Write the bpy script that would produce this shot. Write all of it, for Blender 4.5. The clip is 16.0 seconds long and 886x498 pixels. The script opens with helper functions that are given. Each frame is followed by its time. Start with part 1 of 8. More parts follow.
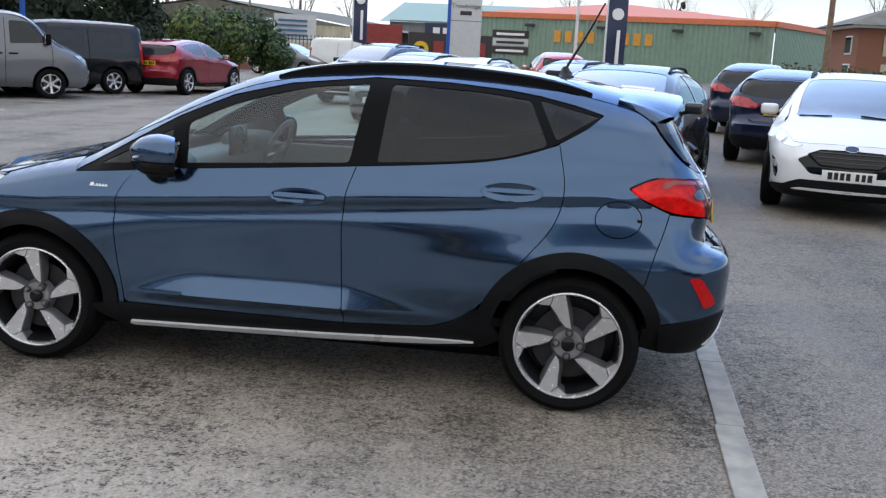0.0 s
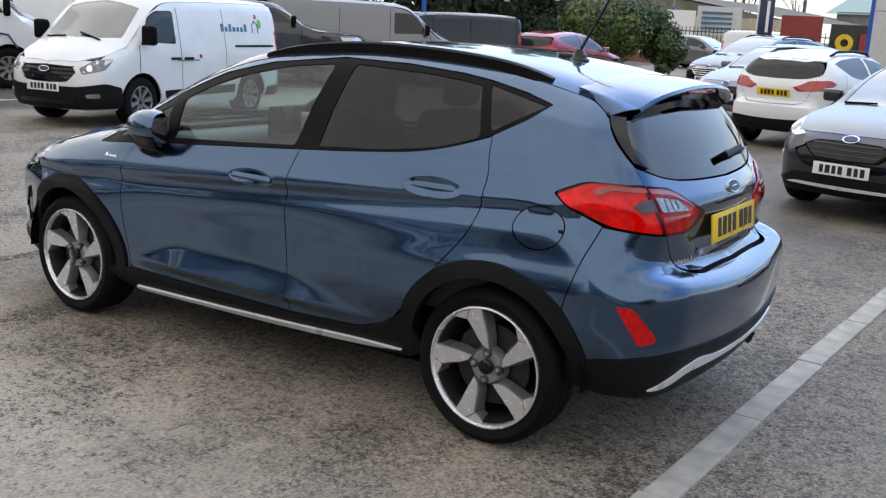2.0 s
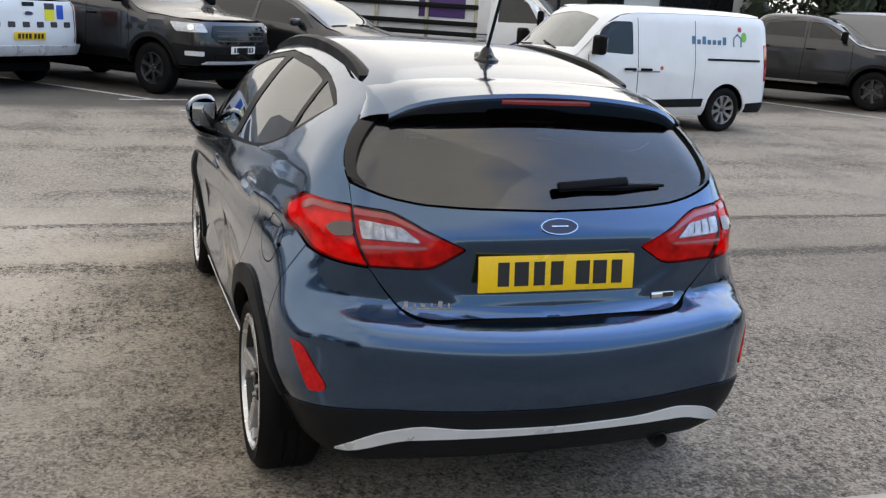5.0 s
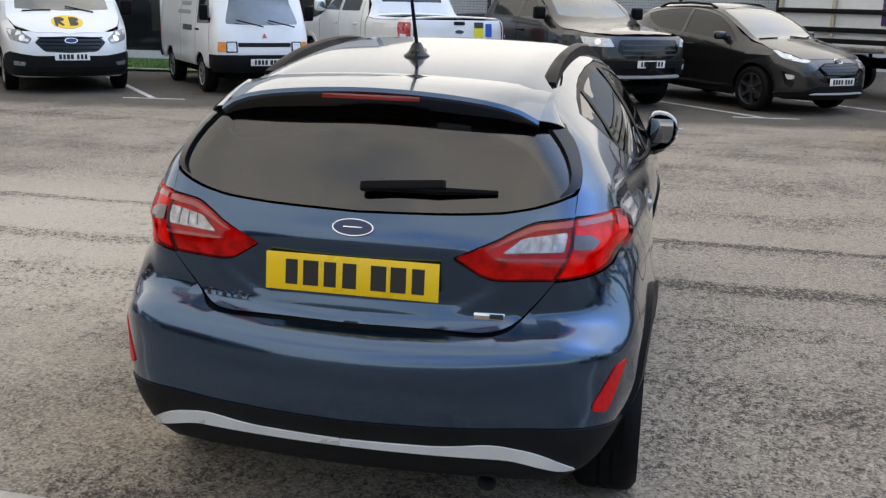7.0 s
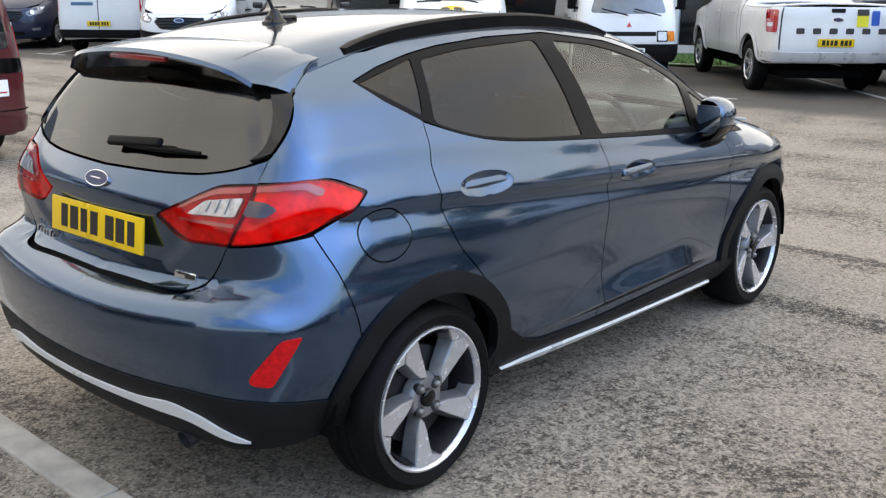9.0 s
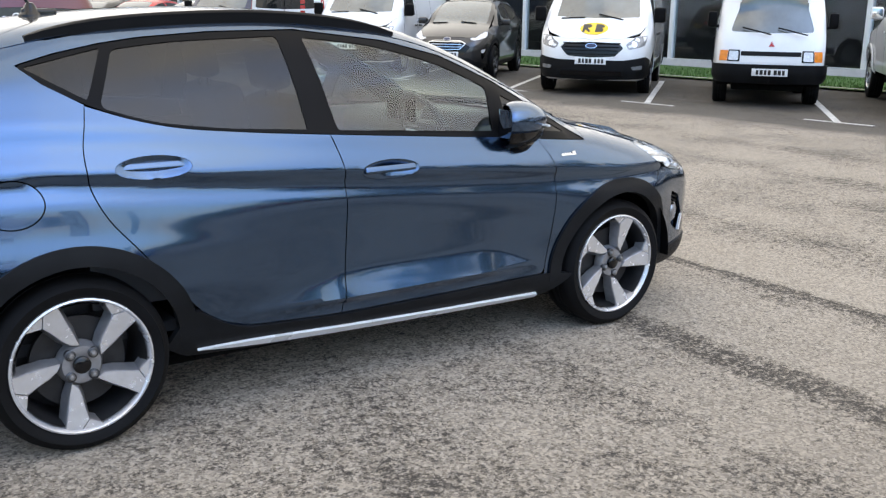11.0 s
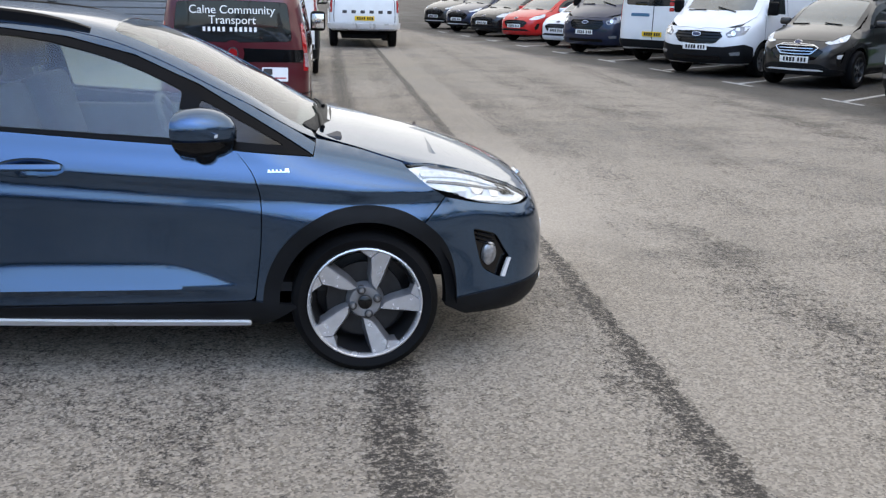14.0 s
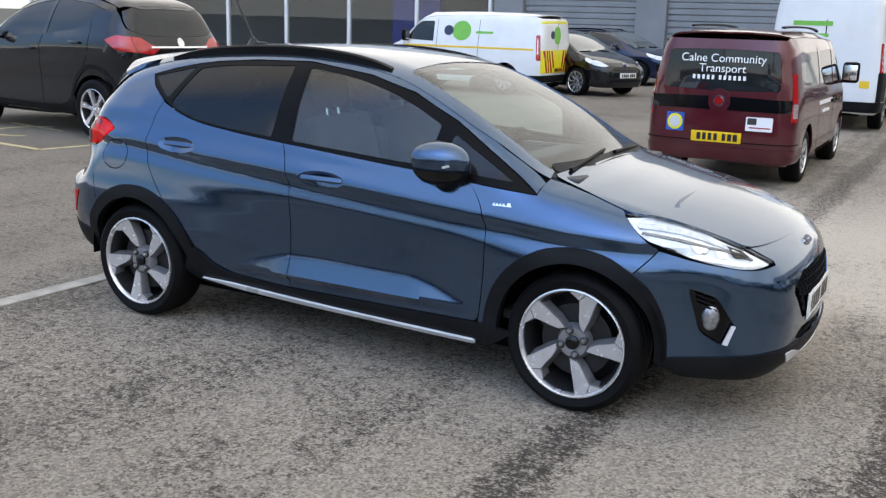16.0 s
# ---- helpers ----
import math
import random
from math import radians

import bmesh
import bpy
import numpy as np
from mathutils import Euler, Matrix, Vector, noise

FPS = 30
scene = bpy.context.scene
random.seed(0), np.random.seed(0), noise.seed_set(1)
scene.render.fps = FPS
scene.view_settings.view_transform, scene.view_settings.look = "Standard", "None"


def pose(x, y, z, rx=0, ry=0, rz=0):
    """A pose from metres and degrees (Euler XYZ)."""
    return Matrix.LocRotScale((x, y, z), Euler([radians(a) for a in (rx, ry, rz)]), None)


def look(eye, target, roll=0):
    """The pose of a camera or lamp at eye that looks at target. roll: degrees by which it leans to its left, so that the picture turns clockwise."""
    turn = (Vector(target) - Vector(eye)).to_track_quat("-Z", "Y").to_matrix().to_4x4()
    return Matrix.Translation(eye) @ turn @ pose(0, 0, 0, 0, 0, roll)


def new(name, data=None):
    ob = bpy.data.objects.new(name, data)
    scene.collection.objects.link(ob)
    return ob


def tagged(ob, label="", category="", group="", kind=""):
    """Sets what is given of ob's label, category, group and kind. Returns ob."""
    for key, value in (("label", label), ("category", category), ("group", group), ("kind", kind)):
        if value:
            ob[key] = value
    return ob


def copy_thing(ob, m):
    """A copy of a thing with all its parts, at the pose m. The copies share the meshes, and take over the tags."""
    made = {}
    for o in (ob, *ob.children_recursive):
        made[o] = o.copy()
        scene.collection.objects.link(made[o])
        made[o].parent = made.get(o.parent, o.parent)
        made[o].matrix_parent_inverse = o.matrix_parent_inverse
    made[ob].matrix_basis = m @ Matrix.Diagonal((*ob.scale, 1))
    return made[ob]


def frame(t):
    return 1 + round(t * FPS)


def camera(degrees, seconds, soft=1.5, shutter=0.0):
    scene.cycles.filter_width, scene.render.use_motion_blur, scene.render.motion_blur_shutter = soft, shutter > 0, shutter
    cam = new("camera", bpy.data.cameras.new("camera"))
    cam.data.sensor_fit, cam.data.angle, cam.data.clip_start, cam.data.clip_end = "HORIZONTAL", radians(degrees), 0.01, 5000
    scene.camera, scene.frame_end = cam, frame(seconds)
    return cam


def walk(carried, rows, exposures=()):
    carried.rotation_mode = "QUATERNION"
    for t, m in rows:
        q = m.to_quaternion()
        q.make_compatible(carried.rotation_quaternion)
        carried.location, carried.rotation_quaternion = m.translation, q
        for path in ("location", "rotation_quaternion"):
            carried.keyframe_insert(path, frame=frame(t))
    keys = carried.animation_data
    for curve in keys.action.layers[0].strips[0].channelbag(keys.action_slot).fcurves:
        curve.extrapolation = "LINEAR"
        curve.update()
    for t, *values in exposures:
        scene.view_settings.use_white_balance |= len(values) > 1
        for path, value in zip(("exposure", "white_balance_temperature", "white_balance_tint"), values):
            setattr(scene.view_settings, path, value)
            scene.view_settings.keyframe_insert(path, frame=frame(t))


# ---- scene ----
cam = camera(48.6, 16.0, soft=1.3)
PATH = [
    (0, (-1.248, 4.966, 1.532), (-0.981, 3.024, 1.136), 2.9),
    (0.5, (-1.774, 4.807, 1.513), (-1.271, 2.913, 1.111), 2.5),
    (1, (-2.221, 4.529, 1.507), (-1.55, 2.689, 1.102), 2.1),
    (1.5, (-2.629, 4.204, 1.548), (-1.79, 2.444, 1.107), 1.9),
    (2, (-3.022, 3.861, 1.567), (-1.953, 2.232, 1.116), 3.0),
    (2.5, (-3.333, 3.438, 1.583), (-2.116, 1.914, 1.14), 3.0),
    (3, (-3.663, 3.028, 1.585), (-2.315, 1.622, 1.135), 2.8),
    (3.2, (-3.767, 2.864, 1.615), (-2.354, 1.525, 1.156), 3.0),
    (5.3, (-4.584, 0.965, 1.635), (-2.708, 0.476, 1.144), 3.3),
    (5.5, (-4.628, 0.741, 1.631), (-2.728, 0.358, 1.139), 3.1),
    (6, (-4.639, 0.227, 1.636), (-2.704, 0.123, 1.142), 3.3),
    (6.5, (-4.552, -0.296, 1.631), (-2.624, -0.129, 1.126), 2.2),
    (7, (-4.469, -0.832, 1.638), (-2.576, -0.422, 1.14), 1.4),
    (7.5, (-4.266, -1.307, 1.608), (-2.404, -0.732, 1.157), 1.9),
    (8, (-4.048, -1.777, 1.598), (-2.277, -0.982, 1.116), 1.4),
    (8.2, (-3.949, -1.954, 1.587), (-2.227, -1.066, 1.089), 1.2),
    (10.3, (-2.566, -3.667, 1.557), (-1.413, -2.113, 1.051), -0.4),
    (10.5, (-2.487, -3.729, 1.516), (-1.308, -2.193, 1.016), 0.3),
    (11, (-2.047, -4.059, 1.508), (-0.93, -2.473, 1.02), 0.8),
    (11.5, (-1.556, -4.268, 1.511), (-0.508, -2.638, 1.018), 1.0),
    (12, (-1.041, -4.477, 1.542), (-0.146, -2.759, 1.042), 0.9),
    (12.5, (-0.519, -4.545, 1.526), (0.185, -2.737, 1.041), 1.1),
    (13, (0.017, -4.632, 1.527), (0.557, -2.768, 1.041), 0.5),
    (13.5, (0.567, -4.707, 1.554), (0.935, -2.804, 1.061), 0.8),
    (14, (1.087, -4.687, 1.567), (1.324, -2.768, 1.055), 1.3),
    (14.5, (1.58, -4.73, 1.586), (1.531, -2.801, 1.062), 2.0),
    (15, (1.941, -4.583, 1.56), (1.518, -2.697, 1.046), 2.9),
    (15.5, (2.291, -4.479, 1.586), (1.506, -2.704, 1.105), 1.9),
    (16, (2.677, -4.525, 1.618), (1.732, -2.822, 1.163), 1.7),
]
walk(cam, [(t, look(eye, target, roll)) for t, eye, target, roll in PATH],
     exposures=((0, 0.38, 6400, 10), (3, 0.46, 7100, 10), (5.5, 0.48, 7250, 10), (6, 0.36, 7250, 10), (7, 0.42, 7350, 10), (8.2, 0.66, 7450, 10), (10.5, 0.97, 7450, 10), (12.5, 0.72, 7000, 10), (14, 0.58, 6850, 10), (15, 0.56, 6850, 10), (16, 0.58, 7050, 10)))

# ---------------------------------------------------------------- sky and sun
SUN_AZ, SUN_EL = -72.0, 48.0          # degrees: plan angle from +x, height
world = bpy.data.worlds.new("sky")
scene.world = world
world.use_nodes = True
wn, wl = world.node_tree.nodes, world.node_tree.links
wn.clear()
w_out, w_bg = wn.new("ShaderNodeOutputWorld"), wn.new("ShaderNodeBackground")
w_sky, w_geo, w_noise, w_ramp, w_mix = (wn.new("ShaderNodeTexSky"), wn.new("ShaderNodeTexCoord"), wn.new("ShaderNodeTexNoise"),
                                        wn.new("ShaderNodeValToRGB"), wn.new("ShaderNodeMix"))
w_sky.sky_type, w_sky.sun_disc = "NISHITA", False
w_sky.sun_elevation, w_sky.sun_rotation = radians(SUN_EL), radians(90 - SUN_AZ)
w_sky.dust_density, w_sky.air_density, w_sky.ozone_density = 0.1, 1.0, 4.0
w_noise.inputs["Scale"].default_value, w_noise.inputs["Detail"].default_value, w_noise.inputs["Roughness"].default_value = 1.6, 7.0, 0.55
w_ramp.color_ramp.elements[0].position, w_ramp.color_ramp.elements[1].position = 0.27, 0.52
w_mix.data_type = "RGBA"
w_bg.inputs["Strength"].default_value = 0.15
wl.new(w_geo.outputs["Generated"], w_noise.inputs["Vector"])
# the cloud closes towards the horizon
w_sep, w_low, w_max = wn.new("ShaderNodeSeparateXYZ"), wn.new("ShaderNodeMapRange"), wn.new("ShaderNodeMath")
w_max.operation = "MAXIMUM"
wl.new(w_geo.outputs["Generated"], w_sep.inputs["Vector"])
wl.new(w_sep.outputs["Z"], w_low.inputs["Value"])
for key, val in (("From Min", 0.03), ("From Max", 0.11), ("To Min", 1.0), ("To Max", 0.0)):
    w_low.inputs[key].default_value = val
# broken cloud, thinning into blue towards -y
w_turn, w_sum, w_grey, w_shade = wn.new("ShaderNodeVectorMath"), wn.new("ShaderNodeMath"), wn.new("ShaderNodeTexNoise"), wn.new("ShaderNodeMix")
w_turn.operation, w_sum.operation, w_shade.data_type = "DOT_PRODUCT", "ADD", "RGBA"
w_turn.inputs[1].default_value = (0.12, 0.34, 0.04)
wl.new(w_geo.outputs["Generated"], w_turn.inputs[0])
wl.new(w_turn.outputs["Value"], w_sum.inputs[0])
wl.new(w_noise.outputs["Fac"], w_sum.inputs[1])
wl.new(w_sum.outputs["Value"], w_ramp.inputs["Fac"])
w_grey.inputs["Scale"].default_value, w_grey.inputs["Detail"].default_value = 2.6, 6.0
wl.new(w_geo.outputs["Generated"], w_grey.inputs["Vector"])
wl.new(w_grey.outputs["Fac"], w_shade.inputs["Factor"])
w_shade.inputs["A"].default_value, w_shade.inputs["B"].default_value = (4.0, 4.2, 4.5, 1), (8.2, 8.2, 8.3, 1)
# thin bright cloud on the side of the veiled sun; the clear sky deepens low down
w_tone, w_lit, w_side, w_glow = wn.new("ShaderNodeMapRange"), wn.new("ShaderNodeMix"), wn.new("ShaderNodeVectorMath"), wn.new("ShaderNodeMapRange")
w_lit.data_type, w_lit.blend_type, w_side.operation = "RGBA", "MULTIPLY", "DOT_PRODUCT"
w_lit.inputs["Factor"].default_value = 1.0
w_side.inputs[1].default_value = (0.15, -0.60, 0.786)
for node, lo, hi, a_, b_ in ((w_tone, 0.06, 0.5, 0.55, 2.1), (w_glow, 0.84, 0.985, 1.0, 1.7)):
    for key, val in (("From Min", lo), ("From Max", hi), ("To Min", a_), ("To Max", b_)):
        node.inputs[key].default_value = val
wl.new(w_geo.outputs["Generated"], w_side.inputs[0])
wl.new(w_side.outputs["Value"], w_glow.inputs["Value"])
wl.new(w_sep.outputs["Z"], w_tone.inputs["Value"])
wl.new(w_mix.outputs["Result"], w_lit.inputs["A"])
wl.new(w_glow.outputs["Result"], w_lit.inputs["B"])
wl.new(w_shade.outputs["Result"], w_mix.inputs["B"])
wl.new(w_ramp.outputs["Color"], w_max.inputs[0])
wl.new(w_low.outputs["Result"], w_max.inputs[1])
wl.new(w_max.outputs["Value"], w_mix.inputs["Factor"])
w_blue = wn.new("ShaderNodeMix")
w_blue.data_type, w_blue.blend_type = "RGBA", "MULTIPLY"
w_blue.inputs["Factor"].default_value = 1.0
wl.new(w_tone.outputs["Result"], w_blue.inputs["B"])
wl.new(w_sky.outputs["Color"], w_blue.inputs["A"])
wl.new(w_blue.outputs["Result"], w_mix.inputs["A"])
wl.new(w_lit.outputs["Result"], w_bg.inputs["Color"])
wl.new(w_bg.outputs["Background"], w_out.inputs["Surface"])
sun = new("sun", bpy.data.lights.new("sun", "SUN"))
sun.data.energy, sun.data.angle, sun.data.color = 0.5, radians(100), (1.0, 0.97, 0.93)
sun.matrix_world = look((0, 0, 0), (-math.cos(radians(SUN_AZ)) * math.cos(radians(SUN_EL)), -math.sin(radians(SUN_AZ)) * math.cos(radians(SUN_EL)), -math.sin(radians(SUN_EL))))
sun.location = (0, 0, 30)

from mathutils.geometry import delaunay_2d_cdt

# ---------------------------------------------------------------- materials
class Nodes:
    """A small hand for building node materials."""

    def __init__(self, name):
        self.mat = bpy.data.materials.new(name)
        self.mat.use_nodes = True
        self.t = self.mat.node_tree
        self.t.nodes.clear()
        self.out = self.t.nodes.new("ShaderNodeOutputMaterial")

    def add(self, kind, **ins):
        n = self.t.nodes.new("ShaderNode" + kind)
        for k, v in ins.items():
            self.set(n, k.replace("_", " "), v)
        return n

    def set(self, n, key, v):
        if isinstance(v, bpy.types.NodeSocket):
            self.t.links.new(v, n.inputs[key])
        else:
            n.inputs[key].default_value = v

    def coord(self, kind="Object", scale=(1, 1, 1), turn=0.0):
        c, m = self.add("TexCoord"), self.add("Mapping")
        self.t.links.new(c.outputs[kind], m.inputs["Vector"])
        m.inputs["Scale"].default_value = scale
        m.inputs["Rotation"].default_value = (0, 0, radians(turn))
        return m.outputs["Vector"]

    def noise(self, vec, scale, detail=4.0, rough=0.55):
        n = self.add("TexNoise", Scale=scale, Detail=detail, Roughness=rough)
        self.t.links.new(vec, n.inputs["Vector"])
        return n.outputs["Fac"]

    def curve(self, fac, a, b, lo=0.0, hi=1.0):
        n = self.add("MapRange")
        self.t.links.new(fac, n.inputs["Value"])
        for k, v in zip(("From Min", "From Max", "To Min", "To Max"), (a, b, lo, hi)):
            n.inputs[k].default_value = v
        return n.outputs["Result"]

    def mix(self, fac, a, b):
        n = self.add("Mix")
        n.data_type = "RGBA"
        for k, v in (("Factor", fac), ("A", a), ("B", b)):
            self.set(n, k, v if isinstance(v, (float, int, bpy.types.NodeSocket)) else (*v[:3], 1))
        return n.outputs["Result"]

    def math(self, op, a, b=0.0):
        n = self.add("Math")
        n.operation = op
        self.set(n, 0, a)
        self.set(n, 1, b)
        return n.outputs["Value"]

    def bump(self, height, strength, distance):
        n = self.add("Bump", Strength=strength, Distance=distance)
        self.t.links.new(height, n.inputs["Height"])
        return n.outputs["Normal"]

    def finish(self, shader):
        self.t.links.new(shader, self.out.inputs["Surface"])
        return self.mat


def rgb(c):
    return (*c[:3], 1)


def plain(name, color, rough=0.5, metal=0.0, vary=0.15, scale=6.0, grain=0.0, grain_scale=300.0, coat=0.0, spec=0.5):
    """Base colour with soft blotches and a fine grain."""
    n = Nodes(name)
    v = n.coord()
    blot = n.noise(v, scale, 5)
    col = n.mix(n.curve(blot, 0.3, 0.7), [c * (1 - vary) for c in color], [min(1, c * (1 + vary)) for c in color])
    b = n.add("BsdfPrincipled", Base_Color=col, Metallic=metal, Roughness=n.curve(blot, 0.3, 0.7, max(0.02, rough * 0.85), min(1, rough * 1.15)))
    b.inputs["Coat Weight"].default_value = coat
    b.inputs["Specular IOR Level"].default_value = spec
    if grain:
        n.set(b, "Normal", n.bump(n.noise(v, grain_scale, 3), grain, 0.002))
    return n.finish(b.outputs["BSDF"])


def paint(name, color, metal=0.35, rough=0.32, dirt=0.12, coat=1.0):
    """Lacquered car paint with faint road film low down in patches."""
    n = Nodes(name)
    v = n.coord()
    film = n.curve(n.noise(v, 2.3, 6), 0.45, 0.8, 0, dirt)
    col = n.mix(film, color, (0.22, 0.20, 0.17))
    flake = n.add("TexVoronoi", Scale=1400.0)
    n.t.links.new(v, flake.inputs["Vector"])
    col = n.mix(n.curve(flake.outputs["Distance"], 0.0, 0.9, 0.0, 0.10), col, [min(1, c * 1.8 + 0.02) for c in color])
    b = n.add("BsdfPrincipled", Base_Color=col, Metallic=metal, Roughness=rough)
    b.inputs["Coat Weight"].default_value = coat
    b.inputs["Specular IOR Level"].default_value = 0.1
    n.set(b, "Coat Roughness", n.curve(film, 0, max(dirt, 0.01), 0.03, 0.12))
    return n.finish(b.outputs["BSDF"])


def glass(name, tint, clear=0.9, rough=0.0, ior=1.55):
    """A pane: tinted see-through with a true surface reflection."""
    n = Nodes(name)
    tr = n.add("BsdfTransparent", Color=rgb([c * clear for c in tint]))
    gl = n.add("BsdfGlossy", Color=(1, 1, 1, 1), Roughness=rough)
    f0 = ((ior - 1) / (ior + 1)) ** 2
    edge = n.add("LayerWeight", Blend=0.5).outputs["Facing"]
    fr = n.math("ADD", n.math("MULTIPLY", n.math("POWER", edge, 5.0), 0.95 - f0), f0)
    mx = n.add("MixShader")
    n.t.links.new(fr, mx.inputs["Fac"])
    n.t.links.new(tr.outputs["BSDF"], mx.inputs[1])
    n.t.links.new(gl.outputs["BSDF"], mx.inputs[2])
    return n.finish(mx.outputs["Shader"])


M = {}
M["blue"] = paint("blue_metallic_paint", (0.042, 0.087, 0.160), metal=0.95, rough=0.17, dirt=0.015)
M["black_trim"] = plain("black_satin_trim", (0.0045, 0.0045, 0.005), 0.4, vary=0.2, spec=0.07)
M["gloss_black"] = plain("gloss_black", (0.003, 0.003, 0.0035), 0.08, vary=0.1, spec=0.4)
M["cladding"] = plain("grained_black_plastic", (0.0085, 0.009, 0.010), 0.5, vary=0.25, grain=0.35, grain_scale=420, spec=0.12)
M["dark"] = plain("dark_underside", (0.003, 0.003, 0.003), 0.9, spec=0.1)
M["silver"] = plain("satin_silver_paint", (0.74, 0.75, 0.76), 0.30, metal=0.25, vary=0.06)
M["chrome"] = plain("chrome", (0.75, 0.76, 0.78), 0.08, metal=1.0, vary=0.04)
M["alloy"] = plain("machined_alloy", (0.66, 0.66, 0.67), 0.25, metal=0.7, vary=0.08, scale=30)
M["alloy_dark"] = plain("dark_grey_alloy", (0.055, 0.056, 0.06), 0.35, metal=0.6, vary=0.15)
# near-black tone carries the shade inside the wheel, behind the spokes
M["alloy_shaded"] = plain("shaded_cast_barrel", (0.036, 0.036, 0.038), 0.4, metal=0.7, vary=0.2, scale=20)
M["alloy_side"] = plain("grey_cast_alloy", (0.30, 0.30, 0.31), 0.35, metal=0.7, vary=0.12, scale=30)
M["steel"] = plain("dull_steel", (0.28, 0.27, 0.26), 0.45, metal=0.8, vary=0.3, scale=20)
M["tyre"] = plain("tyre_rubber", (0.0048, 0.0048, 0.0052), 0.65, vary=0.35, grain=0.4, grain_scale=120, spec=0.12)
M["glass_clear"] = glass("clear_glass", (0.80, 0.92, 0.88), 0.96, ior=1.68)
M["glass_tint"] = glass("privacy_glass", (0.07, 0.07, 0.075), 1.0, ior=1.48)
M["mirror"] = plain("mirror_silvering", (0.30, 0.31, 0.33), 0.03, metal=1.0, vary=0.02)
# pale blotched grey-green base paints in the sky's reflection
M["glass_screen"] = plain("windscreen_glazing", (0.085, 0.098, 0.094), 0.05, vary=0.4, scale=1.6, spec=1.0, coat=1.0)
M["glass_rear"] = glass("rear_privacy_glass", (0.07, 0.07, 0.075), 1.0, ior=1.85)
M["glass_dark"] = plain("dark_glazing", (0.012, 0.014, 0.015), 0.03, vary=0.3, scale=2.0)
M["lens_clear"] = glass("clear_lens", (0.97, 0.98, 0.98), 1.0, ior=1.4)
M["lens_ruby"] = glass("ruby_lens", (1.0, 0.030, 0.028), 1.0, ior=1.42)
M["bowl_pale"] = plain("pale_lamp_moulding", (0.85, 0.80, 0.78), 0.3, vary=0.35, scale=26)
# darker copy of the moulding, shade put into its colour, for the gate lamp
M["bowl_dim"] = plain("shaded_lamp_moulding", (0.50, 0.47, 0.46), 0.3, vary=0.4, scale=26)
M["lens_ribbed"] = plain("ribbed_clear_lens", (0.33, 0.33, 0.34), 0.22, metal=0.7, vary=0.45, scale=55)
M["lens_red"] = plain("red_lens", (0.40, 0.008, 0.010), 0.08, vary=0.2, scale=14, coat=1.0)
M["lens_deep"] = plain("deep_red_lens", (0.27, 0.008, 0.010), 0.08, vary=0.2, scale=14, coat=1.0)
M["reflex_red"] = plain("prism_red_reflector", (0.52, 0.006, 0.008), 0.35, vary=0.25, scale=70, spec=0.25)
M["lens_white"] = plain("frosted_lens", (0.62, 0.64, 0.66), 0.12, vary=0.25, scale=40, coat=1.0)
M["lens_pink"] = plain("smoky_pink_lens", (0.34, 0.27, 0.28), 0.1, vary=0.5, scale=60, coat=1.0)
M["lens_smoke"] = plain("smoked_lens", (0.028, 0.012, 0.014), 0.08, vary=0.3, scale=40, coat=1.0)
M["lamp_white"] = plain("white_lamp_bowl", (0.80, 0.81, 0.82), 0.25, vary=0.15, scale=30)
M["lens_grey"] = plain("smoked_clear_lens", (0.16, 0.165, 0.17), 0.08, vary=0.4, scale=20, coat=1.0)
M["lens_amber"] = plain("amber_lens", (0.75, 0.22, 0.02), 0.12, vary=0.2, scale=20)
M["reflector"] = plain("lamp_reflector", (0.80, 0.81, 0.83), 0.12, metal=1.0, vary=0.1, scale=25)
M["plate_yellow"] = plain("yellow_plate", (0.78, 0.50, 0.01), 0.3, vary=0.05)
M["plate_white"] = plain("white_plate", (0.78, 0.78, 0.76), 0.3, vary=0.05)
M["ink"] = plain("black_ink", (0.01, 0.01, 0.01), 0.4)
M["seat"] = plain("charcoal_cloth", (0.016, 0.0165, 0.018), 0.9, vary=0.25)
M["dash"] = plain("dashboard_plastic", (0.05, 0.051, 0.054), 0.6, vary=0.2)
M["headliner"] = plain("pale_headlining", (0.42, 0.41, 0.39), 0.9)
M["white_van"] = paint("white_paint", (0.72, 0.73, 0.73), metal=0.0, rough=0.35, dirt=0.16)
M["white_car"] = paint("frozen_white_paint", (0.76, 0.77, 0.78), metal=0.0, rough=0.3, dirt=0.05)
M["grey_dark"] = paint("dark_grey_paint", (0.034, 0.035, 0.038), metal=0.8, rough=0.32, dirt=0.06)
M["grey_mid"] = paint("mid_grey_paint", (0.16, 0.165, 0.175), metal=0.5, rough=0.34, dirt=0.08)
M["navy"] = paint("navy_paint", (0.012, 0.02, 0.05), metal=0.4, rough=0.3, dirt=0.06)
M["blue_car"] = paint("dark_blue_paint", (0.010, 0.019, 0.052), metal=0.6, rough=0.3, dirt=0.05)
M["maroon"] = paint("maroon_paint", (0.080, 0.008, 0.014), metal=0.4, rough=0.35, dirt=0.10)
M["red"] = paint("red_paint", (0.48, 0.015, 0.015), metal=0.0, rough=0.3, dirt=0.05)
M["red_dark"] = paint("candy_red_paint", (0.26, 0.010, 0.022), metal=0.45, rough=0.3, dirt=0.05)
M["black_car"] = paint("black_paint", (0.004, 0.0045, 0.006), metal=0.0, rough=0.25, dirt=0.015)

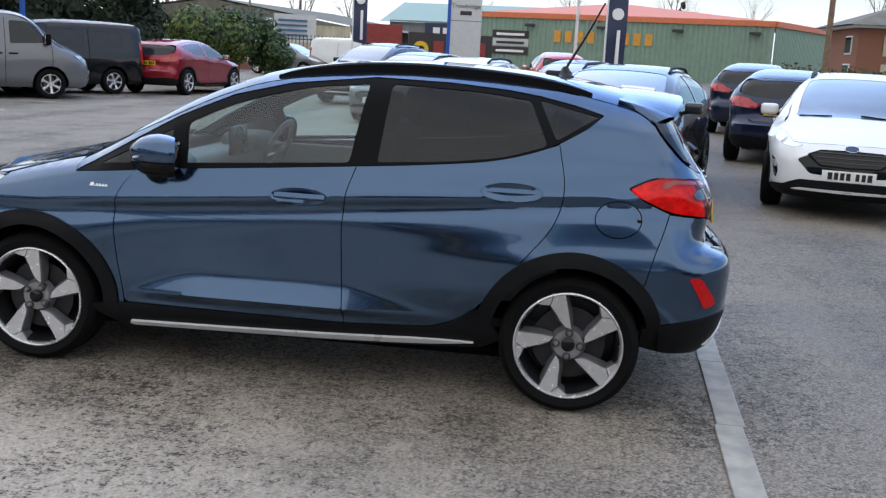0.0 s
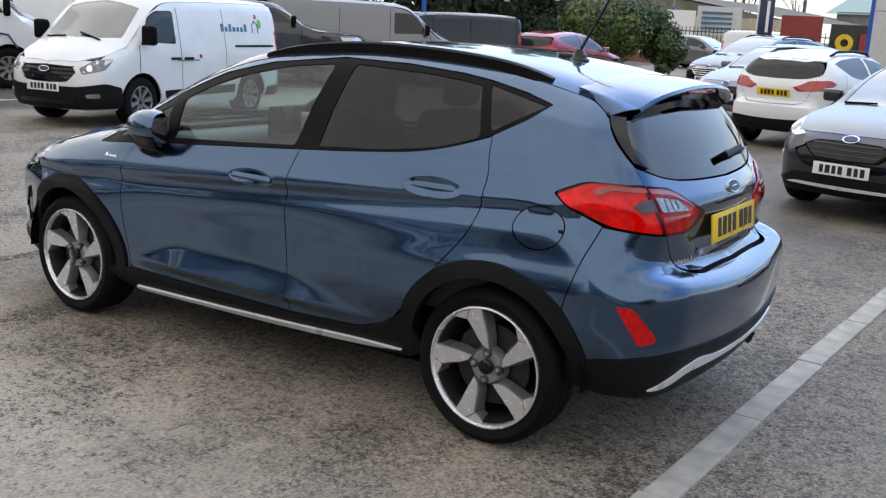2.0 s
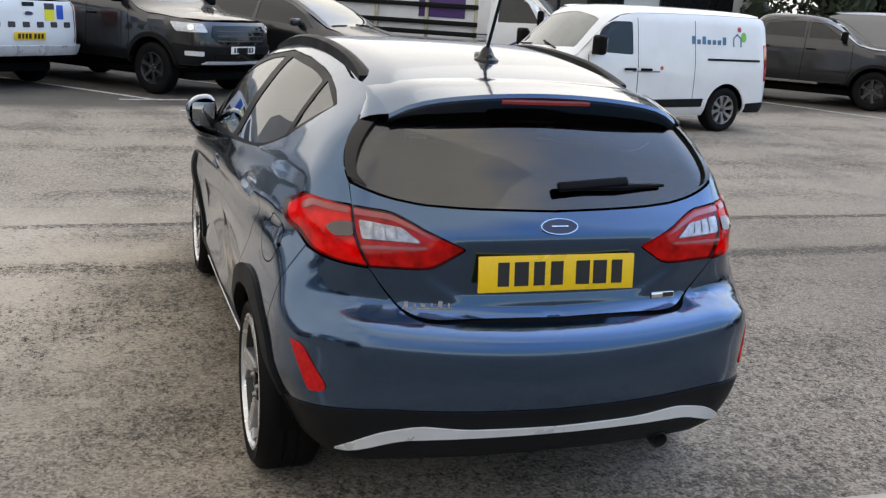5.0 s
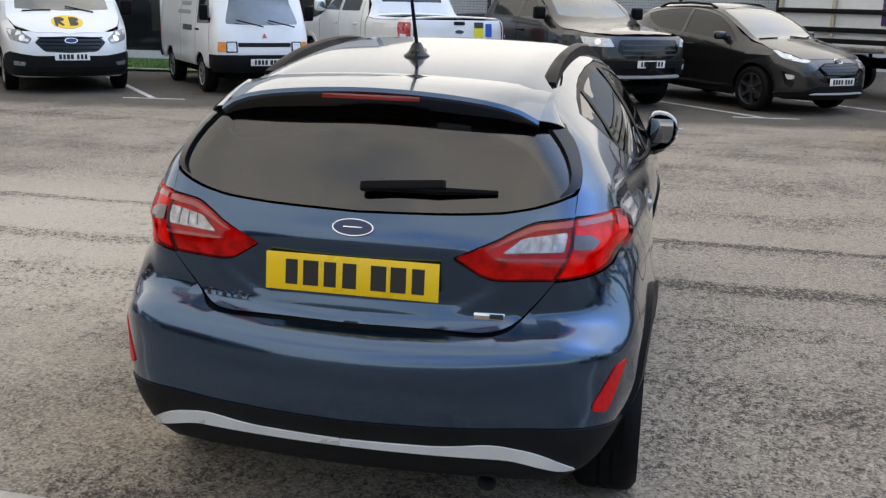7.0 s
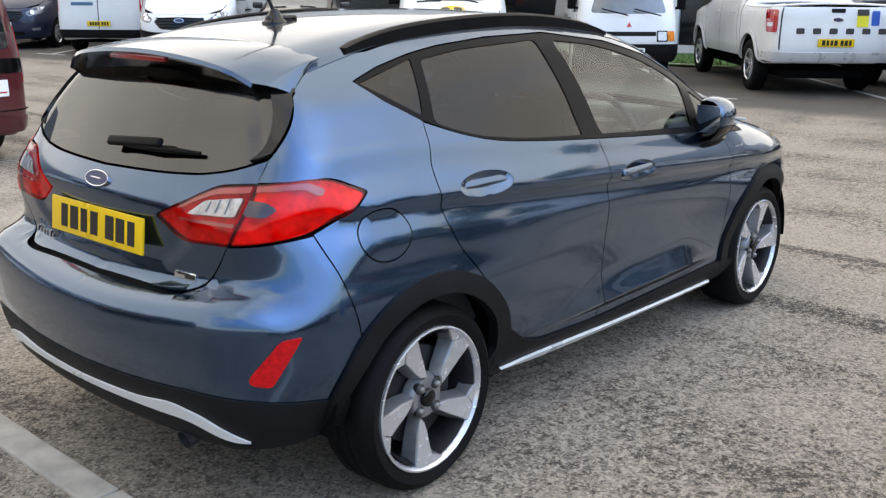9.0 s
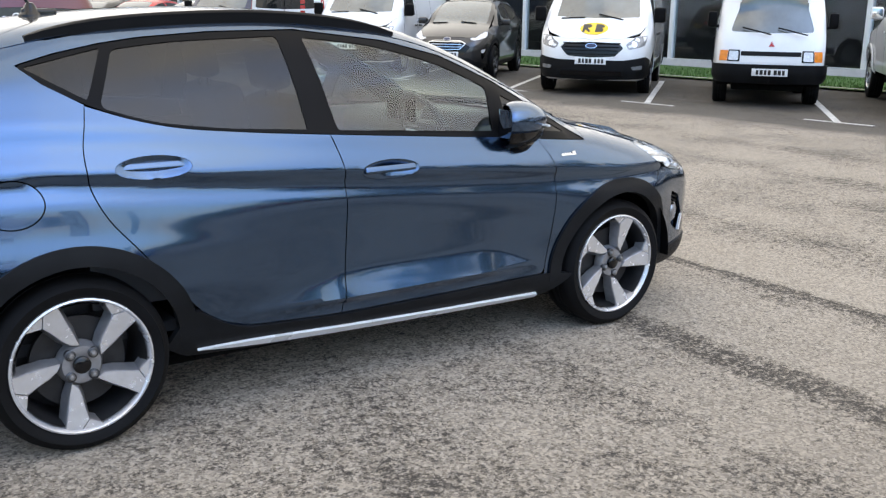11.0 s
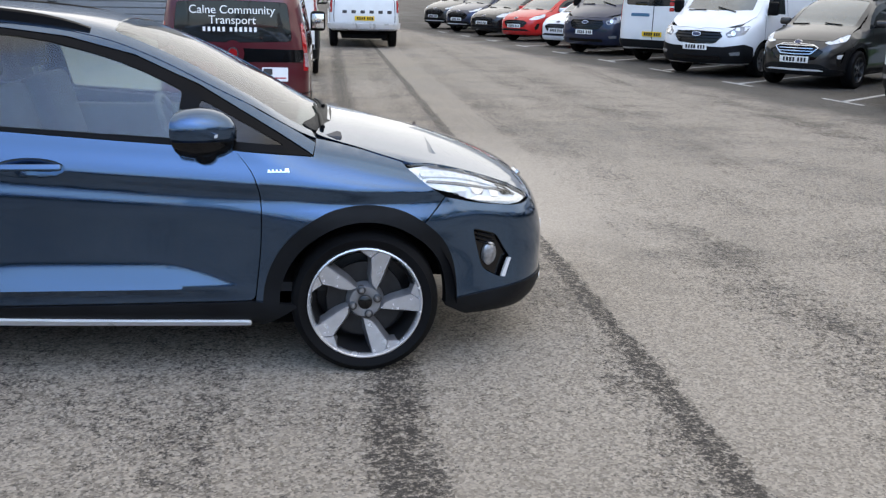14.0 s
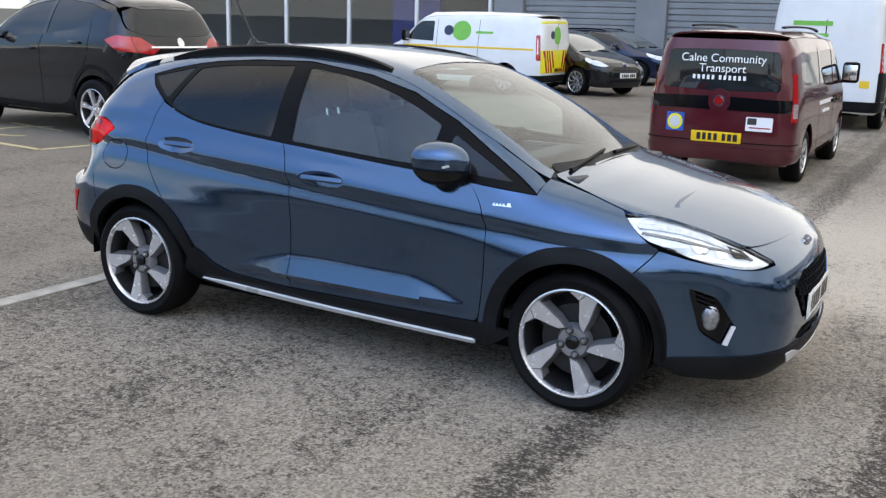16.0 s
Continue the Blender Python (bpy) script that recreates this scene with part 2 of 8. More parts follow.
# ---------------------------------------------------------------- forms
def pchip(x, xs, ys):
    """Smooth monotone curve through a short table."""
    xs, ys = np.asarray(xs, float), np.asarray(ys, float)
    h, d = np.diff(xs), np.diff(ys) / np.diff(xs)
    m = np.zeros_like(ys)
    m[0], m[-1] = d[0], d[-1]
    for i in range(1, len(xs) - 1):
        if d[i - 1] * d[i] > 0:
            w1, w2 = 2 * h[i] + h[i - 1], h[i] + 2 * h[i - 1]
            m[i] = (w1 + w2) / (w1 / d[i - 1] + w2 / d[i])
    x = np.clip(x, xs[0], xs[-1])
    i = np.clip(np.searchsorted(xs, x) - 1, 0, len(xs) - 2)
    t = (x - xs[i]) / h[i]
    return ((1 + 2 * t) * (1 - t) ** 2 * ys[i] + t * (1 - t) ** 2 * h[i] * m[i]
            + t * t * (3 - 2 * t) * ys[i + 1] + t * t * (t - 1) * h[i] * m[i + 1])


def ramp(x, a, b):
    t = np.clip((x - a) / (b - a), 0, 1)
    return t * t * (3 - 2 * t)


def smax(a, b, k):
    h = np.maximum(k - np.abs(a - b), 0) / k
    return np.maximum(a, b) + h * h * k / 4


def catmull(points, n=10):
    """A closed smooth curve through points."""
    p = np.asarray(points, float)
    out, t = [], np.linspace(0, 1, n, endpoint=False)[:, None]
    for i in range(len(p)):
        a, b, c, d = p[i - 1], p[i], p[(i + 1) % len(p)], p[(i + 2) % len(p)]
        l = np.linalg.norm(c - b)
        m1 = (c - a) / max(np.linalg.norm(c - a), 1e-6) * l
        m2 = (d - b) / max(np.linalg.norm(d - b), 1e-6) * l
        out.append((2 * t ** 3 - 3 * t ** 2 + 1) * b + (t ** 3 - 2 * t ** 2 + t) * m1 + (3 * t ** 2 - 2 * t ** 3) * c + (t ** 3 - t ** 2) * m2)
    return np.concatenate(out)


def inside(pts, poly):
    x, y = pts[:, 0], pts[:, 1]
    res = np.zeros(len(pts), bool)
    for (x1, y1), (x2, y2) in zip(poly, np.roll(poly, -1, 0)):
        if y1 != y2:
            res ^= ((y1 > y) != (y2 > y)) & (x < (x2 - x1) * (y - y1) / (y2 - y1) + x1)
    return res


def edge_distance(pts, poly):
    best = np.full(len(pts), 9e9)
    for a, b in zip(poly, np.roll(poly, -1, 0)):
        ab = b - a
        t = np.clip(((pts - a) @ ab) / max(ab @ ab, 1e-12), 0, 1)
        best = np.minimum(best, np.linalg.norm(pts - a - t[:, None] * ab, axis=1))
    return best


class Form:
    """A vehicle's skin: a side outline, a half-width table over height and plan tapers, blended into one surface."""

    def __init__(self, outline, half, section, front, rear, bow=(0.12, 0.10), crown=0.05, blend=0.2, pivots=None, cell=0.02, swell=None, shear=0.0, dent=None, ledge=0.0):
        self.half, self.section, self.front, self.rear = half, section, front, rear
        self.bow, self.crown, self.blend, self.swell, self.shear, self.dent, self.ledge = bow, crown, blend, swell, shear, dent, ledge
        line = catmull(outline)
        self.line = line
        lo, hi = line.min(0) - 0.5, line.max(0) + 0.5
        self.lo, self.cell = lo, cell
        nx, nz = (np.ceil((hi - lo) / cell).astype(int) + 1)
        gx, gz = np.meshgrid(lo[0] + cell * np.arange(nx), lo[1] + cell * np.arange(nz), indexing="ij")
        pts = np.stack([gx.ravel(), gz.ravel()], 1)
        d = edge_distance(pts, line)
        d[inside(pts, line)] *= -1
        self.grid = d.reshape(nx, nz)
        self.xmin, self.xmax, self.top = line[:, 0].min(), line[:, 0].max(), line[:, 1].max()
        self.mid = (self.xmin + self.xmax) / 2
        self.pf, self.pr = pivots or ((self.xmax - 0.55, half * 0.5), (self.xmin + 0.45, half * 0.5))

    def outline(self, x, z):
        g, (nx, nz) = self.grid, self.grid.shape
        u = np.clip((x - self.lo[0]) / self.cell, 0, nx - 1.001)
        v = np.clip((z - self.lo[1]) / self.cell, 0, nz - 1.001)
        i, j = u.astype(int), v.astype(int)
        u, v = u - i, v - j
        return (g[i, j] * (1 - u) * (1 - v) + g[i + 1, j] * u * (1 - v) + g[i, j + 1] * (1 - u) * v + g[i + 1, j + 1] * u * v)

    def width(self, x, z):
        zs = z + self.shear * np.clip(x, -1.3, 1.2) * ramp(-z, -1.35, -1.1)
        w = self.half + pchip(zs, *self.section)
        xf, af, nf = self.front
        xr, ar, nr = self.rear
        w = w - af * np.clip((x - xf) / (self.xmax - xf), 0, 1.2) ** nf - ar * np.clip((xr - x) / (xr - self.xmin), 0, 1.2) ** nr
        return w + (self.swell(x, z) if self.swell else 0)

    def f(self, p):
        x, y, z = p[:, 0], np.abs(p[:, 1]), p[:, 2]
        t = y / self.half
        h = (self.xmax - self.xmin) / 2
        xe = x + (self.bow[0] * ramp(x, self.mid, self.mid + h) - self.bow[1] * ramp(-x, -self.mid, -self.mid + h)) * t ** 2
        ze = z + self.crown * t ** 2 * ramp(z, 0.4, 1.0)
        if self.ledge:
            ze = ze - self.ledge * t ** 2 * ramp(-x, -self.xmin - 0.7, -self.xmin - 0.15) * ramp(z, 0.48, 0.60) * ramp(-z, -0.95, -0.78)
        v = smax(self.outline(xe, ze), y - self.width(x, z), self.blend)
        return v + self.dent(x, y, z) if self.dent else v

    def cast(self, a, b):
        """Where the way from a (outside) to b (inside) meets the skin."""
        lo, hi = np.zeros(len(a)), np.ones(len(a))
        for _ in range(24):
            m = (lo + hi) / 2
            out = self.f(a + (b - a) * m[:, None]) > 0
            lo, hi = np.where(out, m, lo), np.where(out, hi, m)
        return a + (b - a) * hi[:, None]

    def normal(self, p, e=0.004):
        g = np.stack([self.f(p + e * v) - self.f(p - e * v) for v in np.eye(3)], 1)
        return g / np.maximum(np.linalg.norm(g, axis=1), 1e-9)[:, None]

    # flat charts: wrap runs from the middle of the nose (s large) along the flank (s = x) to the middle of the tail
    def wrap(self, q):
        s, z = q[:, 0], q[:, 1]
        (xf, yf), (xr, yr) = self.pf, self.pr
        rf, rr = self.half - yf, self.half - yr
        tf = np.clip((s - xf) / rf, 0, math.pi / 2)
        tr = np.clip((xr - s) / rr, 0, math.pi / 2)
        px, py = np.clip(s, xr, xf), np.where(s > 0, yf, yr) * 1.0
        py = np.where((tf > 0) & (s > xf + rf * math.pi / 2), yf - (s - xf - rf * math.pi / 2), py)
        py = np.where((tr > 0) & (s < xr - rr * math.pi / 2), yr - (xr - rr * math.pi / 2 - s), py)
        dx, dy = np.sin(tf) - np.sin(tr), np.cos(tf) * np.cos(tr)
        b = np.stack([px, np.where((tf > 0) | (tr > 0), py, 0), z], 1)
        a = np.stack([px + 2.2 * dx, py + 2.2 * dy, z], 1)
        return a, b

    def unwrap(self, p):
        """Chart place (s, z) of a point on the skin."""
        x, y, z = p[0], abs(p[1]), p[2]
        (xf, yf), (xr, yr) = self.pf, self.pr
        rf, rr = self.half - yf, self.half - yr
        if x > xf:
            return (xf + rf * math.atan2(x - xf, y - yf) if y > yf else xf + rf * math.pi / 2 + yf - y), z
        if x < xr:
            return (xr - rr * math.atan2(xr - x, y - yr) if y > yr else xr - rr * math.pi / 2 - yr + y), z
        return x, z

    def down(self, q):
        o = np.zeros(len(q))
        return np.stack([q[:, 0], q[:, 1], o + self.top + 0.6], 1), np.stack([q[:, 0], q[:, 1], o + 0.45], 1)

    def back(self, q):
        o = np.zeros(len(q))
        return np.stack([o + self.xmin - 1, q[:, 0], q[:, 1]], 1), np.stack([o, q[:, 0], q[:, 1]], 1)

    def ahead(self, q):
        o = np.zeros(len(q))
        return np.stack([o + self.xmax + 1, q[:, 0], q[:, 1]], 1), np.stack([o, q[:, 0], q[:, 1]], 1)


def rounded(points, default=0.0, n=7):
    """A polygon whose corners (x, y[, r]) are cut round over the length r."""
    out = []
    for i, p in enumerate(points):
        a, b, c = np.array(points[i - 1][:2], float), np.array(p[:2], float), np.array(points[(i + 1) % len(points)][:2], float)
        r = p[2] if len(p) > 2 else default
        if r <= 0:
            out.append(b)
            continue
        la, lc = np.linalg.norm(a - b), np.linalg.norm(c - b)
        u, v = b + (a - b) / la * min(r, la * 0.499), b + (c - b) / lc * min(r, lc * 0.499)
        for t in np.linspace(0, 1, n):
            out.append((1 - t) ** 2 * u + 2 * t * (1 - t) * b + t * t * v)
    return np.array(out)


def disc(cx, cz, r, n=40, squash=1.0):
    t = np.linspace(0, 2 * math.pi, n, endpoint=False)
    return np.stack([cx + r * np.cos(t), cz + r * squash * np.sin(t)], 1)


def resample(poly, h):
    out = []
    for a, b in zip(poly, np.roll(poly, -1, 0)):
        n = max(1, int(np.ceil(np.linalg.norm(b - a) / h)))
        out += [a + (b - a) * k / n for k in range(n)]
    return np.array(out)


def shrink(poly, g):
    """Moves the outline inwards by g (outwards where g is negative)."""
    area = np.sum(poly[:, 0] * np.roll(poly[:, 1], -1) - np.roll(poly[:, 0], -1) * poly[:, 1])
    nrm = []
    for a, b, c in zip(np.roll(poly, 1, 0), poly, np.roll(poly, -1, 0)):
        t = (b - a) / max(np.linalg.norm(b - a), 1e-9) + (c - b) / max(np.linalg.norm(c - b), 1e-9)
        nrm.append(np.array([-t[1], t[0]]) / max(np.linalg.norm(t), 1e-9))
    return poly + np.array(nrm) * g * np.sign(area)


# ---------------------------------------------------------------- end forms

# ---------------------------------------------------------------- kit
def thing(name, label, category, m=None, group="", kind=""):
    ob = new(name)
    ob.empty_display_size = 0.2
    ob.matrix_world = m if m is not None else Matrix()
    return tagged(ob, label, category, group, kind)


def part(name, geo, material, parent=None, label="", smooth=True, kind=""):
    """Links points and faces as one mesh, under a thing or a part."""
    verts, faces = geo
    me = bpy.data.meshes.new(name)
    me.from_pydata([tuple(v) for v in verts], [], [tuple(int(i) for i in f) for f in faces])
    me.materials.append(material)
    if smooth:
        me.polygons.foreach_set("use_smooth", [True] * len(me.polygons))
        me.set_sharp_from_angle(angle=radians(38))
    me.update()
    ob = new(name, me)
    ob.parent = parent
    return tagged(ob, label, kind=kind)


def join(*geos):
    verts, faces = [], []
    for v, f in geos:
        n = len(verts)
        verts += [tuple(p) for p in v]
        faces += [tuple(i + n for i in q) for q in f]
    return verts, faces


def moved(geo, m):
    return [tuple(m @ Vector(v)) for v in geo[0]], geo[1]


def mirrored(geo):
    return [(x, -y, z) for x, y, z in geo[0]], [tuple(reversed(f)) for f in geo[1]]


def from_bm(bm):
    bm.verts.index_update()
    geo = [tuple(v.co) for v in bm.verts], [tuple(v.index for v in f.verts) for f in bm.faces]
    bm.free()
    return geo


def block(size, at=(0, 0, 0), bevel=0.0, segments=2, m=None):
    """A box with rounded edges."""
    bm = bmesh.new()
    bmesh.ops.create_cube(bm, size=1, matrix=Matrix.Diagonal((*size, 1)))
    if bevel:
        bmesh.ops.bevel(bm, geom=list(bm.edges), offset=bevel, segments=segments, profile=0.6, affect="EDGES")
    bmesh.ops.transform(bm, matrix=Matrix.Translation(at) @ (m or Matrix()), verts=bm.verts)
    return from_bm(bm)


def lathe(profile, n=48, axis="y", at=(0, 0, 0)):
    """Turns (radius, along) points round an axis."""
    verts, faces = [], []
    for k in range(n):
        c, s = math.cos(2 * math.pi * k / n), math.sin(2 * math.pi * k / n)
        for r, a in profile:
            p = (r * c, a, r * s) if axis == "y" else (r * c, r * s, a) if axis == "z" else (a, r * c, r * s)
            verts.append((p[0] + at[0], p[1] + at[1], p[2] + at[2]))
    m = len(profile)
    for k in range(n):
        for i in range(m - 1):
            a, b = k * m + i, (k + 1) % n * m + i
            faces.append((a, a + 1, b + 1, b) if axis != "z" else (a, b, b + 1, a + 1))
    return verts, faces


def tube(points, r, n=8, caps=True):
    """A round bar along points; r may be a list."""
    pts = [Vector(p) for p in points]
    rs = r if isinstance(r, (list, tuple)) else [r] * len(pts)
    verts, faces = [], []
    up = Vector((0, 0, 1))
    for i, p in enumerate(pts):
        d = (pts[min(i + 1, len(pts) - 1)] - pts[max(i - 1, 0)]).normalized()
        side = d.cross(up if abs(d.z) < 0.95 else Vector((1, 0, 0))).normalized()
        other = side.cross(d)
        for k in range(n):
            a = 2 * math.pi * k / n
            verts.append(tuple(p + rs[i] * (math.cos(a) * side + math.sin(a) * other)))
    for i in range(len(pts) - 1):
        for k in range(n):
            a, b = i * n + k, i * n + (k + 1) % n
            faces.append((a, b, b + n, a + n))
    if caps:
        faces += [tuple(range(n - 1, -1, -1)), tuple(range((len(pts) - 1) * n, len(pts) * n))]
    return verts, faces


def slab(poly, lo, hi, plane="xz"):
    """A flat outline with thickness; plane xz is pulled along y, yz along x, xy along z."""
    n = len(poly)

    def at(q, h):
        return {"xz": (q[0], h, q[1]), "yz": (h, q[0], q[1]), "xy": (q[0], q[1], h)}[plane]
    verts = [at(q, lo) for q in poly] + [at(q, hi) for q in poly]
    faces = [tuple(range(n)), tuple(range(2 * n - 1, n - 1, -1))] + [(i, i + n, (i + 1) % n + n, (i + 1) % n) for i in range(n)]
    bm = bmesh.new()
    vs = [bm.verts.new(v) for v in verts]
    for f in faces:
        bm.faces.new([vs[i] for i in f])
    bmesh.ops.recalc_face_normals(bm, faces=bm.faces)
    return from_bm(bm)


def panel(form, outline, chart="wrap", h=0.03, gap=0.0, lift=0.0, depth=0.012, holes=(), both=False):
    """A piece of the skin inside an outline of a chart, less holes, with a turned-in edge. both: the half outline is mirrored and joined."""
    base = np.array(outline, float)
    if both:          # run past the middle line, then cut back to it
        c = 1 if chart == "down" else 0
        mid = 0.0 if chart != "wrap" else np.abs(base[:, 0]).max()
        sign = np.sign(base[np.argmax(np.abs(base[:, c])), c])
        lo, hi = (0.0, 9.0) if sign > 0 else (-9.0, 0.0)
        if chart == "wrap":
            ends = [v for v in (base[:, 0].min(), base[:, 0].max()) if abs(v) > 0.9 * mid and np.sum(np.abs(base[:, 0] - v) < 1e-6) > 1]
            lo, hi = min([v for v in ends if v < 0], default=-9.0), max([v for v in ends if v > 0], default=9.0)
        for v, d in ((lo, -0.05), (hi, 0.05)):
            base[np.abs(base[:, c] - v) < 1e-6, c] = v + d
    outer = shrink(resample(base, h), gap) if gap else resample(base, h)
    if both:
        outer[:, c] = np.clip(outer[:, c], lo, hi)
        kept = []
        for q in outer:
            near = np.linalg.norm(q - kept[-1]) if kept else 9.0
            if q[c] in (lo, hi):
                if near < 0.5 * h and kept[-1][c] in (lo, hi):
                    continue
                if near < 0.5 * h:
                    kept.pop()
            elif near < (0.35 * h if kept and kept[-1][c] in (lo, hi) else 1e-4):
                continue
            kept.append(q)
        outer = np.array(kept)
    rings = [outer] + [shrink(resample(np.asarray(o, float), h), -gap) for o in holes]
    if both:          # holes that reach the middle line run out past it
        for r in rings[1:]:
            e = np.abs(np.abs(r[:, c]) - mid) < gap + 0.004
            r[e, c] = np.sign(r[e, c]) * (mid + 0.05) if chart == "wrap" else -0.05
    lo, hi = outer.min(0), outer.max(0)
    gx, gy = np.meshgrid(np.arange(lo[0] + h / 2, hi[0], h), np.arange(lo[1] + h / 2, hi[1], h))
    pts = np.stack([gx.ravel(), gy.ravel()], 1)
    keep = inside(pts, outer)
    for r in rings[1:]:
        keep &= ~inside(pts, r)
    pts = pts[keep]
    for r in rings:
        if len(pts):
            pts = pts[edge_distance(pts, r) > h * 0.45]
    flat, edges = [], []
    for r in rings:
        n = len(flat)
        flat += [tuple(p) for p in r]
        edges += [(n + i, n + (i + 1) % len(r)) for i in range(len(r))]
    flat += [tuple(p) for p in pts]
    vs, _, fs, *_ = delaunay_2d_cdt([Vector(p) for p in flat], edges, [], 0, 1e-6)
    v2 = np.array([tuple(v) for v in vs])
    fs = np.array([tuple(f) for f in fs])
    mid = v2[fs].mean(1)
    ok = inside(mid, outer)
    for r in rings[1:]:
        ok &= ~inside(mid, r)
    e1, e2 = v2[fs[:, 1]] - v2[fs[:, 0]], v2[fs[:, 2]] - v2[fs[:, 0]]
    ok &= np.abs(e1[:, 0] * e2[:, 1] - e1[:, 1] * e2[:, 0]) > 0.006 * h * h
    fs = fs[ok]
    used = np.unique(fs)
    order = np.full(len(v2), -1)
    order[used] = np.arange(len(used))
    v2, fs = v2[used], order[fs]
    a, b = getattr_chart(form, chart)(v2)
    p = form.cast(a, b)
    nrm = form.normal(p)
    fn = np.cross(p[fs[:, 1]] - p[fs[:, 0]], p[fs[:, 2]] - p[fs[:, 0]])
    if np.sum(fn * nrm[fs[:, 0]]) < 0:
        fs = fs[:, ::-1]
    p = p + nrm * lift
    verts, faces = [tuple(q) for q in p], [tuple(f) for f in fs]
    if depth:
        count = {}
        for f in faces:
            for i in range(3):
                e = (f[i], f[(i + 1) % 3])
                key = (min(e), max(e))
                count[key] = None if key in count else e
        rim = {}

        def low(i):
            if i not in rim:
                rim[i] = (len(verts), len(verts) + 1)
                verts.append(verts[i])
                verts.append(tuple(p[i] - nrm[i] * depth))
            return rim[i]
        for e in list(count.values()):
            if e is None or (both and abs(p[e[0]][1]) < 1e-3 and abs(p[e[1]][1]) < 1e-3):
                continue
            (a0, a1), (b0, b1) = low(e[0]), low(e[1])
            faces.append((b0, a0, a1, b1))
    geo = (verts, faces)
    if both:
        bm = bmesh.new()
        v, f = join(geo, mirrored(geo))
        bv = [bm.verts.new(q) for q in v]
        for q in f:
            try:
                bm.faces.new([bv[i] for i in q])
            except ValueError:
                pass
        mids = [[q for i, q in enumerate(bv) if abs(q.co.y) < 0.002 and (i % len(verts) < len(p)) == face] for face in (True, False)]
        for group in mids:          # the face and its turned-in edge stay apart
            for q in group:
                q.co.y = 0
            bmesh.ops.remove_doubles(bm, verts=group, dist=0.0008)
        geo = from_bm(bm)
    return geo


def getattr_chart(form, chart):
    return {"wrap": form.wrap, "down": form.down, "back": form.back, "ahead": form.ahead}[chart]


def on_skin(form, q, chart="wrap", lift=0.0):
    a, b = getattr_chart(form, chart)(np.array([q], float))
    p = form.cast(a, b)
    return Vector(p[0] + form.normal(p)[0] * lift)


def skin_frame(form, q, chart="wrap", lift=0.0):
    """A pose on the skin: z out of it, y as near upwards as can be."""
    a, b = getattr_chart(form, chart)(np.array([q], float))
    p = form.cast(a, b)
    z = Vector(form.normal(p)[0])
    x = Vector((0, 0, 1)).cross(z).normalized()
    y = z.cross(x)
    m = Matrix((x, y, z)).transposed().to_4x4()
    return Matrix.Translation(Vector(p[0]) + z * lift) @ m


def lettering(name, text, size, m, material, parent, label="", depth=0.001, squash=1.0, align="CENTER"):
    cu = bpy.data.curves.new(name, "FONT")
    cu.body, cu.size, cu.extrude, cu.align_x, cu.align_y = text, size, depth, align, "CENTER"
    tmp = bpy.data.objects.new(name, cu)
    me = bpy.data.meshes.new_from_object(tmp)
    bpy.data.objects.remove(tmp)
    me.materials.clear()
    me.materials.append(material)
    me.transform(m @ Matrix.Diagonal((squash, 1, 1, 1)))
    ob = new(name, me)
    ob.parent = parent
    return tagged(ob, label)


def number_plate(parent, m, width, height, material, name="number_plate", seed=1, label=""):
    """A plate on the xy plane of m with plain bars in place of its characters."""
    plate = part(name, moved(block((width, height, 0.008), bevel=0.003), m), material, parent, label)
    rng = random.Random(seed)
    w, h = width * 0.088, height * 0.66
    x = -width * 0.39
    for i in range(7):
        ww = w * rng.choice((0.8, 1.0, 0.9))
        part("bar", moved(block((ww, h, 0.002), (x + w / 2, 0, 0.0045)), m), M["ink"], plate)
        x += w * 1.28 + (width * 0.055 if i == 3 else 0)
    return plate


def arch_well(x, hub, r, y0, y1):
    """The dark lining over a wheel: a half drum with its inner wall."""
    verts, faces, n = [], [], 20
    for i in range(n + 1):
        a = radians(-3 + 186 * i / n)
        for rr, y in ((0.05, y0), (r, y0), (r, y1)):
            verts.append((x + rr * math.cos(a), y, hub + rr * math.sin(a)))
    for i in range(n):
        for q in range(2):
            b = 3 * i + q
            faces.append((b, b + 1, b + 4, b + 3))
    return verts, faces


WHEELS = {}


def wheel(parent, at, r, rim, width, side, style="five", turn=0.0):
    """Tyre, rim, spokes, nuts. side: 1 on the left flank, -1 on the right."""
    key = (round(r, 3), round(rim, 3), round(width, 3), style)
    if key not in WHEELS:
        WHEELS[key] = wheel_meshes(r, rim, width, style)
    geos = WHEELS[key]
    m = Matrix.Translation(at) @ pose(0, 0, 0, 0, turn, 0 if side > 0 else 180)
    top = None
    for name, (mesh, label) in geos:
        ob = new(name.rstrip("0123456789"), mesh)
        if top is None:
            top, ob.parent = ob, parent
            ob.matrix_basis = m
            tagged(ob, "wheel")
        else:
            ob.parent = top
        tagged(ob, label)
    return top


def as_mesh(name, geo, material, smooth=True):
    me = bpy.data.meshes.new(name)
    me.from_pydata([tuple(v) for v in geo[0]], [], [tuple(int(i) for i in f) for f in geo[1]])
    me.materials.append(material)
    if smooth:
        me.polygons.foreach_set("use_smooth", [True] * len(me.polygons))
        me.set_sharp_from_angle(angle=radians(38))
    me.update()
    return me


def spoke(rim, kind):
    """The outline of one spoke in the wheel's plane, pointing along +z: (across, out) pairs."""
    if kind == "slim":
        return [(-0.016, 0.04), (0.016, 0.04), (0.014, rim * 0.6), (0.022, rim * 0.96), (-0.022, rim * 0.96), (-0.014, rim * 0.6)]
    return [(-0.022, 0.045), (0.022, 0.045), (0.020, rim * 0.55), (0.036, rim * 0.96), (-0.036, rim * 0.96), (-0.020, rim * 0.55)]


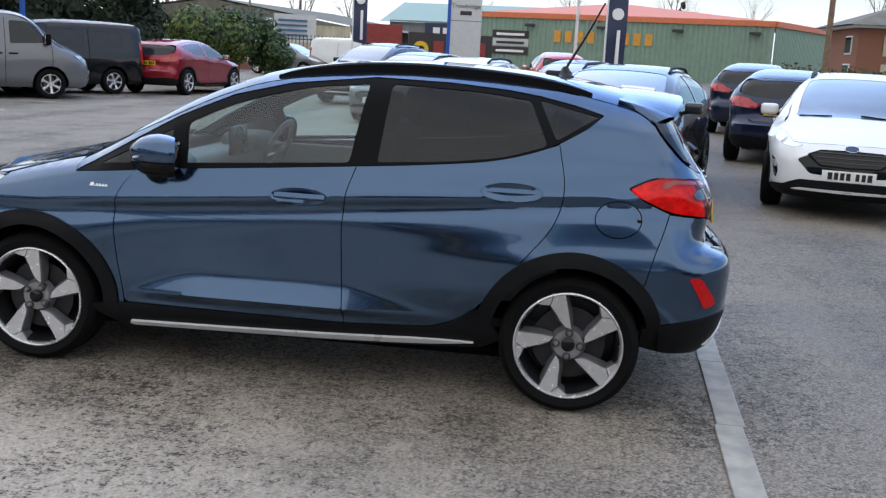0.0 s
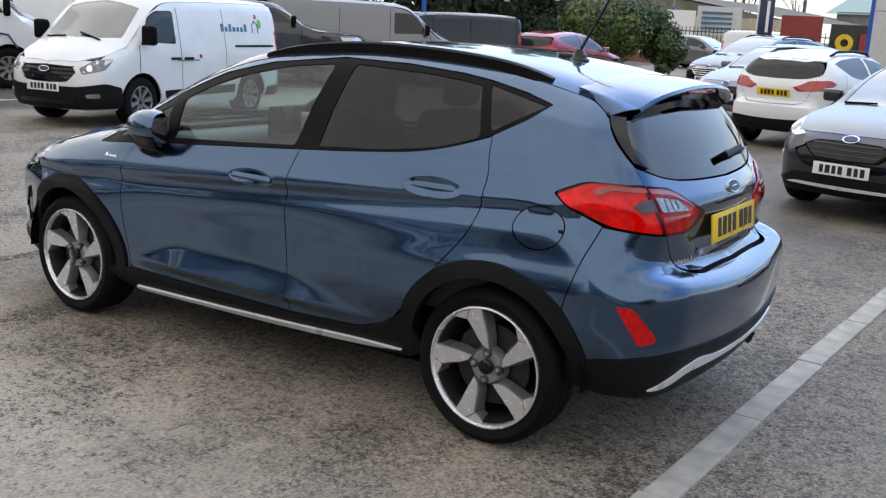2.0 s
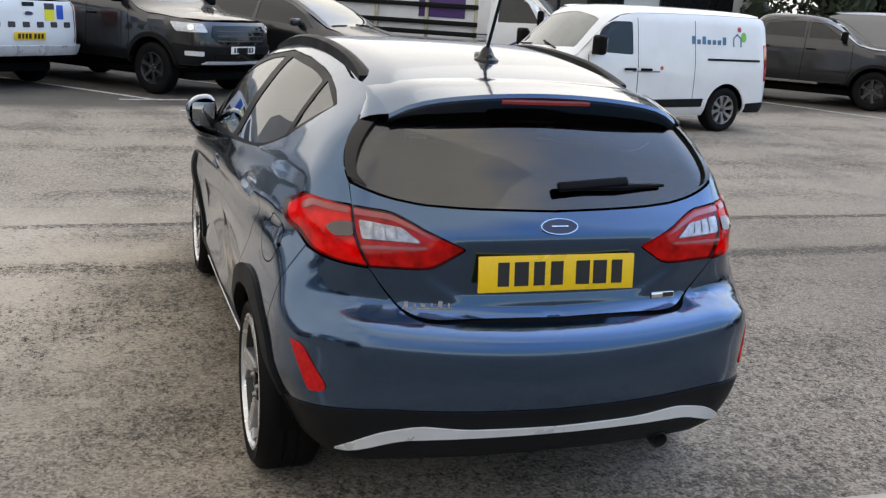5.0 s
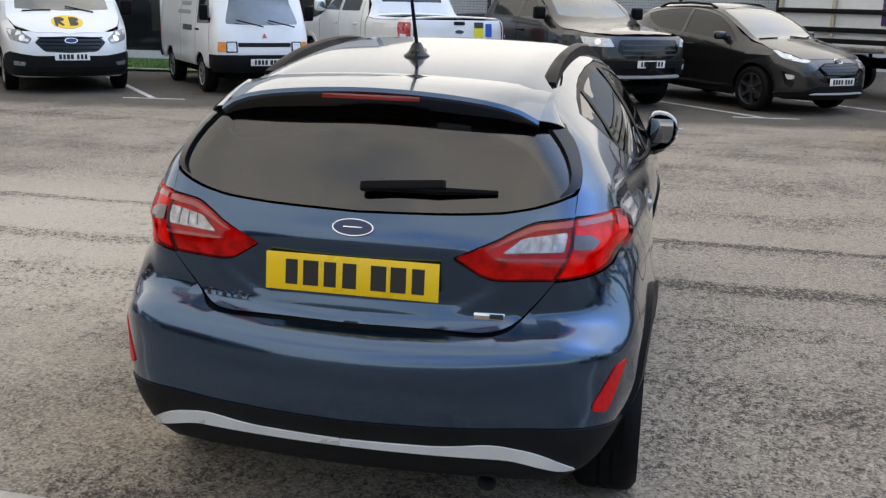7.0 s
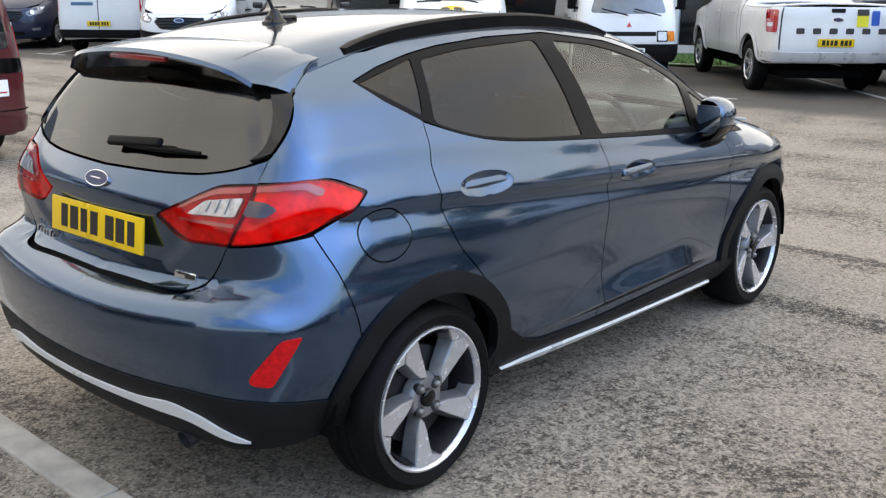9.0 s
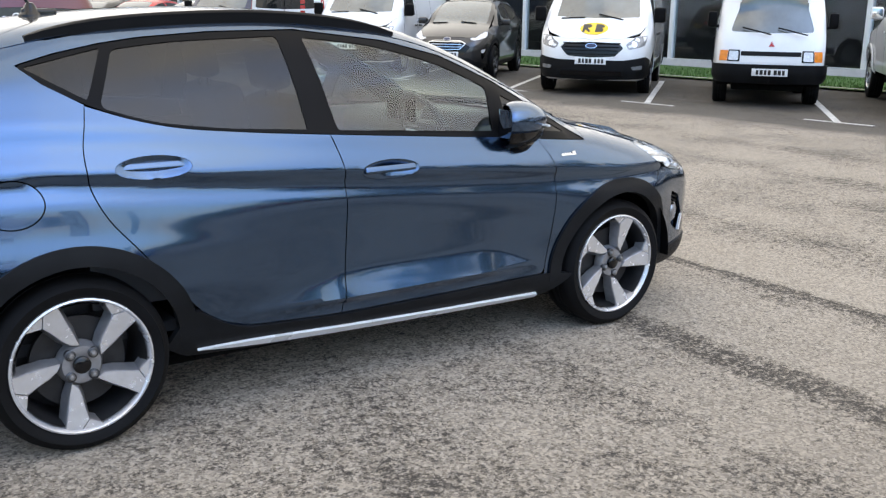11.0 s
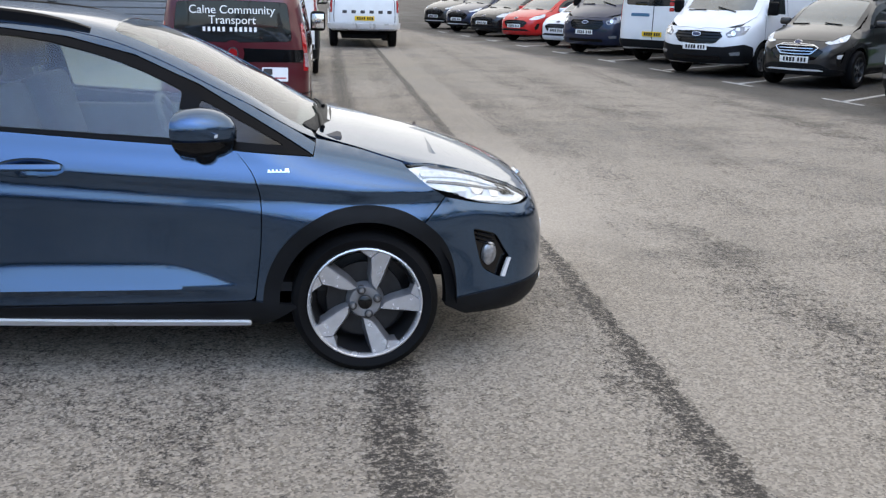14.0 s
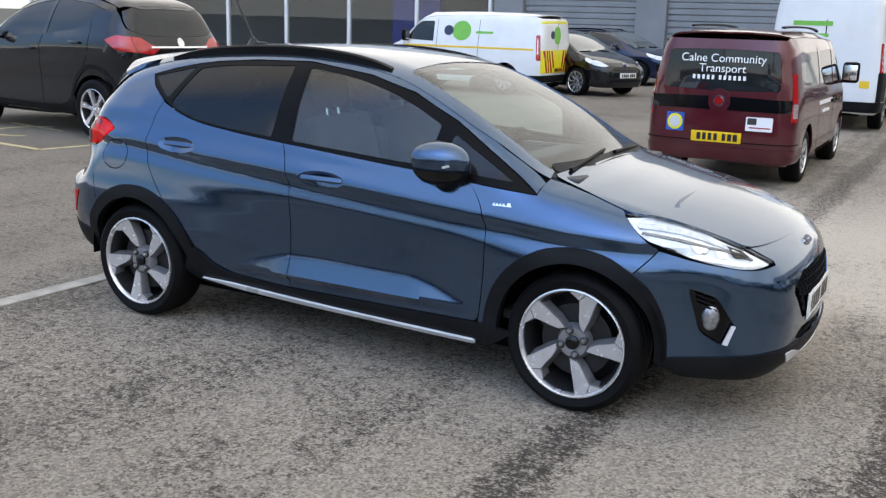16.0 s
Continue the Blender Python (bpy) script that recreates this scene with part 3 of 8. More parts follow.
def swept_spoke(bm, rim):
    """A blade that leans back towards the rim: a flat machined face, a foot across a notch, cast flanks."""
    blade = [(0.038, 0.300), (-0.005, 0.52), (-0.060, 0.74), (-0.105, 0.955), (-0.20, 0.945), (-0.315, 0.905), (-0.365, 0.735), (-0.265, 0.60), (-0.175, 0.455), (-0.075, 0.345)]
    foot = [(-0.335, 0.900), (-0.46, 0.845), (-0.62, 0.750), (-0.52, 0.742), (-0.385, 0.735)]
    for outline, drop, skirt in ((blade, 0.0, 0.016), (foot, 0.002, 0.010)):
        q = np.array([(-u * rim, v * rim) for u, v in outline])
        wide = shrink(q, -skirt)
        mid = shrink(q, -0.004)
        level = lambda v: -0.026 + 0.022 * min(1.0, math.hypot(*v) / rim) ** 1.6 - drop
        front = [bm.verts.new((x, level((x, z)), z)) for x, z in q]
        edge = [bm.verts.new((x, level((x, z)) - 0.006, z)) for x, z in mid]
        back = [bm.verts.new((x, -0.066, z)) for x, z in wide]
        faces = [bm.faces.new(front)]
        for i in range(len(q)):
            j = (i + 1) % len(q)
            for r0, r1 in ((front, edge), (edge, back)):
                f = bm.faces.new((r0[i], r1[i], r1[j], r0[j]))
                f.material_index = 1
                faces.append(f)
        bmesh.ops.recalc_face_normals(bm, faces=faces)


def wheel_meshes(r, rim, width, style):
    o = 0.0          # outer face at y = 0, the rest lies inwards
    w = width
    tyre = lathe([(rim * 0.97, -w + 0.02), (rim + 0.02, -w + 0.004), (r - 0.03, -w), (r - 0.008, -w + 0.015), (r, -w + 0.035), (r, -w * 0.62), (r - 0.006, -w * 0.60), (r - 0.006, -w * 0.57), (r, -w * 0.55),
                  (r, -w * 0.42), (r - 0.006, -w * 0.40), (r - 0.006, -w * 0.37), (r, -w * 0.35), (r, -0.035), (r - 0.008, -0.012), (r - 0.028, 0.002), ((r + rim) / 2 + 0.004, 0.006), (rim + 0.014, 0.0), (rim + 0.003, -0.008), (rim * 0.97, -0.02)], 56)
    barrel = lathe([(rim - 0.018, -0.012), (rim - 0.030, -0.05), (rim - 0.035, -w + 0.03), (0.06, -w + 0.04), (0.05, -0.09)], 40)
    lip = lathe([(rim + 0.004, -0.012), (rim + 0.003, 0.001), (rim - 0.003, 0.003), (rim - 0.009, -0.004), (rim - 0.014, -0.020), (rim - 0.026, -0.045)], 56)
    disc_ = lathe([(0.05, -0.075), (rim * 0.68, -0.075), (rim * 0.68, -0.095), (0.05, -0.095)], 36)
    bright = M["alloy"] if style in ("five", "silver", "slim_silver") else M["steel"] if style == "steel" else M["alloy_dark"]
    kind = {"five": "five", "slim": "slim", "slim_silver": "slim", "steel": "wide", "silver": "wide", "black": "wide"}[style]
    n = {"five": 5, "slim": 10, "slim_silver": 10, "steel": 8, "silver": 6, "black": 6}[style]
    # five-spoke barrel and brake disc take the colour with shade painted in
    out = [("wheel", (as_mesh("wheel", barrel, M["alloy_shaded"] if style == "five" else M["alloy_dark"]), "")), ("tyre", (as_mesh("tyre", tyre, M["tyre"]), "black road tyre")),
           ("rim", (as_mesh("rim", lip, bright), "")), ("brake_disc", (as_mesh("brake_disc", disc_, M["alloy_shaded"] if style == "five" else M["alloy_dark"]), "worn steel brake disc"))]
    poly = rounded([(a, b, 0.008) for a, b in spoke(rim, kind)], n=3) if kind != "five" else None
    for k in range(n):
        a = 2 * math.pi * (k + 0.5) / n + 0.18
        bm = bmesh.new()
        if style == "five":
            a = 2 * math.pi * k / n
            swept_spoke(bm, rim)
        else:
            front = [bm.verts.new((x, -0.024 + 0.020 * (z / rim) ** 1.5, z)) for x, z in poly]
            back = [bm.verts.new((x * 1.12, -0.060 + 0.012 * (z / rim), z * 0.99)) for x, z in poly]
            bm.faces.new(front)
            for i in range(len(poly)):
                j = (i + 1) % len(poly)
                bm.faces.new((front[i], back[i], back[j], front[j]))
            bmesh.ops.recalc_face_normals(bm, faces=bm.faces)
        bmesh.ops.transform(bm, matrix=Matrix.Rotation(a, 4, "Y"), verts=bm.verts)
        me = bpy.data.meshes.new("spoke")
        bm.to_mesh(me)
        bm.free()
        me.materials.append(bright)
        me.materials.append(M["alloy_side"] if style == "five" else bright)
        out.append((f"spoke{k}", (me, "")))
    hub = lathe([(0.0, -0.012), (0.024, -0.013), (0.029, -0.017), (0.03, -0.028), (0.031, -0.05)], 32)
    face = lathe([(0.029, -0.030), (0.050, -0.026), (0.064, -0.027), (0.072, -0.040), (0.080, -0.066)] if style == "five" else [(0.029, -0.026), (0.050, -0.024), (0.070, -0.024), (0.078, -0.034), (0.080, -0.06)], 40)
    out.append(("hub_face", (as_mesh("hub_face", face, M["alloy_side"] if style == "five" else bright), "")))
    out.append(("hub_cap", (as_mesh("hub_cap", hub, M["gloss_black"] if style == "five" else M["alloy_dark"] if style != "silver" else M["alloy"]), "")))
    for k in range(4 if style == "five" else 5):
        a = 2 * math.pi * k / (4 if style == "five" else 5) + (-0.06 if style == "five" else 0.6)
        if style == "five":
            seat = lathe([(0.0, -0.0165), (0.0165, -0.0165), (0.0185, -0.018), (0.0185, -0.035)], 20, at=(0.054 * math.sin(a), -0.004, 0.054 * math.cos(a)))
            out.append((f"nut_seat{k}", (as_mesh("nut_seat", seat, M["alloy_dark"]), "")))
        nut = lathe([(0.0, -0.003), (0.007, -0.004), (0.0115, -0.010), (0.0115, -0.035)] if style == "five" else [(0.0, -0.006), (0.008, -0.007), (0.0105, -0.012), (0.0105, -0.035)], 8, at=(0.052 * math.sin(a), -0.004, 0.052 * math.cos(a)))
        out.append((f"wheel_nut{k}", (as_mesh("wheel_nut", nut, M["steel"]), "")))
    return out

# ---------------------------------------------------------------- ground
def tarmac_material():
    """Worn, damp tarmac: bright stones in dark binder, damp patches, paler wheel tracks along the lane."""
    n = Nodes("worn_tarmac")
    v = n.coord("Object")
    stones = n.add("TexVoronoi", Scale=95.0)
    n.t.links.new(v, stones.inputs["Vector"])
    fine = n.noise(v, 190, 3, 0.7)
    pits = n.noise(v, 74, 4, 0.65)
    mid = n.noise(v, 9, 6, 0.65)
    clump = n.noise(v, 24, 6, 0.75)
    blot = n.noise(v, 1.3, 7, 0.62)
    wide = n.noise(v, 0.25, 4, 0.5)
    lane = n.noise(n.coord("Object", (1.0, 0.035, 1.0)), 0.9, 5, 0.6)
    sep = n.add("SeparateXYZ")
    n.t.links.new(v, sep.inputs["Vector"])
    away = n.math("ADD", sep.outputs["X"], n.math("MULTIPLY", n.noise(v, 0.8, 5), 0.14))
    pale = n.curve(n.math("ABSOLUTE", n.math("SUBTRACT", away, 2.86)), 0.30, 0.20)
    groove = n.math("ADD", n.curve(n.math("ABSOLUTE", n.math("SUBTRACT", away, 1.44)), 0.18, 0.04), n.curve(n.math("ABSOLUTE", n.math("SUBTRACT", away, 2.53)), 0.075, 0.03))
    wear = n.math("ADD", n.math("MULTIPLY", blot, 0.55), n.math("ADD", n.math("MULTIPLY", lane, 0.80), n.math("MULTIPLY", mid, 0.45)))
    wear = n.math("ADD", wear, n.math("SUBTRACT", n.math("MULTIPLY", pale, 0.30), n.math("MULTIPLY", groove, 0.22)))
    worn = n.curve(wear, 0.72, 1.04)
    blanch = n.math("MULTIPLY", n.curve(n.math("ADD", sep.outputs["Y"], n.math("MULTIPLY", blot, 1.6)), 1.7, 2.9, 0.0, 0.04), n.curve(sep.outputs["Y"], 6.5, 4.0))
    # worn stone faces, with dark pits that thicken where the surface is less worn
    stone = n.mix(n.curve(stones.outputs["Color"], 0.1, 0.9), (0.080, 0.068, 0.054), (0.46, 0.40, 0.325))
    stone = n.mix(n.math("MULTIPLY", worn, 0.42), stone, (0.300, 0.258, 0.206))
    binder = n.mix(fine, (0.022, 0.019, 0.016), (0.066, 0.057, 0.048))
    hole = n.math("ADD", n.math("ADD", n.math("ADD", blanch, n.math("MULTIPLY", pits, 0.55)), n.math("MULTIPLY", clump, 0.75)), n.math("ADD", n.math("MULTIPLY", worn, 0.17), n.math("MULTIPLY", fine, 0.22)))
    show = n.curve(hole, 0.732, 0.84)
    col = n.mix(show, binder, stone)
    dry = n.math("MULTIPLY", n.curve(n.math("ADD", sep.outputs["Y"], n.math("MULTIPLY", blot, 1.6)), 1.6, 2.6), n.curve(n.math("ADD", sep.outputs["X"], n.math("MULTIPLY", blot, 1.2)), -0.6, 0.9))
    dry = n.math("MULTIPLY", dry, n.math("MULTIPLY", n.curve(sep.outputs["Y"], 6.5, 4.0), n.curve(n.math("ADD", sep.outputs["X"], n.math("MULTIPLY", blot, 1.2)), 4.6, 2.8)))
    damp = n.curve(n.math("ADD", n.math("MULTIPLY", wide, 0.6), n.math("MULTIPLY", blot, 0.4)), 0.50, 0.36)
    col = n.mix(n.math("MULTIPLY", n.math("MULTIPLY", dry, show), 0.55), col, (0.52, 0.455, 0.375))
    damp = n.math("MULTIPLY", damp, n.math("SUBTRACT", 1.0, dry))
    col = n.mix(n.math("MULTIPLY", damp, 0.45), col, (0.047, 0.041, 0.035))
    # newer, darker tarmac in the bays
    across = n.math("ADD", n.math("MULTIPLY", sep.outputs["X"], 0.989), n.math("ADD", n.math("MULTIPLY", sep.outputs["Y"], 0.148), n.math("MULTIPLY", n.noise(v, 0.7, 5), 1.2)))
    bays = n.curve(across, 9.65, 10.25)
    newer = n.mix(n.curve(n.math("ADD", n.math("MULTIPLY", fine, 0.5), n.math("MULTIPLY", blot, 0.5)), 0.3, 0.7), (0.043, 0.038, 0.033), (0.092, 0.082, 0.070))
    col = n.mix(n.math("MULTIPLY", bays, 0.88), col, newer)
    # damper ground towards the edging; shade painted in on the car's -y side
    wet_shade = n.curve(n.math("ADD", sep.outputs["X"], n.math("MULTIPLY", n.noise(v, 0.45, 6), 2.4)), 0.5, -2.0)
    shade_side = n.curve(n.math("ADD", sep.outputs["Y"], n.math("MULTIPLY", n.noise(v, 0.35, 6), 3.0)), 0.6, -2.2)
    wet_shade = n.math("MAXIMUM", wet_shade, n.math("MULTIPLY", shade_side, n.curve(sep.outputs["X"], 3.4, 1.2)))
    col = n.mix(n.math("MULTIPLY", wet_shade, 0.46), col, n.mix(fine, (0.050, 0.043, 0.036), (0.115, 0.099, 0.082)))
    rough = n.math("SUBTRACT", n.curve(fine, 0.2, 0.8, 0.62, 0.9), n.math("MULTIPLY", damp, 0.28))
    hgt = n.math("ADD", n.math("MULTIPLY", show, 0.7), n.math("MULTIPLY", fine, 0.5))
    b = n.add("BsdfPrincipled", Base_Color=col, Roughness=rough, Normal=n.bump(hgt, 0.6, 0.005))
    b.inputs["Specular IOR Level"].default_value = 0.25
    return n.finish(b.outputs["BSDF"])


M["tarmac"] = tarmac_material()
M["line_white"] = plain("worn_white_line", (0.52, 0.51, 0.48), 0.7, vary=0.35, scale=9.0, grain=0.5, grain_scale=90)
M["line_yellow"] = plain("worn_yellow_line", (0.50, 0.42, 0.22), 0.7, vary=0.3, scale=9.0, grain=0.5, grain_scale=90)
M["kerb"] = plain("weathered_concrete", (0.36, 0.335, 0.29), 0.8, vary=0.30, scale=7.0, grain=0.6, grain_scale=120)
M["grass"] = plain("mown_grass", (0.050, 0.115, 0.022), 0.9, vary=0.45, scale=14.0, grain=0.8, grain_scale=60)
M["brick"] = plain("red_brick", (0.23, 0.10, 0.065), 0.85, vary=0.3, scale=20.0)
M["clad_green"] = plain("sage_green_cladding", (0.215, 0.31, 0.245), 0.55, vary=0.10, scale=2.0)
M["clad_grey"] = plain("mid_grey_cladding", (0.20, 0.21, 0.22), 0.5, vary=0.10, scale=1.5)
M["clad_beige"] = plain("faded_cream_cladding", (0.46, 0.42, 0.31), 0.7, vary=0.15, scale=1.0)
M["clad_pale"] = plain("pale_grey_panel", (0.55, 0.56, 0.57), 0.5, vary=0.06)
M["roof_fibre"] = plain("mossy_cement_sheet", (0.16, 0.15, 0.12), 0.9, vary=0.3, scale=1.2)
M["orange"] = plain("orange_painted_steel", (0.62, 0.17, 0.07), 0.55, vary=0.12)
M["sign_orange"] = plain("faded_orange_letters", (0.62, 0.30, 0.04), 0.6, vary=0.2)
M["sign_navy"] = plain("navy_sign_face", (0.02, 0.03, 0.075), 0.45)
M["sign_blue"] = plain("bright_blue_board", (0.010, 0.085, 0.42), 0.35, vary=0.06)
M["sign_white"] = plain("white_lettering", (0.80, 0.80, 0.80), 0.5, vary=0.03)
M["sign_red"] = plain("red_board", (0.26, 0.035, 0.03), 0.6, vary=0.2)
M["sign_dark"] = plain("charcoal_board", (0.035, 0.03, 0.03), 0.6, vary=0.2)
M["yellow"] = plain("yellow_vinyl", (0.78, 0.50, 0.02), 0.4, vary=0.05)
M["lime"] = plain("green_vinyl", (0.16, 0.46, 0.06), 0.4, vary=0.05)
M["hi_vis"] = plain("hi_vis_yellow", (0.75, 0.68, 0.03), 0.35, vary=0.05)
M["purple"] = plain("purple_board", (0.075, 0.035, 0.16), 0.5, vary=0.08)
M["teal"] = plain("blue_grey_vinyl", (0.05, 0.14, 0.24), 0.45)
M["frame_white"] = plain("white_powder_coat", (0.72, 0.73, 0.74), 0.4, vary=0.04)
M["pole_wood"] = plain("weathered_pole", (0.19, 0.13, 0.085), 0.9, vary=0.3, scale=8)
M["bark"] = plain("grey_bark", (0.13, 0.105, 0.08), 0.9, vary=0.3, scale=10)
M["leaf_dark"] = plain("dark_conifer_leaf", (0.018, 0.030, 0.014), 0.8, vary=0.5, scale=1.5)
M["leaf_mid"] = plain("laurel_leaf", (0.045, 0.085, 0.018), 0.55, vary=0.6, scale=1.2)
M["leaf_light"] = plain("yellow_green_leaf", (0.13, 0.17, 0.030), 0.6, vary=0.5, scale=1.5)
M["hedge"] = plain("brown_green_hedge", (0.07, 0.075, 0.028), 0.85, vary=0.5, scale=2)

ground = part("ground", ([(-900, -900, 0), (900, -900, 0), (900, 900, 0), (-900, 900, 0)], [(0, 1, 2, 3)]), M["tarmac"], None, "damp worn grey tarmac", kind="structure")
tagged(ground, category="ground")


def strip(a, b, w, h=0.004):
    """A flat painted bar on the ground from a to b."""
    a, b = Vector((*a, 0)), Vector((*b, 0))
    d = (b - a).normalized()
    s = Vector((-d.y, d.x, 0)) * w / 2
    n = max(1, int((b - a).length / 0.5))
    rng = random.Random(int(a.x * 100 + b.y * 37))
    top = []
    for k in range(n + 1):
        p = a + (b - a) * k / n
        j = 1 + rng.uniform(-0.08, 0.08)
        top += [p + s * j, p - s * j]
    verts = [(p.x, p.y, h) for p in top]
    return verts, [(2 * k, 2 * k + 1, 2 * k + 3, 2 * k + 2) for k in range(n)]


def marking(name, geos, mat, label):
    ob = part(name, join(*geos), mat, None, label, smooth=False, kind="structure")
    return tagged(ob, category="road marking")


# slanted bays: a leg along each car's axis and a short bar across its foot
BAY_FEET = [(11.45, -5.4), (10.85, -2.38), (10.35, 0.69), (9.95, 3.75), (9.53, 6.85), (9.12, 9.87), (8.62, 12.76), (8.18, 15.7), (7.78, 18.45), (7.3, 21.3), (6.86, 24.2), (6.42, 27.1), (5.98, 30.0), (5.54, 32.9)]
for x, y in BAY_FEET:
    marking("bay_line", [strip((x, y), (x + 3.75, y + 3.15), 0.10), strip((x + 0.075, y - 0.48), (x - 0.075, y + 0.48), 0.09)], M["line_white"], "worn white bay line with a short cross bar")
for x, y in ((9.8, -12.6), (10.3, -15.4)):
    marking("bay_line", [strip((x, y), (x + 3.7, y + 1.2), 0.10)], M["line_white"], "worn white bay line")
arc = [(-8.55 + 0.55 * math.cos(a), 4.3 + 0.55 * math.sin(a)) for a in np.linspace(2.0, 5.4, 12)]
marking("bay_line", [strip((-9.6, 3.38), (-7.02, 3.15), 0.09), strip((-7.02, 3.12), (-6.1, 8.0), 0.09), strip((-9.6, 4.75), (-8.3, 4.55), 0.07)] + [strip(p, q, 0.09) for p, q in zip(arc, arc[1:])], M["line_yellow"], "faded yellow bay outline with a wheelchair sign")

# flush edging stones beside the blue car
edging = thing("edging", "row of flush pale concrete edging stones in the tarmac", "kerb", kind="structure")
stone_mesh = as_mesh("edging_stone", block((0.122, 0.929, 0.09), (0, 0, -0.033), 0.006), M["kerb"], smooth=False)
for k in range(11):
    y = 2.225 - 0.935 * k
    st = new("edging_stone", stone_mesh)
    st.parent = edging
    st.matrix_basis = pose(-1.965 - 0.03 * (0.8 - y) + 0.003 * math.sin(k * 2.1), y, 0.002 * math.sin(k * 1.7), 0, 0.3 * math.sin(k), 0.5 * math.sin(k * 1.3) - 1.7)


# ---------------------------------------------------------------- plants
def leaves(lumps, count, size, seed, flat=0.6):
    """Many small leaves scattered over the shells of lumps (centre, radii)."""
    rng = np.random.default_rng(seed)
    vol = np.array([r[0] * r[1] for _, r in lumps])
    which = rng.choice(len(lumps), count, p=vol / vol.sum())
    c = np.array([l[0] for l in lumps], float)[which]
    r = np.array([l[1] for l in lumps], float)[which]
    d = rng.normal(size=(count, 3))
    d /= np.linalg.norm(d, axis=1)[:, None]
    p = c + d * r * rng.uniform(0.72, 1.08, (count, 1))
    p[:, 2] = np.maximum(p[:, 2], 0.05)
    u = np.cross(d, rng.normal(size=(count, 3)))
    u /= np.linalg.norm(u, axis=1)[:, None]
    n = d + rng.normal(scale=flat, size=(count, 3))
    w = np.cross(u, n)
    w /= np.linalg.norm(w, axis=1)[:, None]
    s = size * rng.uniform(0.5, 1.3, (count, 1))
    quads = np.stack([p - u * s, p + w * s * 0.45, p + u * s, p - w * s * 0.45], 1).reshape(-1, 3)
    return [tuple(q) for q in quads], [(4 * i, 4 * i + 1, 4 * i + 2, 4 * i + 3) for i in range(count)]


def shrub(at, spread, height, seed, label, mats=("leaf_mid", "leaf_light"), count=7000, size=0.10, name="shrub"):
    rng = random.Random(seed)
    bush = thing(name, label, "shrub", pose(*at, 0))
    lumps = []
    for k in range(16):
        a, q = rng.uniform(0, 6.28), rng.uniform(0.1, 0.75)
        r = spread * rng.uniform(0.30, 0.5)
        z = height * rng.uniform(0.2, 0.72) * (1.15 - 0.5 * q)
        lumps.append(((math.cos(a) * spread * q, math.sin(a) * spread * q, z), (r, r, r * rng.uniform(0.75, 1.0))))
    for i, mt in enumerate(mats):
        part("crown", leaves(lumps[i::len(mats)] if i else lumps, count // (1 + 2 * i), size, seed + i), M[mt], bush, smooth=False)
    core = []
    for c, r in lumps:
        core.append(lathe([(0.001, -r[2] * 0.8), (r[0] * 0.6, -r[2] * 0.5), (r[0] * 0.8, 0), (r[0] * 0.6, r[2] * 0.5), (0.001, r[2] * 0.8)], 9, "z", c))
    part("foliage_core", join(*core), M["leaf_dark"], bush)
    part("stem", tube([(0, 0, 0), (0.1, 0.05, height * 0.4)], [0.12, 0.06], 7), M["bark"], bush)
    return bush


def conifer(at, height, spread, seed, label):
    rng = random.Random(seed)
    tree = thing("conifer_tree", label, "tree", pose(*at, 0))
    lumps = []
    for k in range(34):
        h = rng.uniform(0.06, 0.97)
        q = spread * (1 - 0.65 * h) * rng.uniform(0.3, 0.8)
        a = rng.uniform(0, 6.28)
        r = spread * (1 - 0.6 * h) * rng.uniform(0.28, 0.45)
        lumps.append(((math.cos(a) * q, math.sin(a) * q, h * height), (r, r, r * 1.2)))
    part("crown", leaves(lumps, 15000, 0.13, seed), M["leaf_dark"], tree, smooth=False)
    core = [lathe([(0.001, -r[2] * 0.7), (r[0] * 0.75, 0), (0.001, r[2] * 0.7)], 8, "z", c) for c, r in lumps]
    part("foliage_core", join(*core), M["leaf_dark"], tree)
    part("trunk", tube([(0, 0, 0), (0.1, 0, height * 0.5), (0, 0.1, height * 0.95)], [0.3, 0.2, 0.04], 8), M["bark"], tree)
    return tree


def bare_tree(at, height, seed, label="leafless tree with a fine crown of twigs"):
    rng = random.Random(seed)
    tree = thing("bare_tree", label, "tree", pose(*at, 0))
    limbs, twigs = [], []

    def grow(p, d, length, r, level):
        pts, rs = [p], [r]
        for k in range(3):
            d = (d + Vector((rng.uniform(-1, 1), rng.uniform(-1, 1), rng.uniform(-0.2, 0.7))) * 0.16).normalized()
            pts.append(pts[-1] + d * length / 3)
            rs.append(r * (1 - 0.22 * (k + 1)))
        (limbs if level < 3 else twigs).append(tube(pts, rs, 5 if level < 2 else 3, caps=False))
        if level < 5:
            for k in range(rng.choice((3, 4)) if level else 6):
                t = rng.randint(1, 3)
                e = (d + Vector((rng.uniform(-1, 1), rng.uniform(-1, 1), rng.uniform(-0.1, 0.9))) * 0.9).normalized()
                grow(pts[t], e, length * rng.uniform(0.5, 0.75), rs[t] * 0.6, level + 1)
    p = Vector((0, 0, 0))
    grow(p, Vector((0, 0, 1)), height * 0.42, height * 0.022, 0)
    part("trunk", join(*limbs), M["bark"], tree)
    part("crown", join(*twigs), M["bark"], tree)
    return tree


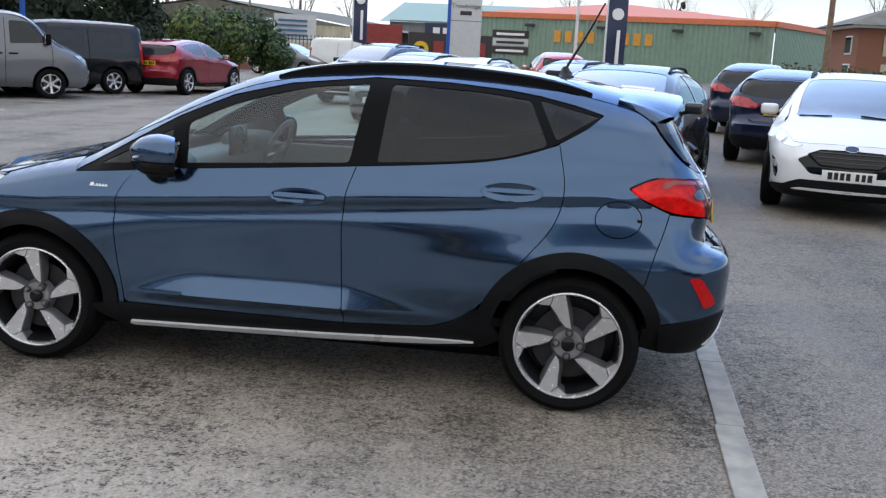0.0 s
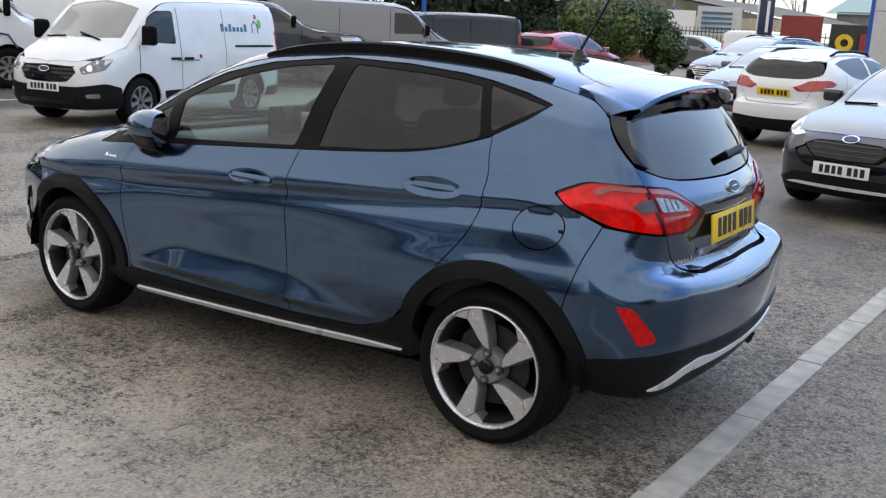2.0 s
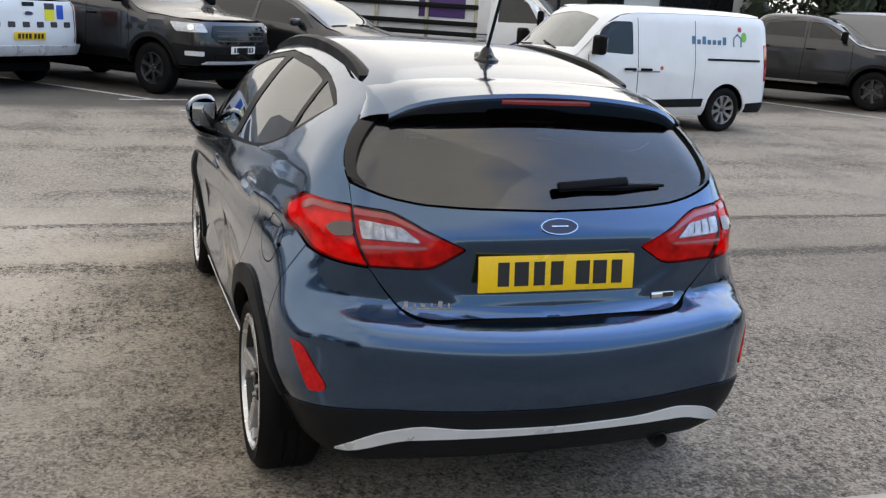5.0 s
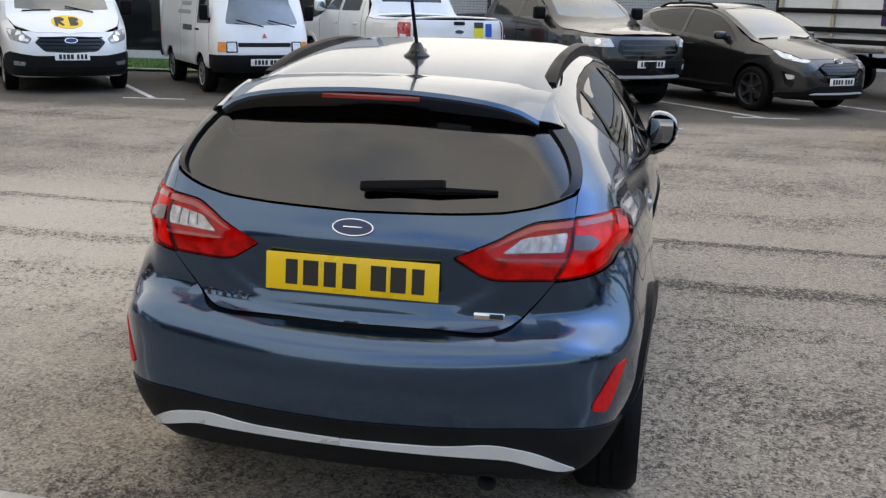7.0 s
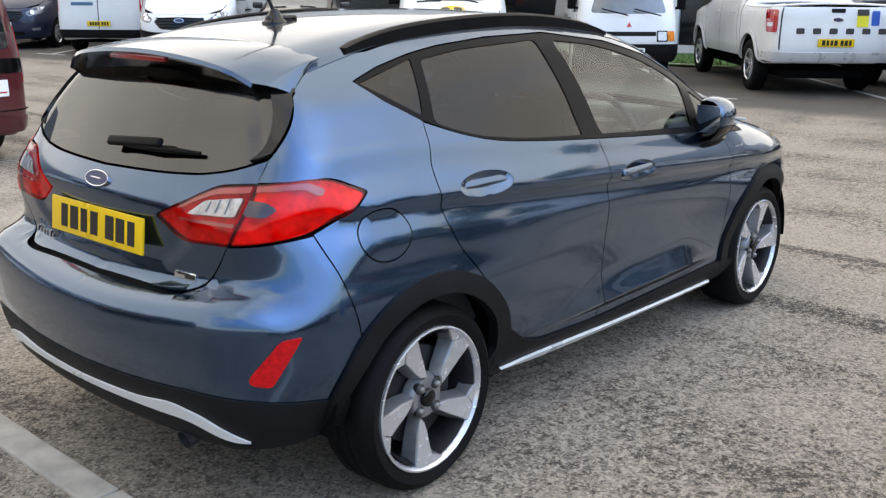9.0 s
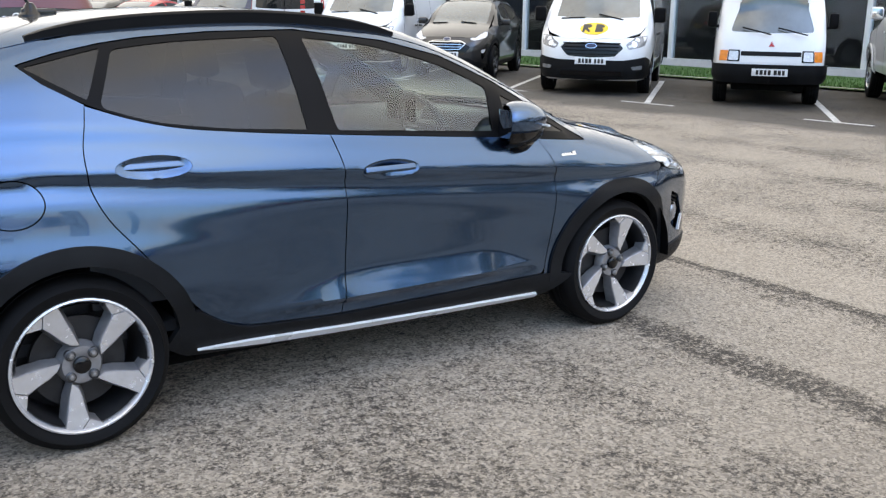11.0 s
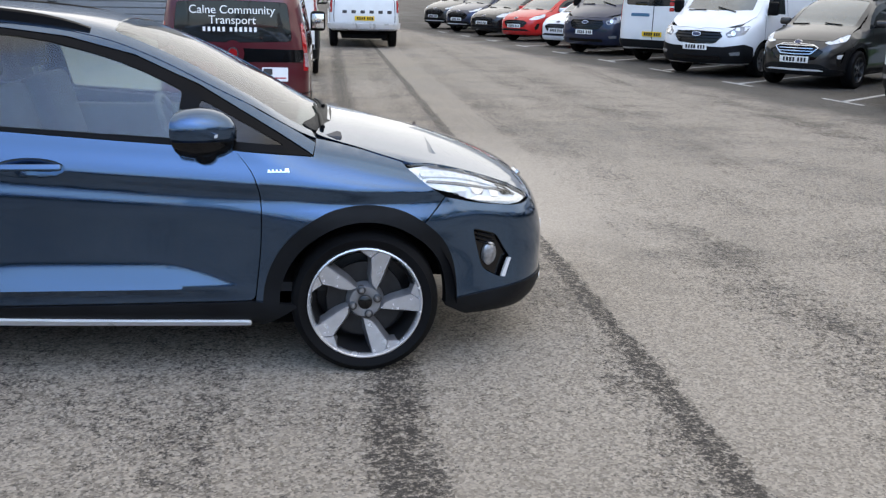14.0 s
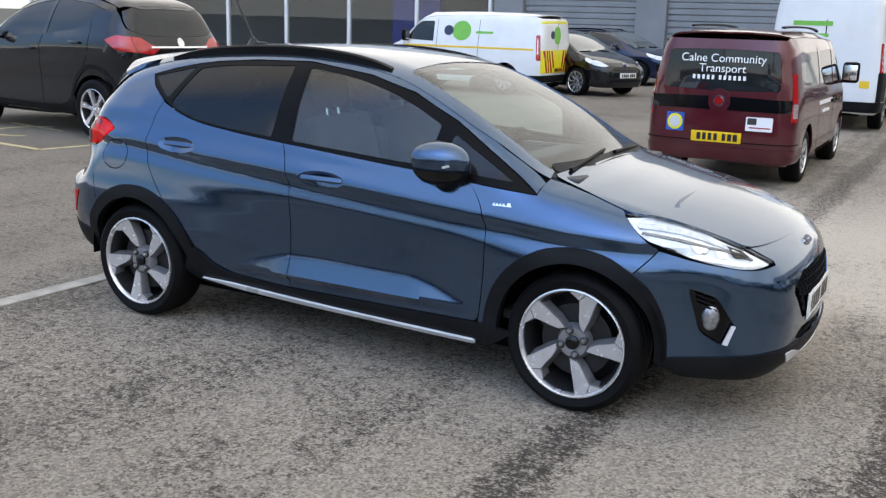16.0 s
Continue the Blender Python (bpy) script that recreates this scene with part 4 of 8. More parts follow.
shrub((11.0, -27.6), 1.9, 3.2, 3, "broad evergreen shrub, dark and yellow-green leaves, on the kerb", count=13000, size=0.085)
shrub((9.7, -28.6), 0.90, 2.2, 4, "smaller dark green shrub beside a broad one", ("leaf_mid",), 3500, 0.08)
for i, (x, y, h, s) in enumerate(((20.5, -24.5, 9, 2.8), (18.0, -27.5, 8.5, 2.6), (23.0, -21.5, 10, 3.0), (15.5, -30.5, 8, 2.4), (26, -18.5, 9, 3.0))):
    conifer((x, y), h, s, 20 + i, "tall dark evergreen conifer behind the parked vans")
bare_seed = bare_tree((14, -118), 11, 5)
rng = random.Random(9)
for k in range(17):
    a = radians(-128 + 5.6 * k + rng.uniform(-1.5, 1.5))
    d = rng.uniform(105, 150)
    copy_thing(bare_seed, pose(d * math.cos(a), d * math.sin(a), 0, 0, 0, rng.uniform(0, 360)) @ Matrix.Scale(1, 4)).scale = [rng.uniform(1.1, 1.7)] * 3
conifer((-12.0, -125), 9, 1.6, 31, "single dark conifer on the skyline")


def hedge(a, b, h, w, seed, label):
    a, b = Vector((*a, 0)), Vector((*b, 0))
    n = int((b - a).length / 0.7)
    lumps = [((*(a + (b - a) * k / n).to_2d(), h * 0.5), (w * 0.6, w * 0.6, h * 0.55)) for k in range(n + 1)]
    ob = thing("hedge", label, "hedge")
    part("crown", leaves(lumps, n * 120, 0.12, seed), M["hedge"], ob, smooth=False)
    part("foliage_core", join(*[lathe([(0.001, -r[2] * 0.9), (r[0] * 0.8, 0), (0.001, r[2] * 0.8)], 8, "z", c) for c, r in lumps]), M["leaf_dark"], ob)


hedge((-11.5, -53), (-19, -56), 1.7, 1.1, 41, "brown-green clipped hedge before a brick house")

# ---------------------------------------------------------------- verge and buildings
ROW_DIR, ROW_N = Vector((-0.148, 0.989, 0)), Vector((0.989, 0.148, 0))


def row(along, off, z=0.0):
    """A point by its place along the bay row and its distance behind the lane."""
    p = ROW_N * off + ROW_DIR * along
    return (p.x, p.y, z)


def plate_between(a, b, z0, z1, t):
    """An upright slab between two plan points."""
    a, b = Vector((a[0], a[1], 0)), Vector((b[0], b[1], 0))
    d = (b - a)
    yaw = math.atan2(d.y, d.x)
    c = (a + b) / 2
    return block((d.length, t, z1 - z0), (0, 0, 0), 0, m=Matrix.Translation((c.x, c.y, (z0 + z1) / 2)) @ Matrix.Rotation(yaw, 4, "Z"))


verge = part("verge", ([row(3.4, 15.6, 0.03), row(3.4, 18.6, 0.06), row(45, 18.6, 0.06), row(45, 15.6, 0.03)], [(0, 1, 2, 3)]), M["grass"], None, "strip of mown grass behind the bays", kind="structure")
tagged(verge, category="grass")
gr = np.random.default_rng(5)
gp, gf = [], []
for k in range(9000):
    al, of = gr.uniform(3.5, 25), gr.uniform(15.6, 18.3)
    x, y, _ = row(al, of)
    s, a = gr.uniform(0.03, 0.09), gr.uniform(0, 6.28)
    n = len(gp)
    gp += [(x - 0.012 * math.cos(a), y - 0.012 * math.sin(a), 0.03), (x + 0.012 * math.cos(a), y + 0.012 * math.sin(a), 0.03), (x + gr.normal(0, 0.02), y + gr.normal(0, 0.02), 0.04 + s)]
    gf.append((n, n + 1, n + 2))
tagged(part("grass_blades", (gp, gf), M["grass"], None, "short green grass blades", smooth=False, kind="stuff"), category="grass")
marking("kerb_edge", [strip(row(3.4, 15.52)[:2], row(40, 15.52)[:2], 0.14, 0.06)], M["kerb"], "concrete kerb edge along the grass strip")


def glazed_front(name, label, a, b, height, bay, sill, parent_mat, inside_mats, head=1.0):
    """A long front of tall panes between white posts, over a low wall, with a dark interior behind."""
    ob = thing(name, label, "building")
    a, b = Vector((*a, 0)), Vector((*b, 0))
    d = (b - a).normalized()
    n = Vector((-d.y, d.x, 0))
    count = max(1, int((b - a).length / bay))
    if sill > 0.05:
        part("sill_wall", plate_between(a, b, 0, sill, 0.25), parent_mat, ob)
    part("fascia", plate_between(a, b, height - head, height + 1.2, 0.35), parent_mat, ob)
    for k in range(count + 1):
        p = a + (b - a) * k / count
        part("post", block((0.12, 0.16, height - head - sill), (0, 0, 0), 0.01, m=Matrix.Translation((p.x, p.y, (height - head + sill) / 2)) @ Matrix.Rotation(math.atan2(d.y, d.x), 4, "Z")), M["frame_white"], ob)
        if k < count:
            q = a + (b - a) * (k + 1) / count
            part("pane", plate_between(p + d * 0.06 + n * 0.0, q - d * 0.06, sill, height - head, 0.012), M["glass_shop"], ob)
    return ob, a, b, d, n


M["glass_shop"] = glass("shop_glass", (0.80, 0.84, 0.85), 1.0, ior=1.5)
M["shop_floor"] = plain("showroom_floor", (0.30, 0.30, 0.30), 0.3)
M["shop_blue"] = plain("showroom_blue_wall", (0.02, 0.03, 0.22), 0.5)
M["shop_wall"] = plain("showroom_grey_wall", (0.12, 0.12, 0.13), 0.7)

# the showroom and workshop beyond the maroon van
shop, a, b, d, n = glazed_front("showroom_building", "glass-fronted car showroom with white posts", (-46, 27), (-13.2, 27), 5.2, 2.9, 0.12, M["clad_pale"], None)
part("back_wall", plate_between((-46, 36), (-13.2, 36), 0, 6.4, 0.2), M["shop_wall"], shop)
part("end_wall", plate_between((-13.2, 27.2), (-13.2, 45), 0, 6.4, 0.2), M["clad_grey"], shop)
part("feature_wall", plate_between((-18.2, 28.6), (-16.1, 28.6), 0, 4.2, 0.15), M["shop_blue"], shop)
part("floor", block((32.8, 9, 0.06), (-29.6, 31.5, 0.05)), M["shop_floor"], shop)
part("roof", block((33.4, 9.6, 0.3), (-29.6, 31.7, 6.35)), M["clad_grey"], shop)
works = thing("workshop_building", "grey clad workshop with ribbed roller doors", "building")
part("wall", plate_between((-13.0, 27.0), (-2.6, 27.0), 3.6, 6.4, 0.3), M["clad_grey"], works)
for x0, x1 in ((-13.0, -11.9), (-7.9, -6.9), (-2.9, -2.5)):
    part("pier", plate_between((x0, 27.0), (x1, 27.0), 0, 3.6, 0.3), M["clad_grey"], works)
part("side_wall", plate_between((-2.6, 27.1), (-2.6, 45), 0, 6.4, 0.25), M["clad_grey"], works)
part("roof", block((10.4, 18, 0.3), (-7.8, 36, 6.4)), M["clad_grey"], works)
for x0, x1 in ((-11.9, -7.9), (-6.9, -2.9)):
    door = part("roller_door", plate_between((x0, 27.08), (x1, 27.08), 0.02, 3.6, 0.04), M["clad_grey"], works, "grey ribbed roller door")
    for k in range(18):
        part("slat", block((x1 - x0 - 0.04, 0.05, 0.17), ((x0 + x1) / 2, 27.05, 0.12 + 0.195 * k), 0.02, 1), M["clad_grey"], door)

# the dark-glazed building behind the bays
hall, a, b, d, n = glazed_front("office_building", "low office with dark glazing and white frames behind the grass", row(3.2, 18.9)[:2], row(60, 18.9)[:2], 4.2, 2.4, 0.22, M["clad_pale"], None)
part("back_wall", plate_between(row(3.2, 23)[:2], row(60, 23)[:2], 0, 5, 0.2), M["sign_dark"], hall)
part("end_wall", plate_between(row(3.2, 18.9)[:2], row(3.2, 27)[:2], 0, 5.2, 0.25), M["clad_grey"], hall)
part("roof", plate_between(row(3.2, 21.2)[:2], row(60, 21.2)[:2], 5.0, 5.3, 5.0), M["clad_grey"], hall)
wall_b = thing("white_building", "pale rendered building with a dark window strip behind the vans", "building")
part("wall", plate_between(row(-23.5, 22.4)[:2], row(-6.5, 22.4)[:2], 0, 4.6, 0.3), M["clad_pale"], wall_b)
for k in range(3):
    part("window", plate_between(row(-22.5 + 4.6 * k, 22.2)[:2], row(-19.4 + 4.6 * k, 22.2)[:2], 1.0, 3.1, 0.1), M["glass_dark"], wall_b)
part("end_wall", plate_between(row(-23.5, 22.4)[:2], row(-23.5, 30)[:2], 0, 4.6, 0.3), M["clad_pale"], wall_b)

# mesh fence between them
mesh_fence = thing("mesh_fence", "grey welded-mesh fence with dark posts", "fence")
for k in range(6):
    x, y, _ = row(-8.0 + 2.1 * k, 18.0)
    part("post", block((0.08, 0.08, 2.3), (x, y, 1.15), 0.01), M["gloss_black"], mesh_fence)
wires = []
for k in range(38):
    wires.append(tube([row(-8.0, 18.0, 0.1 + 0.058 * k), row(2.5, 18.0, 0.1 + 0.058 * k)], 0.006, 3, False))
for k in range(150):
    wires.append(tube([row(-8.0 + 0.07 * k, 18.0, 0.1), row(-8.0 + 0.07 * k, 18.0, 2.25)], 0.004, 3, False))
part("mesh", join(*wires), M["steel"], mesh_fence)
part("backing_panel", plate_between(row(-8.0, 18.25)[:2], row(2.5, 18.25)[:2], 0.0, 2.4, 0.06), M["clad_pale"], mesh_fence)


def ribbed(a, b, z0, z1, pitch, deep):
    """A profiled steel sheet wall."""
    a, b = Vector((*a, 0)), Vector((*b, 0))
    d = b - a
    n = Vector((-d.y, d.x, 0)).normalized()
    count = int(d.length / pitch)
    verts = []
    for k in range(count):
        for u, o in ((0.0, 0), (0.30, 0), (0.42, deep), (0.85, deep)):
            p = a + d * ((k + u) / count) + n * o
            verts += [(p.x, p.y, z0), (p.x, p.y, z1)]
    return verts, [(2 * i, 2 * i + 2, 2 * i + 3, 2 * i + 1) for i in range(len(verts) // 2 - 1)]


shed = thing("industrial_shed", "long sage green ribbed steel shed with an orange roof edge", "building")
A, B, C = (9.2, -85.2), (-15.7, -78.8), (-28.0, -103.0)
part("wall", ribbed(B, A, 0, 4.75, 0.42, 0.07), M["clad_green"], shed, smooth=False)
part("wall", ribbed(C, B, 0, 4.75, 0.42, 0.07), M["clad_green"], shed, smooth=False)
part("fascia", plate_between(B, A, 4.7, 5.15, 0.5), M["orange"], shed, "faded orange roof edge")
part("fascia", plate_between(C, B, 4.7, 5.15, 0.5), M["orange"], shed)
mid_roof = ((A[0] + B[0]) / 2 - 3, (A[1] + B[1]) / 2 - 9)
part("roof", ([(*A, 5.1), (*B, 5.1), (*C, 5.1), (C[0] + 24.9, C[1] - 6.4, 5.1), (-3.5, -88, 6.5), (-10, -101, 6.5)], [(0, 1, 4), (1, 2, 5, 4), (2, 3, 5), (3, 0, 4, 5)]), M["orange"], shed, smooth=False)
sd = (Vector((*A, 0)) - Vector((*B, 0))).normalized()
for k in range(9):
    if k in (4,):
        continue
    p = Vector((*B, 0)) + sd * (17.7 - 1.0 * k) + Vector((sd.y, -sd.x, 0)) * -0.12
    part("letter_bar", plate_between(p, p + sd * 0.6, 2.75, 3.75, 0.06), M["sign_orange"], shed, "faded orange letter")
for k in range(3):
    p = Vector((*B, 0)) + sd * 20.6 + Vector((sd.y, -sd.x, 0)) * -0.15
    part("sign_board", plate_between(p, p + sd * 3.4, 2.95 - 0.72 * k, 3.6 - 0.72 * k, 0.05), M["sign_dark"] if k != 1 else M["clad_pale"], shed)
    part("letter_bar", plate_between(p + sd * 0.4 + Vector((0, 0.1, 0)), p + sd * 3.0 + Vector((0, 0.1, 0)), 3.15 - 0.72 * k, 3.36 - 0.72 * k, 0.05), M["sign_white"] if k != 1 else M["sign_dark"], shed)
for f in (0.06, 0.3, 0.55, 0.8):
    p = Vector((*B, 0)) + (Vector((*A, 0)) - Vector((*B, 0))) * f
    part("flood_lamp", block((0.9, 0.5, 0.25), (p.x, p.y + 0.5, 4.1), 0.05), M["sign_dark"], shed)
unit = thing("gabled_unit", "green-roofed gabled unit beside the ribbed shed", "building")
part("wall", plate_between((18.0, -90), (9.5, -88), 0, 4.2, 0.3), M["clad_grey"], unit)
part("roof", ([(19, -89.5, 4.0), (5.0, -87.0, 4.0), (3.0, -100, 6.4), (19, -102, 6.4)], [(0, 1, 2, 3)]), M["clad_green"], unit, smooth=False)
part("sign_board", plate_between((14.2, -87.5), (9.6, -86.8), 2.2, 4.0, 0.1), M["sign_navy"], unit)
for k in range(4):
    part("letter_bar", plate_between((13.4 - 0.95 * k, -87.25 + 0.15 * k), (12.75 - 0.95 * k, -87.15 + 0.15 * k), 2.6, 3.6, 0.06), M["sign_white"], unit)

barn = thing("cream_warehouse", "cream warehouse with a mossy low-pitched roof", "building")
P, Q = (34.0, -62.0), (16.5, -68.2)
part("wall", ribbed(P, Q, 0, 2.9, 0.5, 0.05), M["clad_beige"], barn, smooth=False)
part("gable", ([(*P, 2.9), (*Q, 2.9), (26.2, -64.9, 4.4)], [(0, 1, 2)]), M["roof_fibre"], barn, smooth=False)
part("roof", ([(35.0, -61.4, 2.85), (26.2, -64.7, 4.5), (24.0, -92, 4.5), (33, -89, 2.85)], [(0, 1, 2, 3)]), M["roof_fibre"], barn, smooth=False)
part("roof", ([(26.2, -64.7, 4.5), (15.6, -68.6, 2.85), (13.5, -95, 2.85), (24.0, -92, 4.5)], [(0, 1, 2, 3)]), M["roof_fibre"], barn, smooth=False)
part("blue_door", plate_between((33.2, -61.9), (29.5, -63.2), 0, 2.6, 0.1), M["sign_blue"], barn)
house = thing("brick_house", "red brick house with a dark hipped roof and white soffit", "house")
part("wall", block((9, 8, 4.3), (-22.5, -66, 2.15)), M["brick"], house)
part("soffit", block((10, 9, 0.15), (-22.5, -66, 4.35)), M["frame_white"], house)
part("roof", ([(-28, -71, 4.42), (-17, -71, 4.42), (-17, -61, 4.42), (-28, -61, 4.42), (-23, -66, 6.2), (-22, -66, 6.2)], [(0, 1, 5, 4), (1, 2, 5), (2, 3, 4, 5), (3, 0, 4)]), M["roof_fibre"], house, smooth=False)
for z in (1.4, 3.2):
    wn_ = part("window", block((0.10, 1.6, 1.2), (-17.98, -64.2, z), 0.02), M["frame_white"], house)
    part("pane", block((0.04, 1.4, 1.0), (-17.93, -64.2, z)), M["glass_dark"], wn_)
    part("door_board", block((1.5, 0.1, 1.3), (-20.3, -61.97, z), 0.02), M["clad_beige"], house)

# ---------------------------------------------------------------- signs, poles, fences
totem = thing("totem_sign", "tall pale grey totem sign with a blue edge", "sign")
tm = pose(3.75, -34.7, 0, 0, 0, 4)
part("face", moved(block((1.22, 0.35, 5.8), (0, 0, 2.9), 0.03), tm), M["clad_pale"], totem)
part("edge", moved(block((0.14, 0.40, 5.8), (0.66, 0, 2.9), 0.03), tm), M["sign_blue"], totem)
part("joint", moved(block((1.2, 0.36, 0.02), (0, 0, 2.72)), tm), M["sign_dark"], totem)
lettering("lettering", "Trowbridge", 0.24, tm @ pose(0, 0.185, 3.28, 90, 0, 180), M["sign_dark"], totem)
part("letter_bar", moved(block((0.46, 0.02, 0.16), (0, 0.18, 3.02), 0.01), tm), M["sign_dark"], totem)


def banner(x, y, yaw, w, z0, z1, label):
    ob = thing("feather_banner", label, "banner", pose(x, y, 0, 0, 0, yaw))
    part("pole", tube([(w / 2 + 0.03, 0, 0), (w / 2 + 0.03, 0, z1), (w / 2 - 0.15, 0, z1 + 0.5)], 0.03, 8), M["frame_white"], ob)
    pts = []
    n = 14
    verts, faces = [], []
    for k in range(n + 1):
        z = z0 + (z1 - z0) * k / n
        for u in (0, 0.5, 1):
            verts.append((-w / 2 + w * u, 0.05 * math.sin(3.0 * z + 2 * u), z + 0.1 * u))
    for k in range(n):
        for u in range(2):
            i = 3 * k + u
            faces.append((i, i + 1, i + 4, i + 3))
    part("cloth", (verts, faces), M["sign_navy"], ob, "navy cloth with white marks")
    part("emblem", lathe([(0.0, -0.06), (0.17, -0.06), (0.17, 0.06), (0.0, 0.06)], 20, at=(0, 0.0, z0 + (z1 - z0) * 0.55)), M["sign_white"], ob)
    part("letter_bar", block((0.10, 0.13, (z1 - z0) * 0.36), (-0.05, 0, z0 + (z1 - z0) * 0.24), 0.01), M["sign_white"], ob)
    part("base", block((0.6, 0.6, 0.06), (w / 2, 0, 0.03), 0.02), M["sign_dark"], ob)


banner(-1.95, -25.0, 8, 0.56, 0.9, 4.4, "navy feather banner with a white oval emblem")
banner(7.4, -32.0, 12, 0.50, 1.6, 4.6, "navy feather banner on a white pole")
pole = thing("flag_pole", "thin white flag pole", "pole")
part("pole", tube([(-0.75, -27, 0), (-0.75, -27, 6)], 0.05, 8), M["frame_white"], pole)
part("flag", ([(-0.7, -27, 4.9), (-1.5, -27.1, 4.6), (-1.6, -27, 3.5), (-0.7, -27, 3.7)], [(0, 1, 2, 3)]), M["sign_white"], pole)
post = thing("telegraph_pole", "weathered wooden telegraph pole", "pole")
part("pole", tube([(-13.2, -48.7, 0), (-13.2, -48.7, 9)], [0.17, 0.12], 10), M["pole_wood"], post)
for x, y, h, c in ((14.3, -20.8, 7, "pale steel lamp post with a blue stripe"), (20.5, -57, 7, "thin grey street lamp post"), (-15.4, -42, 4, "blue and grey sign post")):
    lp = thing("lamp_post", c, "post")
    part("pole", tube([(x, y, 0), (x, y, h)], 0.07, 8), M["steel"], lp)
    part("collar", tube([(x, y, 0.2), (x, y, 3.2)], 0.075, 8), M["sign_blue"], lp)
hoard = thing("shop_hoarding", "dark red hoarding with a yellow ring and red letters", "sign")
part("board", plate_between((8.75, -38.9), (7.15, -39.2), 0.0, 2.55, 0.12), M["sign_red"], hoard)
part("board", plate_between((7.1, -40.5), (3.4, -42.2), 0.0, 2.3, 0.12), M["sign_dark"], hoard)
part("ring", moved(lathe([(0.16, -0.09), (0.36, -0.09), (0.36, 0.09), (0.16, 0.09)], 24), pose(6.55, -40.65, 1.55, 0, 0, 24)), M["yellow"], hoard)
for k in range(4):
    part("letter_bar", plate_between((6.0 - 0.62 * k, -40.9 - 0.285 * k), (5.55 - 0.62 * k, -41.1 - 0.285 * k), 1.2, 1.95, 0.1), M["sign_red"], hoard)
for k in range(4):
    part("letter_bar", plate_between((8.45, -38.86), (7.5, -39.04), 0.7 + 0.17 * k, 0.8 + 0.17 * k, 0.06), M["sign_white"], hoard)
board = thing("yard_sign", "white and pale blue sign boards over a yard fence", "sign")
part("board", plate_between((20.2, -55.2), (18.6, -55.8), 1.5, 3.0, 0.1), M["sign_white"], board)
part("board", plate_between((18.5, -55.8), (16.0, -56.6), 1.6, 3.3, 0.1), M["clad_pale"], board)
for k in range(4):
    part("letter_bar", plate_between((18.2, -55.75), (16.5, -56.35), 1.95 + 0.3 * k, 2.08 + 0.3 * k, 0.06), M["teal"], board)
for x, y in ((19.9, -55.4), (16.3, -56.5)):
    part("post", tube([(x, y, 0), (x, y, 3.0)], 0.05, 6), M["steel"], board)
yard = thing("yard_fence", "dark steel paling fence on a low brick wall", "fence")
paling_mesh = as_mesh("paling", block((0.035, 0.035, 1.7)), M["sign_dark"], smooth=False)
for k in range(90):
    bar = new("paling", paling_mesh)
    bar.parent = yard
    bar.matrix_basis = pose(26 - 18 * k / 89, -46 - 3 * k / 89, 1.15)
part("rail", tube([(26, -46, 1.75), (8, -49, 1.75)], 0.03, 6), M["sign_dark"], yard)
part("wall", plate_between((26, -46.05), (8, -49.05), 0, 0.45, 0.22), M["brick"], yard)


def pavement_sign():
    """The blue board on its dark foot."""
    m = pose(1.15, -7.5, 0, 0, 0, 42) @ Matrix.Diagonal((0.86, 0.86, 0.84, 1))
    ob = thing("pavement_sign", "bright blue pavement sign with white words on a dark foot", "sign", m)
    part("foot", block((0.62, 0.42, 0.07), (0, 0, 0.035), 0.03, 3), M["cladding"], ob, "dark rubber foot")
    part("board", slab(L((-0.27, 0.10, 0.02), (0.27, 0.10, 0.02), (0.27, 1.06, 0.06), (-0.27, 1.06, 0.06)), -0.012, 0.012), M["sign_blue"], ob)
    face = pose(0, 0.0135, 0, 90, 0, 180)
    part("logo_bar", block((0.34, 0.003, 0.055), (-0.02, 0.0135, 0.95), 0.001), M["sign_white"], ob)
    for k, line in enumerate(("Come inside to", "find out more", "about worry-free", "motoring")):
        lettering("lettering", line, 0.068, Matrix.Translation((0, 0, 0.83 - 0.072 * k)) @ face, M["sign_white"], ob)
    part("ring", lathe([(0.075, 0.0125), (0.088, 0.0125), (0.088, 0.0155), (0.075, 0.0155)], 28, at=(0, 0, 0.43)), M["sign_white"], ob)
    part("car_mark", slab(L((-0.045, 0.395), (0.045, 0.395), (0.045, 0.43, 0.01), (0.03, 0.465, 0.01), (-0.03, 0.465, 0.01), (-0.045, 0.43, 0.01)), 0.0125, 0.0155), M["sign_white"], ob)
    for k in range(2):
        part("letter_bar", block((0.20, 0.003, 0.018), (0, 0.0135, 0.30 - 0.035 * k)), M["sign_white"], ob)



def L(*pts, r=0.0):
    return rounded([(*p[:2], p[2] if len(p) > 2 else r) for p in pts])



# ---------------------------------------------------------------- outlines of the blue hatchback
OUTLINE = [(1.72, 0.19), (1.98, 0.20), (2.075, 0.27), (2.10, 0.42), (2.09, 0.58), (2.04, 0.69), (1.90, 0.78), (1.62, 0.88), (1.30, 0.955), (1.06, 1.01),
             (0.80, 1.15), (0.50, 1.30), (0.22, 1.405), (-0.1, 1.455), (-0.5, 1.475), (-1.0, 1.45), (-1.40, 1.395), (-1.60, 1.33), (-1.70, 1.22), (-1.78, 1.09),
             (-1.845, 0.995), (-1.868, 0.935), (-1.866, 0.86), (-1.857, 0.790), (-1.853, 0.735), (-1.868, 0.714), (-1.925, 0.694), (-1.968, 0.665), (-1.984, 0.60), (-1.974, 0.48), (-1.945, 0.37), (-1.88, 0.27), (-1.6, 0.21)]
